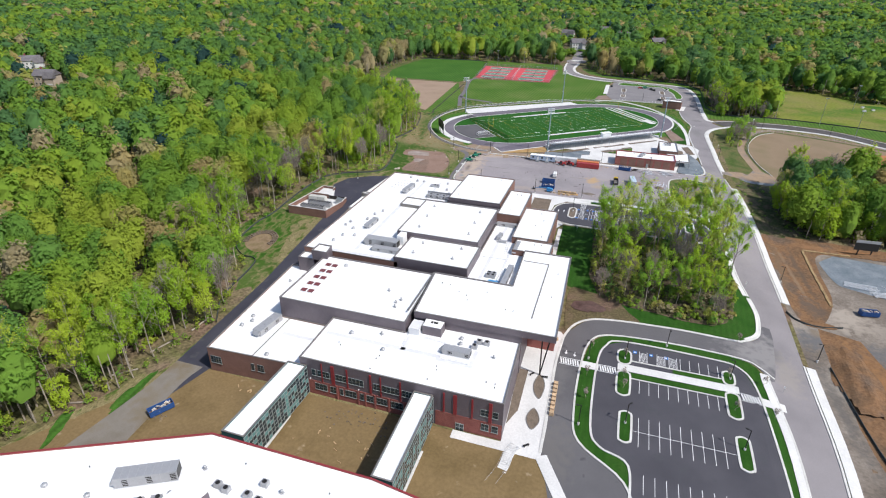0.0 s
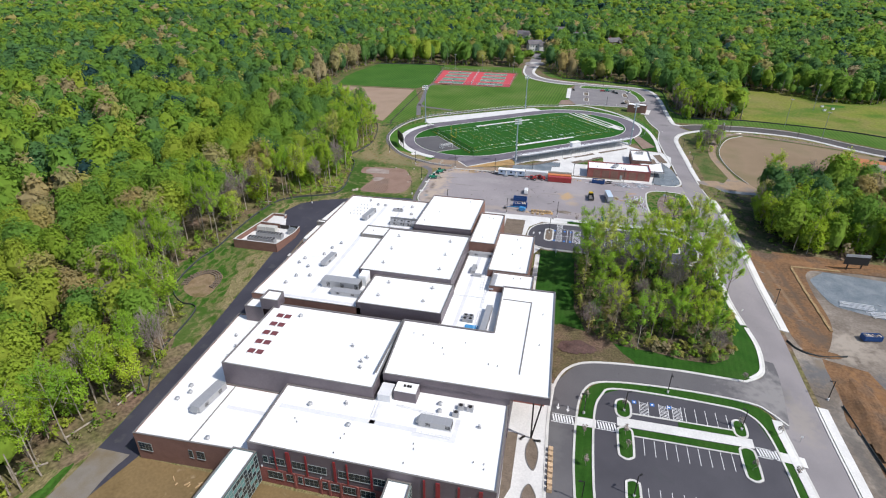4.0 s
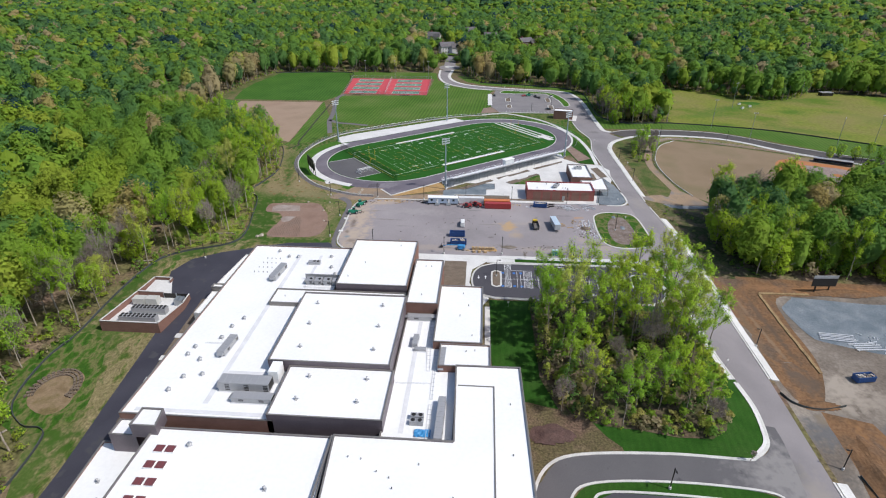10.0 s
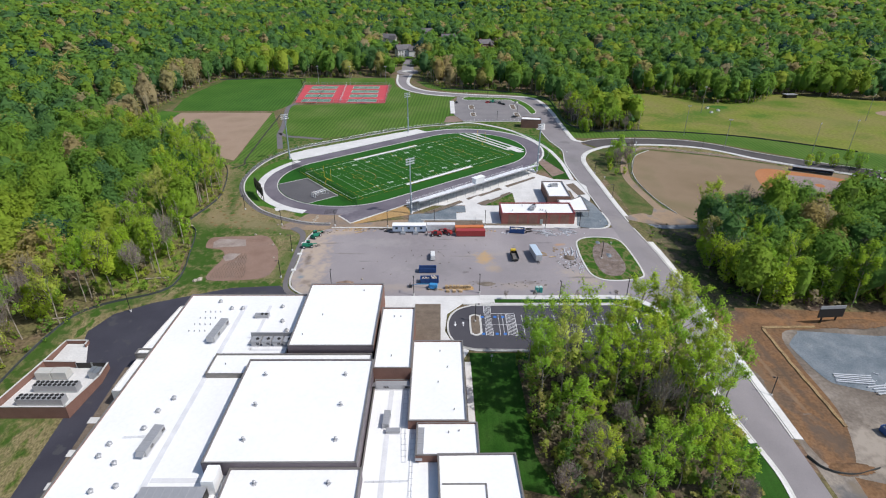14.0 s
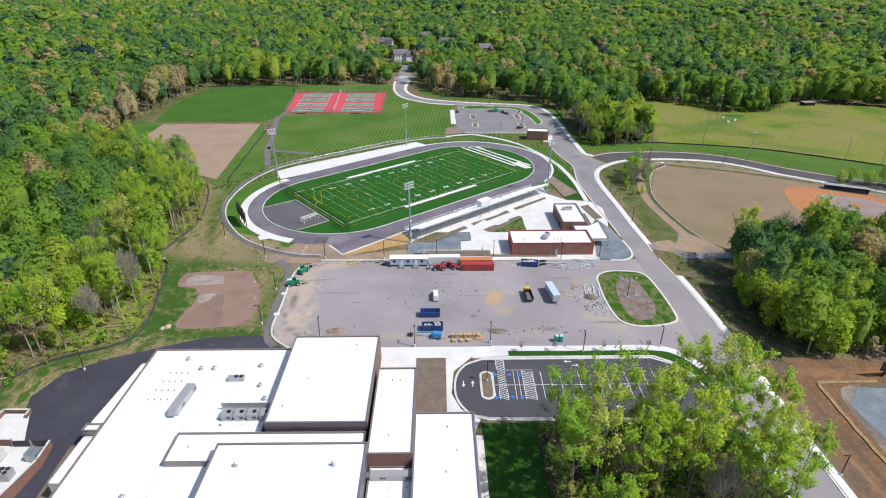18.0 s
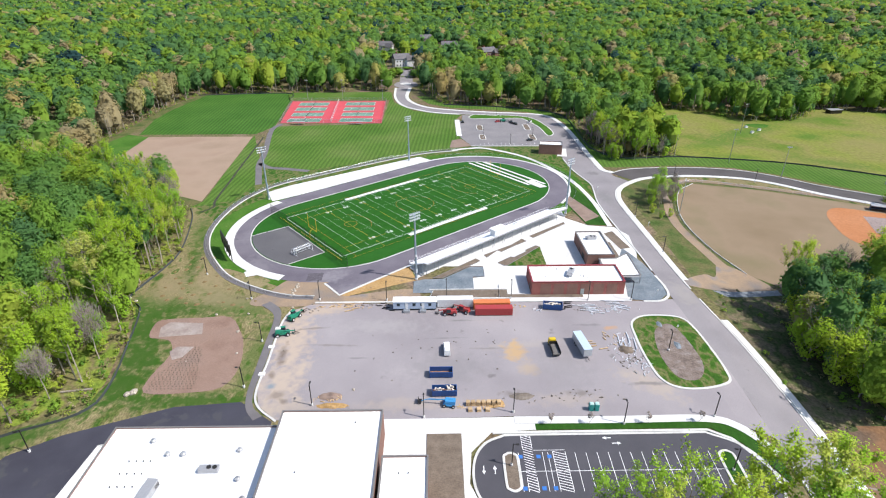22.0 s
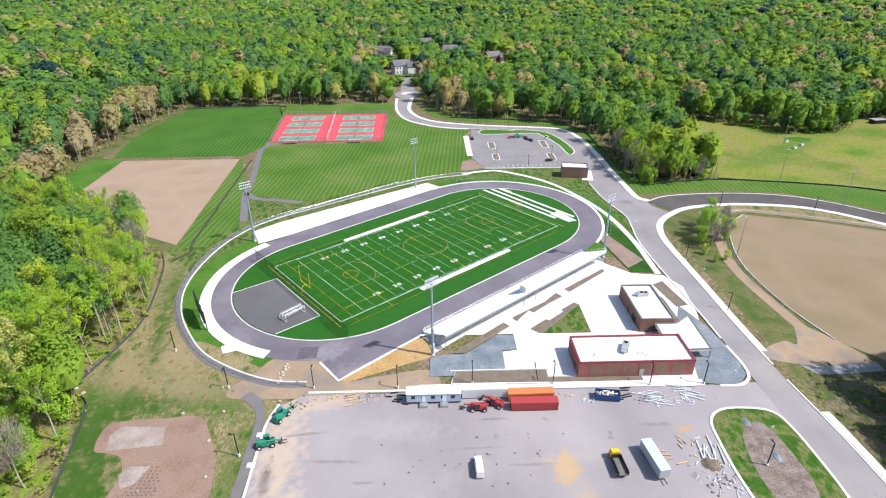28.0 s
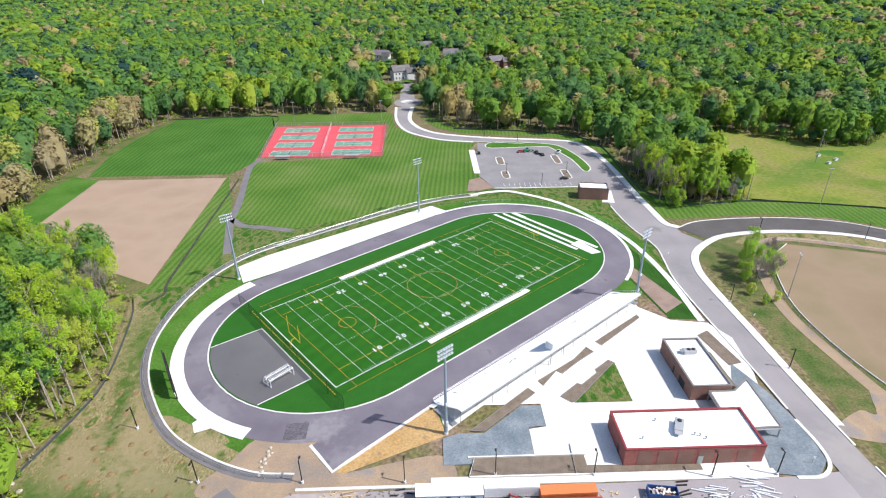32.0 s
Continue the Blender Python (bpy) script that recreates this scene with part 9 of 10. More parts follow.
for k in range(2):
    t = empty("portable_toilet", at_ground(77.4 + 1.4 * k, 7.4, 0), "teal portable toilet with a pale roof", "portable toilet", "portable toilets")
    part("cabin", boxed(-0.55, -0.55, 0, 0.55, 0.55, 2.05), plain("teal_plastic", (0.02, 0.34, 0.30), 0.5), t)
    part("roof", tapered(2.05, 2.35, -0.6, 0.6, 0.6, -0.4, 0.4, 0.4), plain("pale_teal", (0.45, 0.66, 0.62), 0.5), t)
    part("door", boxed(-0.4, -0.59, 0.1, 0.4, -0.555, 1.95), plain("teal_door", (0.02, 0.28, 0.25), 0.5), t)
WCH = surface("broken_pale_rock", [(0.36, 0.31, 0.25), (0.46, 0.41, 0.34)], 0.8, 4, 0.9)
for x, y, s in ((-45.3, 15.5, 2.2), (-46.6, 14.7, 1.8), (-35.2, 51.0, 1.0), (-25.2, 41.7, 1.1), (-22.3, 31.2, 0.8), (-24.8, 51.4, 0.9), (-28, 60.4, 0.9), (-65.5, 59.5, 1.2), (-68.6, 61.5, 1.2), (-36, 27.8, 0.5), (-11, 54.6, 0.8), (-12.5, 69.7, 0.9), (-12.9, 68.6, 1.1), (-12.4, 67.4, 1.2), (-13.1, 66.3, 1.0), (-12.7, 65.1, 1.2), (-13.3, 64.0, 0.9), (-12.8, 62.9, 1.1), (-13.2, 61.7, 0.8), (-11.8, 68, 0.7), (-13.9, 65.6, 0.7), (14.4, 15.6, 0.9), (52, -53, 0.5)):
    bm = bmesh.new()
    bmesh.ops.create_icosphere(bm, subdivisions=2, radius=s * 0.45)
    for v in bm.verts:
        v.co = Vector((v.co.x * 1.2, v.co.y, v.co.z * 0.75)) * (1 + 0.35 * noise.noise(v.co * 1.7 + Vector((x, y, 0))))
    o = part("rubble_block", bm, WCH)
    o.matrix_basis = at_ground(x, y, rng.uniform(0, 180), 0.25)
    tagged(o, "pale rock lying on bare soil", "rock", "pale rocks")

# ---------------------------------------------------------------- lamp posts
def lamp_kind(h):
    t = empty("lamp_post")
    part("base", cyl(bmesh.new(), 0.32, 0.32, -0.4, 0.75, 12), CONCRETE, t)
    part("pole", boxed(-0.1, -0.1, 0.75, 0.1, 0.1, h), DARKMET, t)
    part("arm", boxed(-0.05, 0.1, h - 0.2, 0.05, 0.7, h - 0.1), DARKMET, t)
    hd = part("head", boxed(-0.22, 0.6, h - 0.24, 0.22, 1.35, h - 0.08), DARKMET, t)
    part("lens", boxed(-0.17, 0.68, h - 0.262, 0.17, 1.28, h - 0.243), SLITS, hd)
    return t


LK = lamp_kind(7.2)
for x, y, r in ((33.8, 5.4, 0), (57, 6.8, 0), (84.6, 2.6, 0), (108.6, 4.6, 0), (4.2, 10, 0), (-15.8, 17.0, 90), (-16.3, 36.9, 90), (-2.8, 59.4, 0), (20.2, 58.6, 0), (40.6, 59.8, 0), (62.8, 59, 0), (95.5, -94.2, 180), (82.6, -104.6, -60), (83.6, -132.6, -40), (113.6, -104.4, 60),
                (114, -132.4, 60), (71.4, -108, 90), (71.2, -137, 90), (139.9, -36.2, 90), (143.0, -82.4, 90), (-26.4, 60.4, 180), (-47.8, 77.4, 160), (128.6, 94, 90), (54.6, -9.4, -90), (106.4, 30.4, 0), (106, -11.4, 90), (89, 57.6, 0), (103.8, 57.6, 0), (128.4, 128, 90), (166, 179, 10), (206, 171, -30),
                (84, 319, 180), (64, 333, 180), (85, 240, 0), (69, 258, 90), (102, 258, 90), (-61, -3.8, 120)):
    tagged(copy_thing(LK, at_ground(x, y, r, 0.1)), "dark bronze lamp post with one flat head", "lamp post", "lamp posts")
for o in (LK, *LK.children_recursive):
    bpy.data.objects.remove(o)

# saplings
sap_tr, sap_cr = trunk_mesh("trunk", np.random.default_rng(5), 3.6, 0.06, 1.6, 0.9), crown_mesh("crown", lobed_cloud(np.random.default_rng(6), 150, 0.2, 0.85, 1.6, 3.9, 7), TWIG)
for x, y in ((66, 2.6), (76, 2.6), (90.5, 2.6), (104, 2.8), (72, -103), (71.6, -116), (72, -126), (82.6, -104), (82.6, -118.6), (113.6, -118), (123.2, -104), (124, -117), (113.2, -103.6), (118, -85), (82.4, -113.4)):
    t = empty("sapling", at_ground(x, y, rng.uniform(0, 360), 0.2), "thin young street tree in brown bud", "sapling", "saplings")
    o = new("trunk", sap_tr)
    o.parent = t
    o = new("crown", sap_cr)
    o.parent = t

# ---------------------------------------------------------------- parking marks
def mark(name, x0, y0, x1, y1, w, mat=PAINTW, dz=0.25, parent=None):
    p, q = Vector((x0, y0)), Vector((x1, y1))
    d = (q - p).normalized()
    n = Vector((-d.y, d.x)) * w / 2
    v = [(p.x + n.x, p.y + n.y), (p.x - n.x, p.y - n.y), (q.x - n.x, q.y - n.y), (q.x + n.x, q.y + n.y)]
    return mesh_object(name, [(x, y, gz(x, y) + dz) for x, y in v], [(0, 1, 2, 3)], mat, parent)


near, mid, loop = (bpy.data.objects[n] for n in ("near_lot", "mid_lot", "dropoff_road"))
for k in range(9):
    mark("bay_line", 87.2 + 2.75 * k, -113.8, 87.2 + 2.75 * k, -119.4, 0.14, parent=near)
for k in range(9):
    mark("bay_line", 87.2 + 2.75 * k, -129.4, 87.2 + 2.75 * k, -140.2, 0.14, parent=near)
mark("bay_line", 85.3, -134.8, 112.3, -134.8, 0.14, dz=0.255, parent=near)
for k in range(12):
    mark("bay_line", 88.6 + 2.75 * k, -149, 88.6 + 2.75 * k, -155, 0.14, parent=near)
for k in range(5):
    mark("bay_line", 99.4 + 2.75 * k, -99.6, 99.4 + 2.75 * k, -105, 0.14, parent=near)
for x in (87.0, 92.4, 96.0):
    for k in range(9):
        mark("hatch", x + 0.1, -100.2 - k * 0.55, x + 2.3, -100.5 - k * 0.55, 0.16, parent=near)
    for dx in (0, 2.4):
        mark("bay_line", x + dx, -99.6, x + dx, -105, 0.14, dz=0.257, parent=near)
ACC = plain("blue_paint", (0.03, 0.16, 0.50), 0.6)
for x in (85.6, 90.6, 95.2):
    mark("accessible_mark", x - 0.6, -100.4, x + 0.6, -100.4, 1.2, ACC, parent=near)
    mark("accessible_symbol", x - 0.25, -100.4, x + 0.25, -100.4, 0.55, PAINTW, 0.26, parent=near)
for (xa, xb, own) in ((62.6, 69.2, loop), (74.9, 80.2, near), (115.8, 121.4, near)):
    n = int((xb - xa) / 0.75)
    for k in range(n):
        x = xa + 0.3 + k * 0.75
        mark("crossing_stripe", x, -110.2, x + 0.5, -112.6, 0.42, parent=own, dz=0.25 if own is near else 0.2)
    for y in (-109.9, -112.9):
        mark("crossing_edge", xa, y, xb, y, 0.22, parent=own, dz=0.255 if own is near else 0.205)
drape("crossing_walk", rect(69.4, -113, 74.8, -109.8), CONCRETE, 0.3, "white concrete crossing through the planted strip", "pavement")
drape("crossing_walk", [(121.6, -113), (128, -113), (128, -109.8), (121.6, -109.8)], CONCRETE, 0.3, "white concrete crossing through the planted strip", "pavement")


def arrow(x, y, turn, parent, dz):
    ca, sa = math.cos(radians(turn)), math.sin(radians(turn))
    pts = [(-0.12, -1.1), (0.12, -1.1), (0.12, 0.2), (0.5, 0.2), (0, 1.2), (-0.5, 0.2), (-0.12, 0.2)]
    v = [(x + px * ca - py * sa, y + px * sa + py * ca) for px, py in pts]
    mesh_object("lane_arrow", [(a, b, gz(a, b) + dz) for a, b in v], [tuple(range(7))], PAINTW, parent)


arrow(64.2, -107, 180, loop, 0.2)
arrow(67, -107.4, 180, loop, 0.2)
for x, y, r in ((48, -10.5, 180), (50.6, -10.5, 0), (79, -1.8, 90), (81, -3.4, -90), (89.6, -19, 90)):
    arrow(x, y, r, mid, 0.25)
for x0, x1, n, y0, y1 in ((57.8, 60.1, 22, -0.6, -16.2), (64.9, 67.9, 15, -5.6, -16.2)):
    for k in range(n):
        y = y0 + (y1 - y0) * k / n
        mark("hatch", x0, y, x1, y - 0.9, 0.17, parent=mid)
    for x in (x0, x1):
        mark("bay_line", x, y0, x, y1, 0.14, dz=0.257, parent=mid)
for x in (56.6, 62.4, 63.7):
    mark("bay_line", x, -5.8, x, -16.2, 0.13, parent=mid)
for k in range(13):
    mark("bay_line", 70.2 + 2.68 * k, -6, 70.2 + 2.68 * k, -16.2, 0.14, parent=mid)
mark("bay_line", 56.2, -11, 104.6, -11, 0.13, dz=0.255, parent=mid)
mark("bay_line", 60.2, -5.2, 67.9, -5.2, 0.13, dz=0.256, parent=mid)
for x in (57.0, 61.3, 63.9):
    for y in (-7.0, -15.4):
        mark("accessible_mark", x - 0.5, y, x + 0.5, y, 1.0, ACC, 0.26, parent=mid)
# north lot bay lines
nl = bpy.data.objects["north_lot"]
for k in range(14):
    mark("bay_line", 66 + 2.7 * k, 240, 66 + 2.7 * k, 245.5, 0.12, dz=0.23, parent=nl)
# hydrants and small signs
for x, y in ((124.6, -50), (127.6, -12), (113.6, 60.4), (58.5, -27.5), (112.6, 40), (131, 118), (119.5, 160), (127, 196), (66.5, 328), (128.6, -104)):
    t = empty("sign_post", at_ground(x, y, rng.uniform(-20, 20), 0.2), "small white sign on a thin steel post", "sign", "small signs")
    part("post", boxed(-0.04, -0.04, -0.2, 0.04, 0.04, 2.3), STEEL, t)
    part("plate", boxed(-0.3, -0.07, 1.6, 0.3, -0.042, 2.3), WHITEP, t)
for xa, ya, xb, yb in ((35, 64.8, 62, 64.8), (35, 59.3, 62, 59.1), (35, 59.6, 36, 64.6), (59.2, 59.4, 59.2, 68)):
    o = part("edging_beam", prism(bmesh.new(), [(xa - 0.25, ya - 0.2), (xb + 0.25, yb - 0.2), (xb + 0.25, yb + 0.2), (xa - 0.25, ya + 0.2)], gz(xa, ya) + 0.1, gz(xa, ya) + 0.65), CURB)
    tagged(o, "pale beam edging the soil bed", "edging beam", "edging beams")
# steps from the plaza
stt = empty("outdoor_stair", None, "white concrete garden stair down a soil bank", "stair")
way = smooth_line([(56.2, -149.8), (54.9, -153), (54.6, -156.3), (53.8, -160), (52.4, -163.8)], 6)
zt = gz(55, -150) + 0.55
for k in range(len(way) - 1):
    (xa, ya), (xb, yb) = way[k], way[k + 1]
    flight = k % 8 < 5
    for q in range(2 if flight else 1):
        f0, f1 = (q * 0.5 + 0.07, q * 0.5 + 0.5) if flight else (0.0, 1.0)
        a, b = Vector((xa + (xb - xa) * f0, ya + (yb - ya) * f0, 0)), Vector((xa + (xb - xa) * f1, ya + (yb - ya) * f1, 0))
        n = (b - a).normalized()
        sx, sy = -n.y * 1.35, n.x * 1.35
        top = zt - 0.025 * (2 * k + q)
        part("step" if flight else "landing", prism(bmesh.new(), [(a.x - sx, a.y - sy), (a.x + sx, a.y + sy), (b.x + sx, b.y + sy), (b.x - sx, b.y - sy)], top - 0.6, top), CONCRETE, stt)
for s in (-1.35, 1.35):
    for p, q in zip(way[:-1:4], way[4::4]):
        part("handrail", rod(bmesh.new(), (p[0] + s, p[1], gz(*p) + 1.3), (q[0] + s, q[1], gz(*q) + 1.2), 0.03, 5), STEEL, stt)
for x, y in ((55.4, -121), (59.4, -121.2), (58.8, -149)):
    t = empty("plaza_bench", at_ground(x, y, rng.uniform(0, 90), 0.2), "dark seat block on the plaza", "bench", "plaza benches")
    part("seat", boxed(-0.9, -0.3, 0.35, 0.9, 0.3, 0.45), DARKMET, t)
    for q in (-0.7, 0.7):
        part("leg", boxed(q - 0.05, -0.25, 0, q + 0.05, 0.25, 0.35), DARKMET, t)
# ---------------------------------------------------------------- silt fences
SF = ([(-55.8, -129), (-57.5, -126.4), (-62.9, -117.7), (-65.2, -108.9), (-65.5, -100.6), (-66.9, -90.2), (-70.1, -87.3), (-75.6, -86.7), (-83.9, -79), (-86.1, -62.4), (-83.4, -50), (-82.6, -27), (-79.5, -8), (-72, 0), (-56, 7.5), (-53, 17), (-57, 37), (-62, 55), (-69, 61), (-66.5, 78), (-65.5, 96), (-73, 127), (-79, 141)],
      [(-173, 398), (-97, 405), (-88, 378)], [(44, 357), (101, 343.5), (126, 329), (135.5, 306), (134, 250), (136, 228), (150, 212), (183, 214), (234, 203), (262, 190), (300, 166)], [(138, -57.5), (141, -61), (148, -62), (156, -60)], [(146.5, -84), (150, -118), (154, -140)])
for pts in SF:
    s = smooth_line(pts, 4)
    th = empty("silt_fence", pose(s[0][0], s[0][1], gz(*s[0])), "low dark grey fabric silt fence on stakes", "silt fence", "silt fences")
    inv = th.matrix_basis.inverted()
    d = dense(s, 4.0)
    v = []
    for i, (x, y) in enumerate(d):
        for w, h in ((0.0, -0.1), (0.0, 0.85 + 0.08 * math.sin(i * 1.7)), (0.14, 0.8), (0.14, -0.1)):
            v.append(tuple(inv @ Vector((x + w, y + w, gz(x, y) + h))))
    f = [(4 * i + k, 4 * i + 4 + k, 4 * i + 5 + k, 4 * i + 1 + k) for i in range(len(d) - 1) for k in range(3)]
    mesh_object("fabric", v, f, FENCE, th)
# small rubbish strewn over the yard
rg = np.random.default_rng(23)
for name, mat, label, spots in (("scattered_offcuts", WOOD, "strewn timber offcuts on the asphalt", ((4, 55, 7, 1, 26), (50, 9, 6, 1, 20), (9, 12, 3, 1, 14), (92, 37, 4, 4, 16), (66, 54.5, 3, 0.8, 8), (12, -163, 12, 7, 14), (-24, -154, 5, 1.5, 6))),
                                ("scattered_scrap", ALU, "strewn pale metal scrap on the asphalt", ((94, 52, 8, 2, 46), (94, 32, 3, 6, 40), (97, 24, 3, 3, 24), (72, 52.5, 3, 1, 14), (37, 55.4, 6, 0.8, 18), (182, -30, 10, 5, 26))),
                                ("scattered_rubble", GREYDIRT, "strewn dark rubble on the asphalt", ((-6, 53, 4, 1.4, 18), (14, 55.6, 10, 0.8, 34), (86, 52, 4, 1, 26), (94, 26, 4, 4, 40), (40, 34, 30, 12, 30), (74, 12, 12, 2, 30), (14, -155, 10, 3, 50), (-44, -171, 3, 2, 16)))):
    bm = bmesh.new()
    for cx, cy, rx, ry, n in spots:
        for k in range(n):
            x, y = cx + rg.normal() * rx * 0.6, cy + rg.normal() * ry * 0.6
            L, w, h = rg.uniform(0.3, 1.6) if mat is not GREYDIRT else rg.uniform(0.2, 0.6), rg.uniform(0.08, 0.3), rg.uniform(0.08, 0.3)
            box(bm, -L / 2, -w / 2, -0.1, L / 2, w / 2, h, m=pose(x, y, gz(x, y) + 0.16, 0, 0, rg.uniform(0, 180)))
    tagged(part(name, bm, mat), label, "debris", kind="stuff")
# planting spots on the slope
pv, pf = [], []
rg = np.random.default_rng(17)
SLOPE = [(-52, 54), (-62, 64), (-60, 92), (-52, 96), (-40, 78), (-24, 62), (-20, 54)]
for k in range(160):
    x, y = rg.uniform(-62, -18), rg.uniform(52, 96)
    if not inside(SLOPE, x, y) or any(math.hypot(x - q[0], y - q[1]) < 3.4 for q in pv[::13]):
        continue
    r, i = rg.uniform(0.55, 0.95), len(pv)
    pv.append((x, y, gz(x, y) + 0.34))
    pv += [(x + r * rg.uniform(0.8, 1.15) * math.cos(a), y + r * rg.uniform(0.8, 1.15) * math.sin(a), gz(x, y) + 0.06) for a in np.linspace(0, 2 * math.pi, 13)[:-1]]
    pf += [(i, i + 1 + j, i + 1 + (j + 1) % 12) for j in range(12)]
tagged(mesh_object("planting_mounds", pv, pf, DIRT), "small brown planting mounds dotted over the slope", "planting mounds", kind="stuff")
# site timber edging and scoreboard
for a, b in (((154.6, -3.5), (155.6, -46.6)), ((154.6, -3.2), (173, -2.9))):
    strip("timber_edge", [(p[0] + 0.12 * math.sin(p[1] * 0.9 + p[0]), p[1] + 0.1 * math.sin(p[0] * 0.8)) for p in dense([a, b], 2.0)], -0.5, 0.5, 0.0, 0.4, surface("tan_earth_berm", [(0.270, 0.185, 0.090), (0.340, 0.245, 0.130), (0.240, 0.165, 0.090)], 0.4, 2.5, 0.95, fine_amount=0.3), label="long tan earth kerb on the building site", category="earth kerb")
sb2 = empty("field_scoreboard", at_ground(178.4, -0.8, 4), "black ball-field scoreboard on two posts", "scoreboard")
for x in (-2.6, 2.6):
    part("post", boxed(x - 0.2, -0.2, -0.3, x + 0.2, 0.2, 5.6), DARKMET, sb2)
part("panel", boxed(-4.6, -0.5, 2.8, 4.6, -0.22, 6.2), DARKMET, sb2)
part("header", boxed(-4.6, -0.5, 6.25, 4.6, -0.2, 7.4), UNITGREY, sb2)
# ball field: fence, dugouts, stand, backstop
fence("outfield_fence", smooth_line([(150, 98), (147.8, 120), (150.8, 139), (159.4, 160), (172, 171.2), (200, 162), (222, 152), (244, 141)], 4), 1.5, 5, GREYNET, STEEL, "chain-link fence round the ball field", r=0.04)
for x, y, r, L in ((251, 131.5, -24, 19), (265, 106, 66, 13)):
    t = empty("dugout", at_ground(x, y, r, 0.1), "long dark dugout with a flat roof", "dugout", "dugouts")
    part("back_wall", boxed(-L / 2, 1.3, 0, L / 2, 1.5, 2.4), plain("dugout_blue", (0.06, 0.08, 0.12), 0.7), t)
    part("roof", boxed(-L / 2 - 0.3, -1.5, 2.4, L / 2 + 0.3, 1.7, 2.6), UNITGREY, t)
    for s in (-1, 1):
        part("end_wall", boxed(s * L / 2 - 0.1, -1.2, 0, s * L / 2 + 0.1, 1.29, 2.39), plain("dugout_blue", (0.06, 0.08, 0.12), 0.7), t)
    part("bench", boxed(-L / 2 + 0.5, 0.7, 0.4, L / 2 - 0.5, 1.15, 0.48), ALU, t)
fence("backstop", [(262, 132), (274, 128), (277, 116), (270, 108)], 5.5, 4, DARKNET, DARKMET, "tall dark backstop net", r=0.08)
bs = empty("small_stand", at_ground(262, 92, 30, 0.1), "small aluminium spectator stand by the ball field", "stand")
for k in range(5):
    part("bench", boxed(-4, k * 0.7, 0.4 + k * 0.3, 4, k * 0.7 + 0.3, 0.46 + k * 0.3), ALU, bs)
for x in (-3.5, 0, 3.5):
    part("frame", rod(bmesh.new(), (x, 0, 0), (x, 3.0, 1.6), 0.05, 5), STEEL, bs)
    part("leg", rod(bmesh.new(), (x, 3.0, 0), (x, 3.0, 1.6), 0.05, 5), STEEL, bs)
sh = empty("meadow_shed", at_ground(347, 322, 8, 0.1), "small dark shed with a pale roof at the meadow's edge", "shed")
part("wall", boxed(-5, -2.5, 0, 5, 2.5, 2.6), DARKMET, sh)
part("roof", boxed(-5.4, -2.9, 2.6, 5.4, 2.9, 2.85), UNITGREY, sh)
drape("creek_slab", [(137, 67.4), (161.8, 68.9), (161.8, 65.6), (141, 64.2)], surface("wet_gravel", [(0.16, 0.175, 0.19), (0.22, 0.235, 0.25)], 0.3, 3, 0.7), 0.17, "grey stone strip beside the ball field", "gravel")
drape("meadow_patch", [(268 + 8 * math.cos(t) * (1 + .2 * math.sin(3 * t)), 285 + 6 * math.sin(t)) for t in np.linspace(0, 6.28, 15)[:-1]], LAWN, 0.12, "greener patch in the meadow", "grass")
drape("meadow_mound", [(395 + 14 * math.cos(t), 262 + 10 * math.sin(t)) for t in np.linspace(0, 6.28, 15)[:-1]], TAN, 0.12, "tan dirt circle in the meadow", "bare soil")
for x, y in ((257, 280), (262, 272), (254, 266)):
    t = empty("equipment_box", at_ground(x, y, 20, 0.1), "small pale equipment box on the meadow", "box", "meadow boxes")
    part("body", boxed(-1.1, -0.7, 0, 1.1, 0.7, 1.2), WHITEP, t)
    part("lid", boxed(-1.15, -0.75, 1.2, 1.15, 0.75, 1.3), UNITGREY, t)
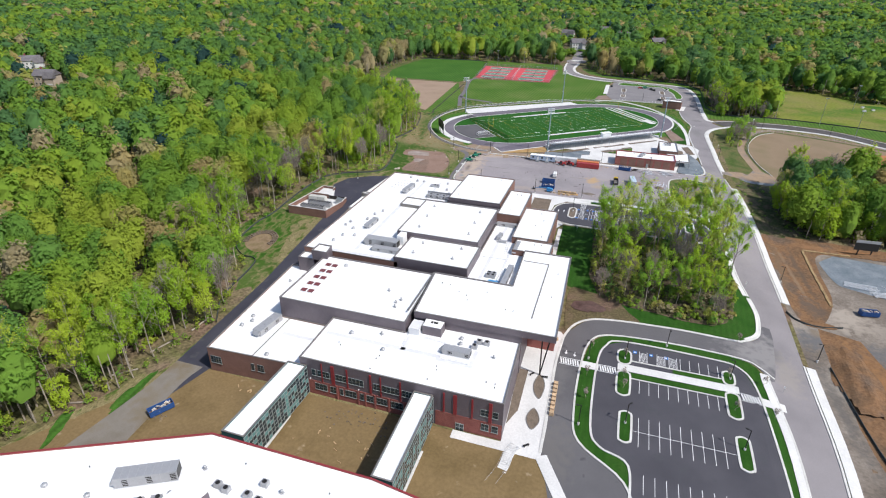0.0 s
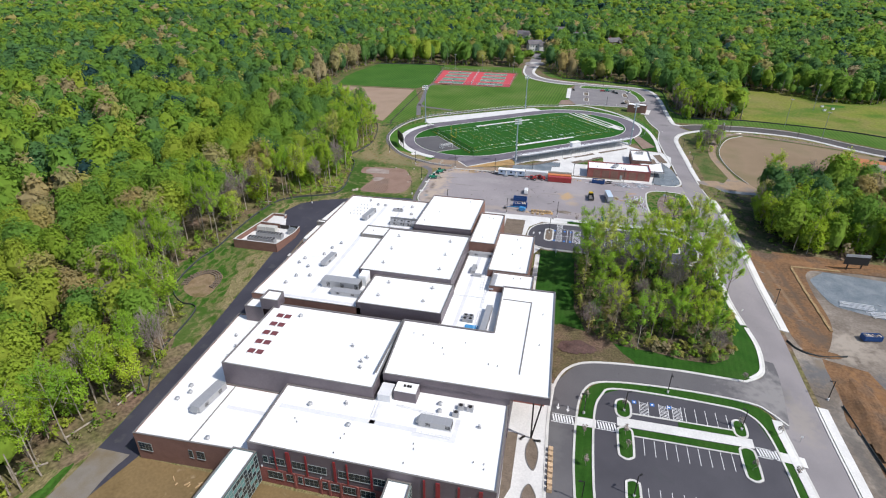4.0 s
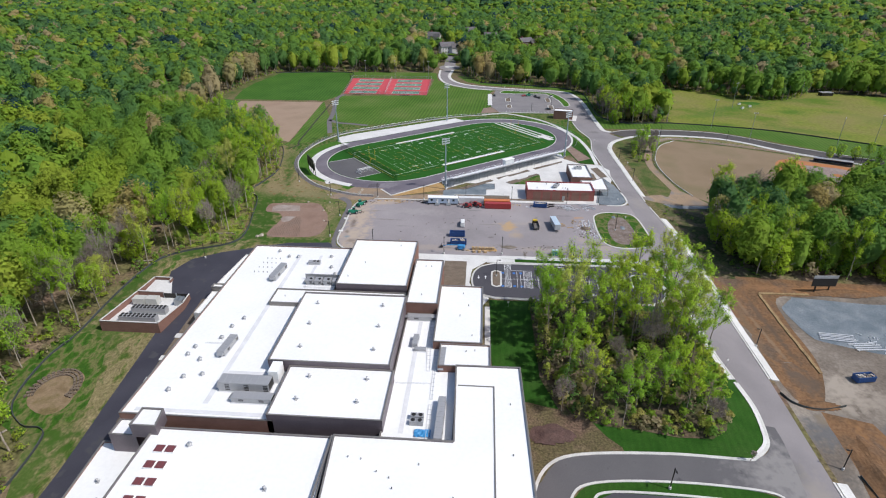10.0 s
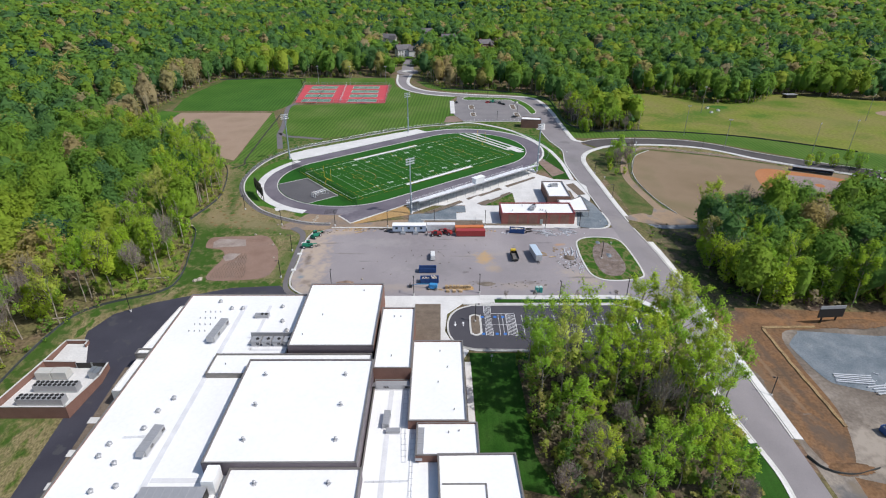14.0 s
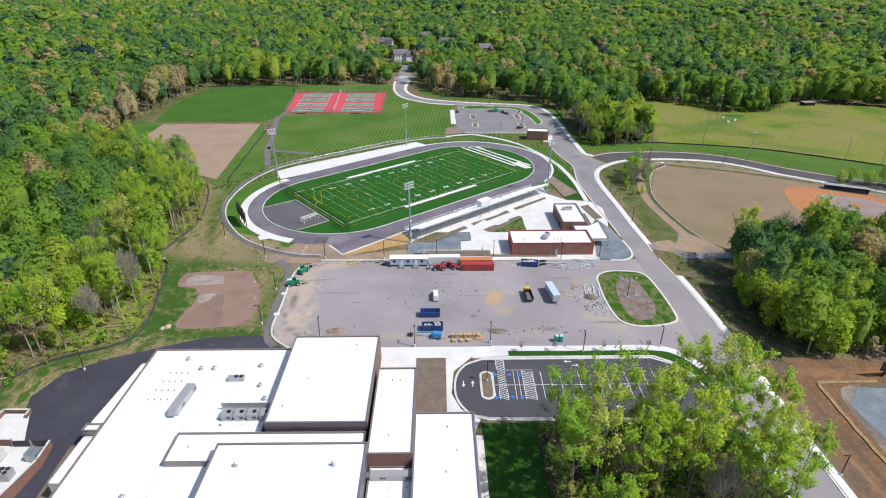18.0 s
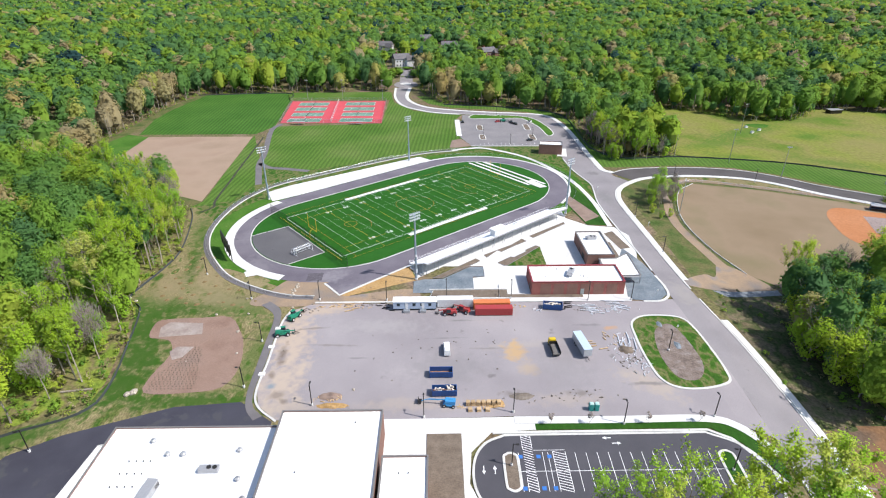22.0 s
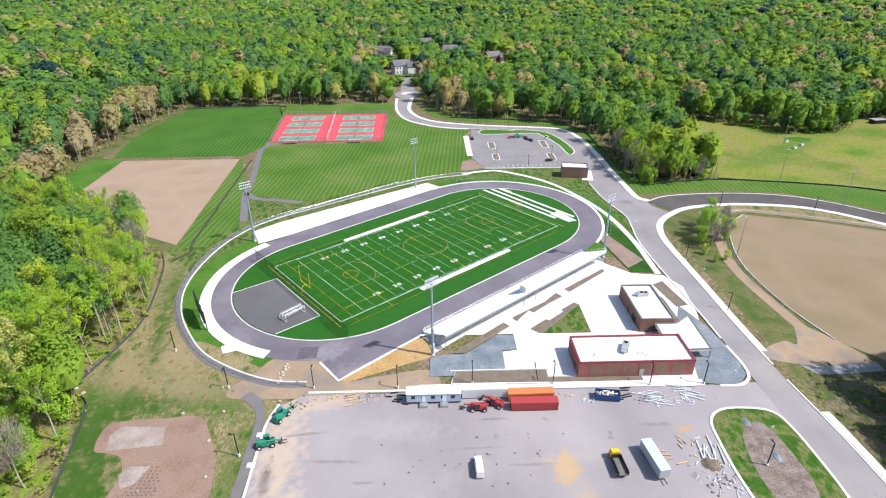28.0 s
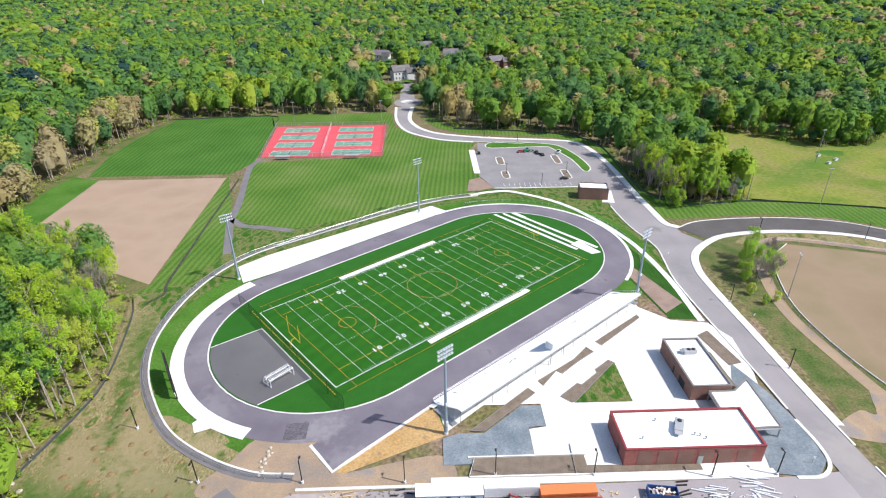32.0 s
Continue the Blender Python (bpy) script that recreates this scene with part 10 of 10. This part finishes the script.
# houses beyond the woods
SHINGLE = surface("grey_shingle", [(0.14, 0.13, 0.14), (0.19, 0.18, 0.18)], 0.5, 3, 0.9)
for i, (x, y, turn) in enumerate(HOUSES):
    side = (plain("white_siding", (0.72, 0.72, 0.70), 0.7), plain("tan_siding", (0.50, 0.42, 0.33), 0.7), BRICK2)[i % 3 if i != 2 else 0]
    h = empty("house", pose(x, y, gz(x, y), 0, 0, turn) @ Matrix.Scale(1.2, 4), ("white two-storey house" if side.name.startswith("white") else "brown two-storey house") + " with a grey gabled roof among trees", "house", "houses in the woods")
    for bx0, by0, bx1, by1, z in ((-9, -5.5, 6, 5.5, 7.6), (2, -8.5, 9, -5.4, 6.4)):
        part("wall", boxed(bx0, by0, -1, bx1, by1, z), side, h)
        bm = bmesh.new()
        e = 0.6
        longx = (bx1 - bx0) > (by1 - by0)
        a = [(bx0 - e, by0 - e, z), (bx1 + e, by0 - e, z), (bx1 + e, by1 + e, z), (bx0 - e, by1 + e, z)]
        r = [(bx0 - e, (by0 + by1) / 2, z + 4.2), (bx1 + e, (by0 + by1) / 2, z + 4.2)] if longx else [((bx0 + bx1) / 2, by0 - e, z + 3.4), ((bx0 + bx1) / 2, by1 + e + 4, z + 3.4)]
        v = [bm.verts.new(p) for p in a + r]
        for f in ((0, 1, 5, 4), (2, 3, 4, 5), (1, 2, 5), (3, 0, 4)) if longx else ((1, 2, 5, 4), (3, 0, 4, 5), (0, 1, 4), (2, 3, 5)):
            bm.faces.new([v[k] for k in f])
        bm.faces.new([v[k] for k in (3, 2, 1, 0)])
        rf = part("roof", bm, SHINGLE, h)
    part("chimney", boxed(-6, 1, 7, -4.8, 2.2, 13), BRICK, h)
    for zz in (1.2, 4.6):
        for xx in (-7.5, -4.5, -1.5):
            w = part("window", boxed(xx, -5.56, zz, xx + 1.2, -5.505, zz + 1.6), WHITEP, h)
            part("pane", boxed(xx + 0.1, -5.6, zz + 0.1, xx + 1.1, -5.565, zz + 1.5), GLASS, w)
    part("garage_door", boxed(3.2, -8.56, 0.0, 7.8, -8.505, 2.6), WHITEP, h)
# transmission mast on the horizon
mt = empty("radio_mast", pose(-405, 1560, gz(-405, 1560)), "thin grey radio mast on the horizon", "mast")
for dx, dy in ((-1, -0.6), (1, -0.6), (0, 1.1)):
    part("leg", rod(bmesh.new(), (dx * 1.4, dy * 1.4, 0), (dx, dy, 92), 0.8, 5), ALU, mt)
bm = bmesh.new()
for k in range(22):
    rod(bm, (-1.2, -0.7, k * 4), (1.2, -0.7, k * 4 + 4), 0.16, 4)
    rod(bm, (1.2, -0.7, k * 4), (0, 1.2, k * 4 + 4), 0.16, 4)
part("lattice", bm, STEEL, mt)
# planted basin: little stone rows
rv = bmesh.new()
for k in range(66):
    f, b = (k % 22) / 21, k // 22
    t, rr = radians(200 - 215 * f), 1.02 - 0.13 * b
    x, y = -75.2 + 6.9 * rr * math.cos(t), -74.0 + 8.0 * rr * math.sin(t)
    box(rv, -0.28, -0.42, -0.1, 0.28, 0.42, 0.5 + 0.12 * math.sin(k * 3.7), m=pose(x, y, gz(x, y) + 0.12, 0, 0, math.degrees(t)))
tagged(part("basin_checks", rv, MULCH), "arcs of small dark timber checks in the basin", "erosion checks", kind="stuff")
sv = bmesh.new()
rg = np.random.default_rng(3)
ROWS = [(-42, 15.8), (-42.6, 22), (-35, 35.4), (-33, 33.6), (-29.2, 16)]
for a in range(16):
    for b in range(24):
        x, y = -43 + a * 1.05 + (b % 2) * 0.3 + rg.normal() * 0.06, 15.8 + b * 0.92 + rg.normal() * 0.06
        if inside(ROWS, x, y):
            box(sv, -0.16, -0.16, -0.1, 0.16, 0.16, 0.16, m=pose(x, y, gz(x, y) + 0.14, rg.uniform(-14, 14), rg.uniform(-14, 14), rg.uniform(0, 90)))
tagged(part("soil_clods", sv, MULCH), "rows of clods on the graded soil pad", "soil clods", kind="stuff")
# fallen logs and felled timber at the wood's edge
for x, y, r in ((-66, -160, 40), (-64, -146, 70), (-70, -175, 20), (-60, -132, 85), (-84, -8, 10), (-61, 16, 5), (-80, -92, 60)):
    o = part("fallen_log", rod(bmesh.new(), (-4, 0, 0.35), (4, 0.4, 0.4), 0.28, 8), BARK)
    o.matrix_basis = at_ground(x, y, r, 0.0)
    tagged(o, "fallen grey log at the edge of the wood", "log", "fallen logs")
# low brush along the wood's edge and under the grove
bq, bs2, bt2 = [], [], []


def shrub(px, py, s, tall, tint, n):
    q, w = lobed_cloud(rng, n, 0.34 * s, 1.2 * s, 0.1, tall, 5, 0.5, -0.6, 0.3)
    bq.append(q + np.array((px, py, gz(px, py))))
    bs2.append(w)
    bt2.append(np.full(len(q), tint, np.float32))


for poly, step in ((CLEAR[0], 2.4), (PATCH, 2.4)):
    for x, y in dense(poly[:50] + ([poly[0]] if poly is PATCH else []), step):
        if y < -260 or (-64 < x < 0 and y > 405):
            continue
        for k in range(2):
            px, py = x + rng.normal() * 3.0, y + rng.normal() * 3.0
            if poly is PATCH and not inside(PATCH, px, py):
                continue
            if poly is not PATCH and inside(CLEAR[0], px, py) and edge_distance(CLEAR[0], np.array(px), np.array(py)) > 1.2:
                continue
            s = rng.uniform(0.6, 1.4)
            shrub(px, py, s, 1.9 * s, rng.choice((0.5, 0.6, 0.7, 0.84, 0.9, 0.97)), 26)
X, Y = scatter(62, -82, 124, -24, 3.1)
w = inside(PATCH, X, Y)
for x, y in zip(X[w], Y[w]):
    s = rng.uniform(1.0, 1.9)
    shrub(x, y, s, rng.uniform(3.0, 10.5) * (0.45 if y < -70 else 1), rng.choice((0.35, 0.45, 0.55, 0.62, 0.70, 0.895, 0.92, 0.97)), 75 if y < -60 else 95)
X, Y = scatter(-120, -230, -40, 150, 4.2)
w = wooded(X, Y) & (edge_distance(CLEAR[0], X, Y) < 15) & (rng.random(X.shape) < 0.62)
for x, y in zip(X[w], Y[w]):
    s = rng.uniform(0.9, 1.9)
    shrub(x, y, s, rng.uniform(2.0, 8.5), rng.choice((0.45, 0.62, 0.74, 0.84, 0.88, 0.97)), 60)
X, Y = scatter(128, -4, 240, 100, 3.2)
w = (wooded(X, Y) & (edge_distance(CLEAR[0], X, Y) < 12)) | (inside(EAST_VERGE, X, Y) & (rng.random(X.shape) < 0.22))
for x, y in zip(X[w], Y[w]):
    in_verge = inside(EAST_VERGE, x, y)
    s = rng.uniform(0.6, 1.1) if in_verge else rng.uniform(1.1, 2.2)
    shrub(x, y, s, rng.uniform(0.7, 1.6) if in_verge else rng.uniform(2.5, 8.0), rng.choice((0.45, 0.55, 0.62, 0.72, 0.9, 0.97)), 40 if in_verge else 90)
X, Y = scatter(-200, 140, 360, 470, 4.4)
w = wooded(X, Y) & (edge_distance(CLEAR[0], X, Y) < 11) & (rng.random(X.shape) < 0.55)
for x, y in zip(X[w], Y[w]):
    s = rng.uniform(1.0, 2.2)
    shrub(x, y, s, rng.uniform(2.0, 6.5), rng.choice((0.3, 0.45, 0.6, 0.9, 0.97, 0.99)), 44)
me = crown_mesh("brush", (np.concatenate(bq), np.concatenate(bs2)), LEAF_AT)
me.attributes.new("tint", "FLOAT", "POINT").data.foreach_set("value", np.concatenate(bt2))
tagged(new("brush", me), "low green and brown brush along the edges of the woods", "brush", kind="stuff")
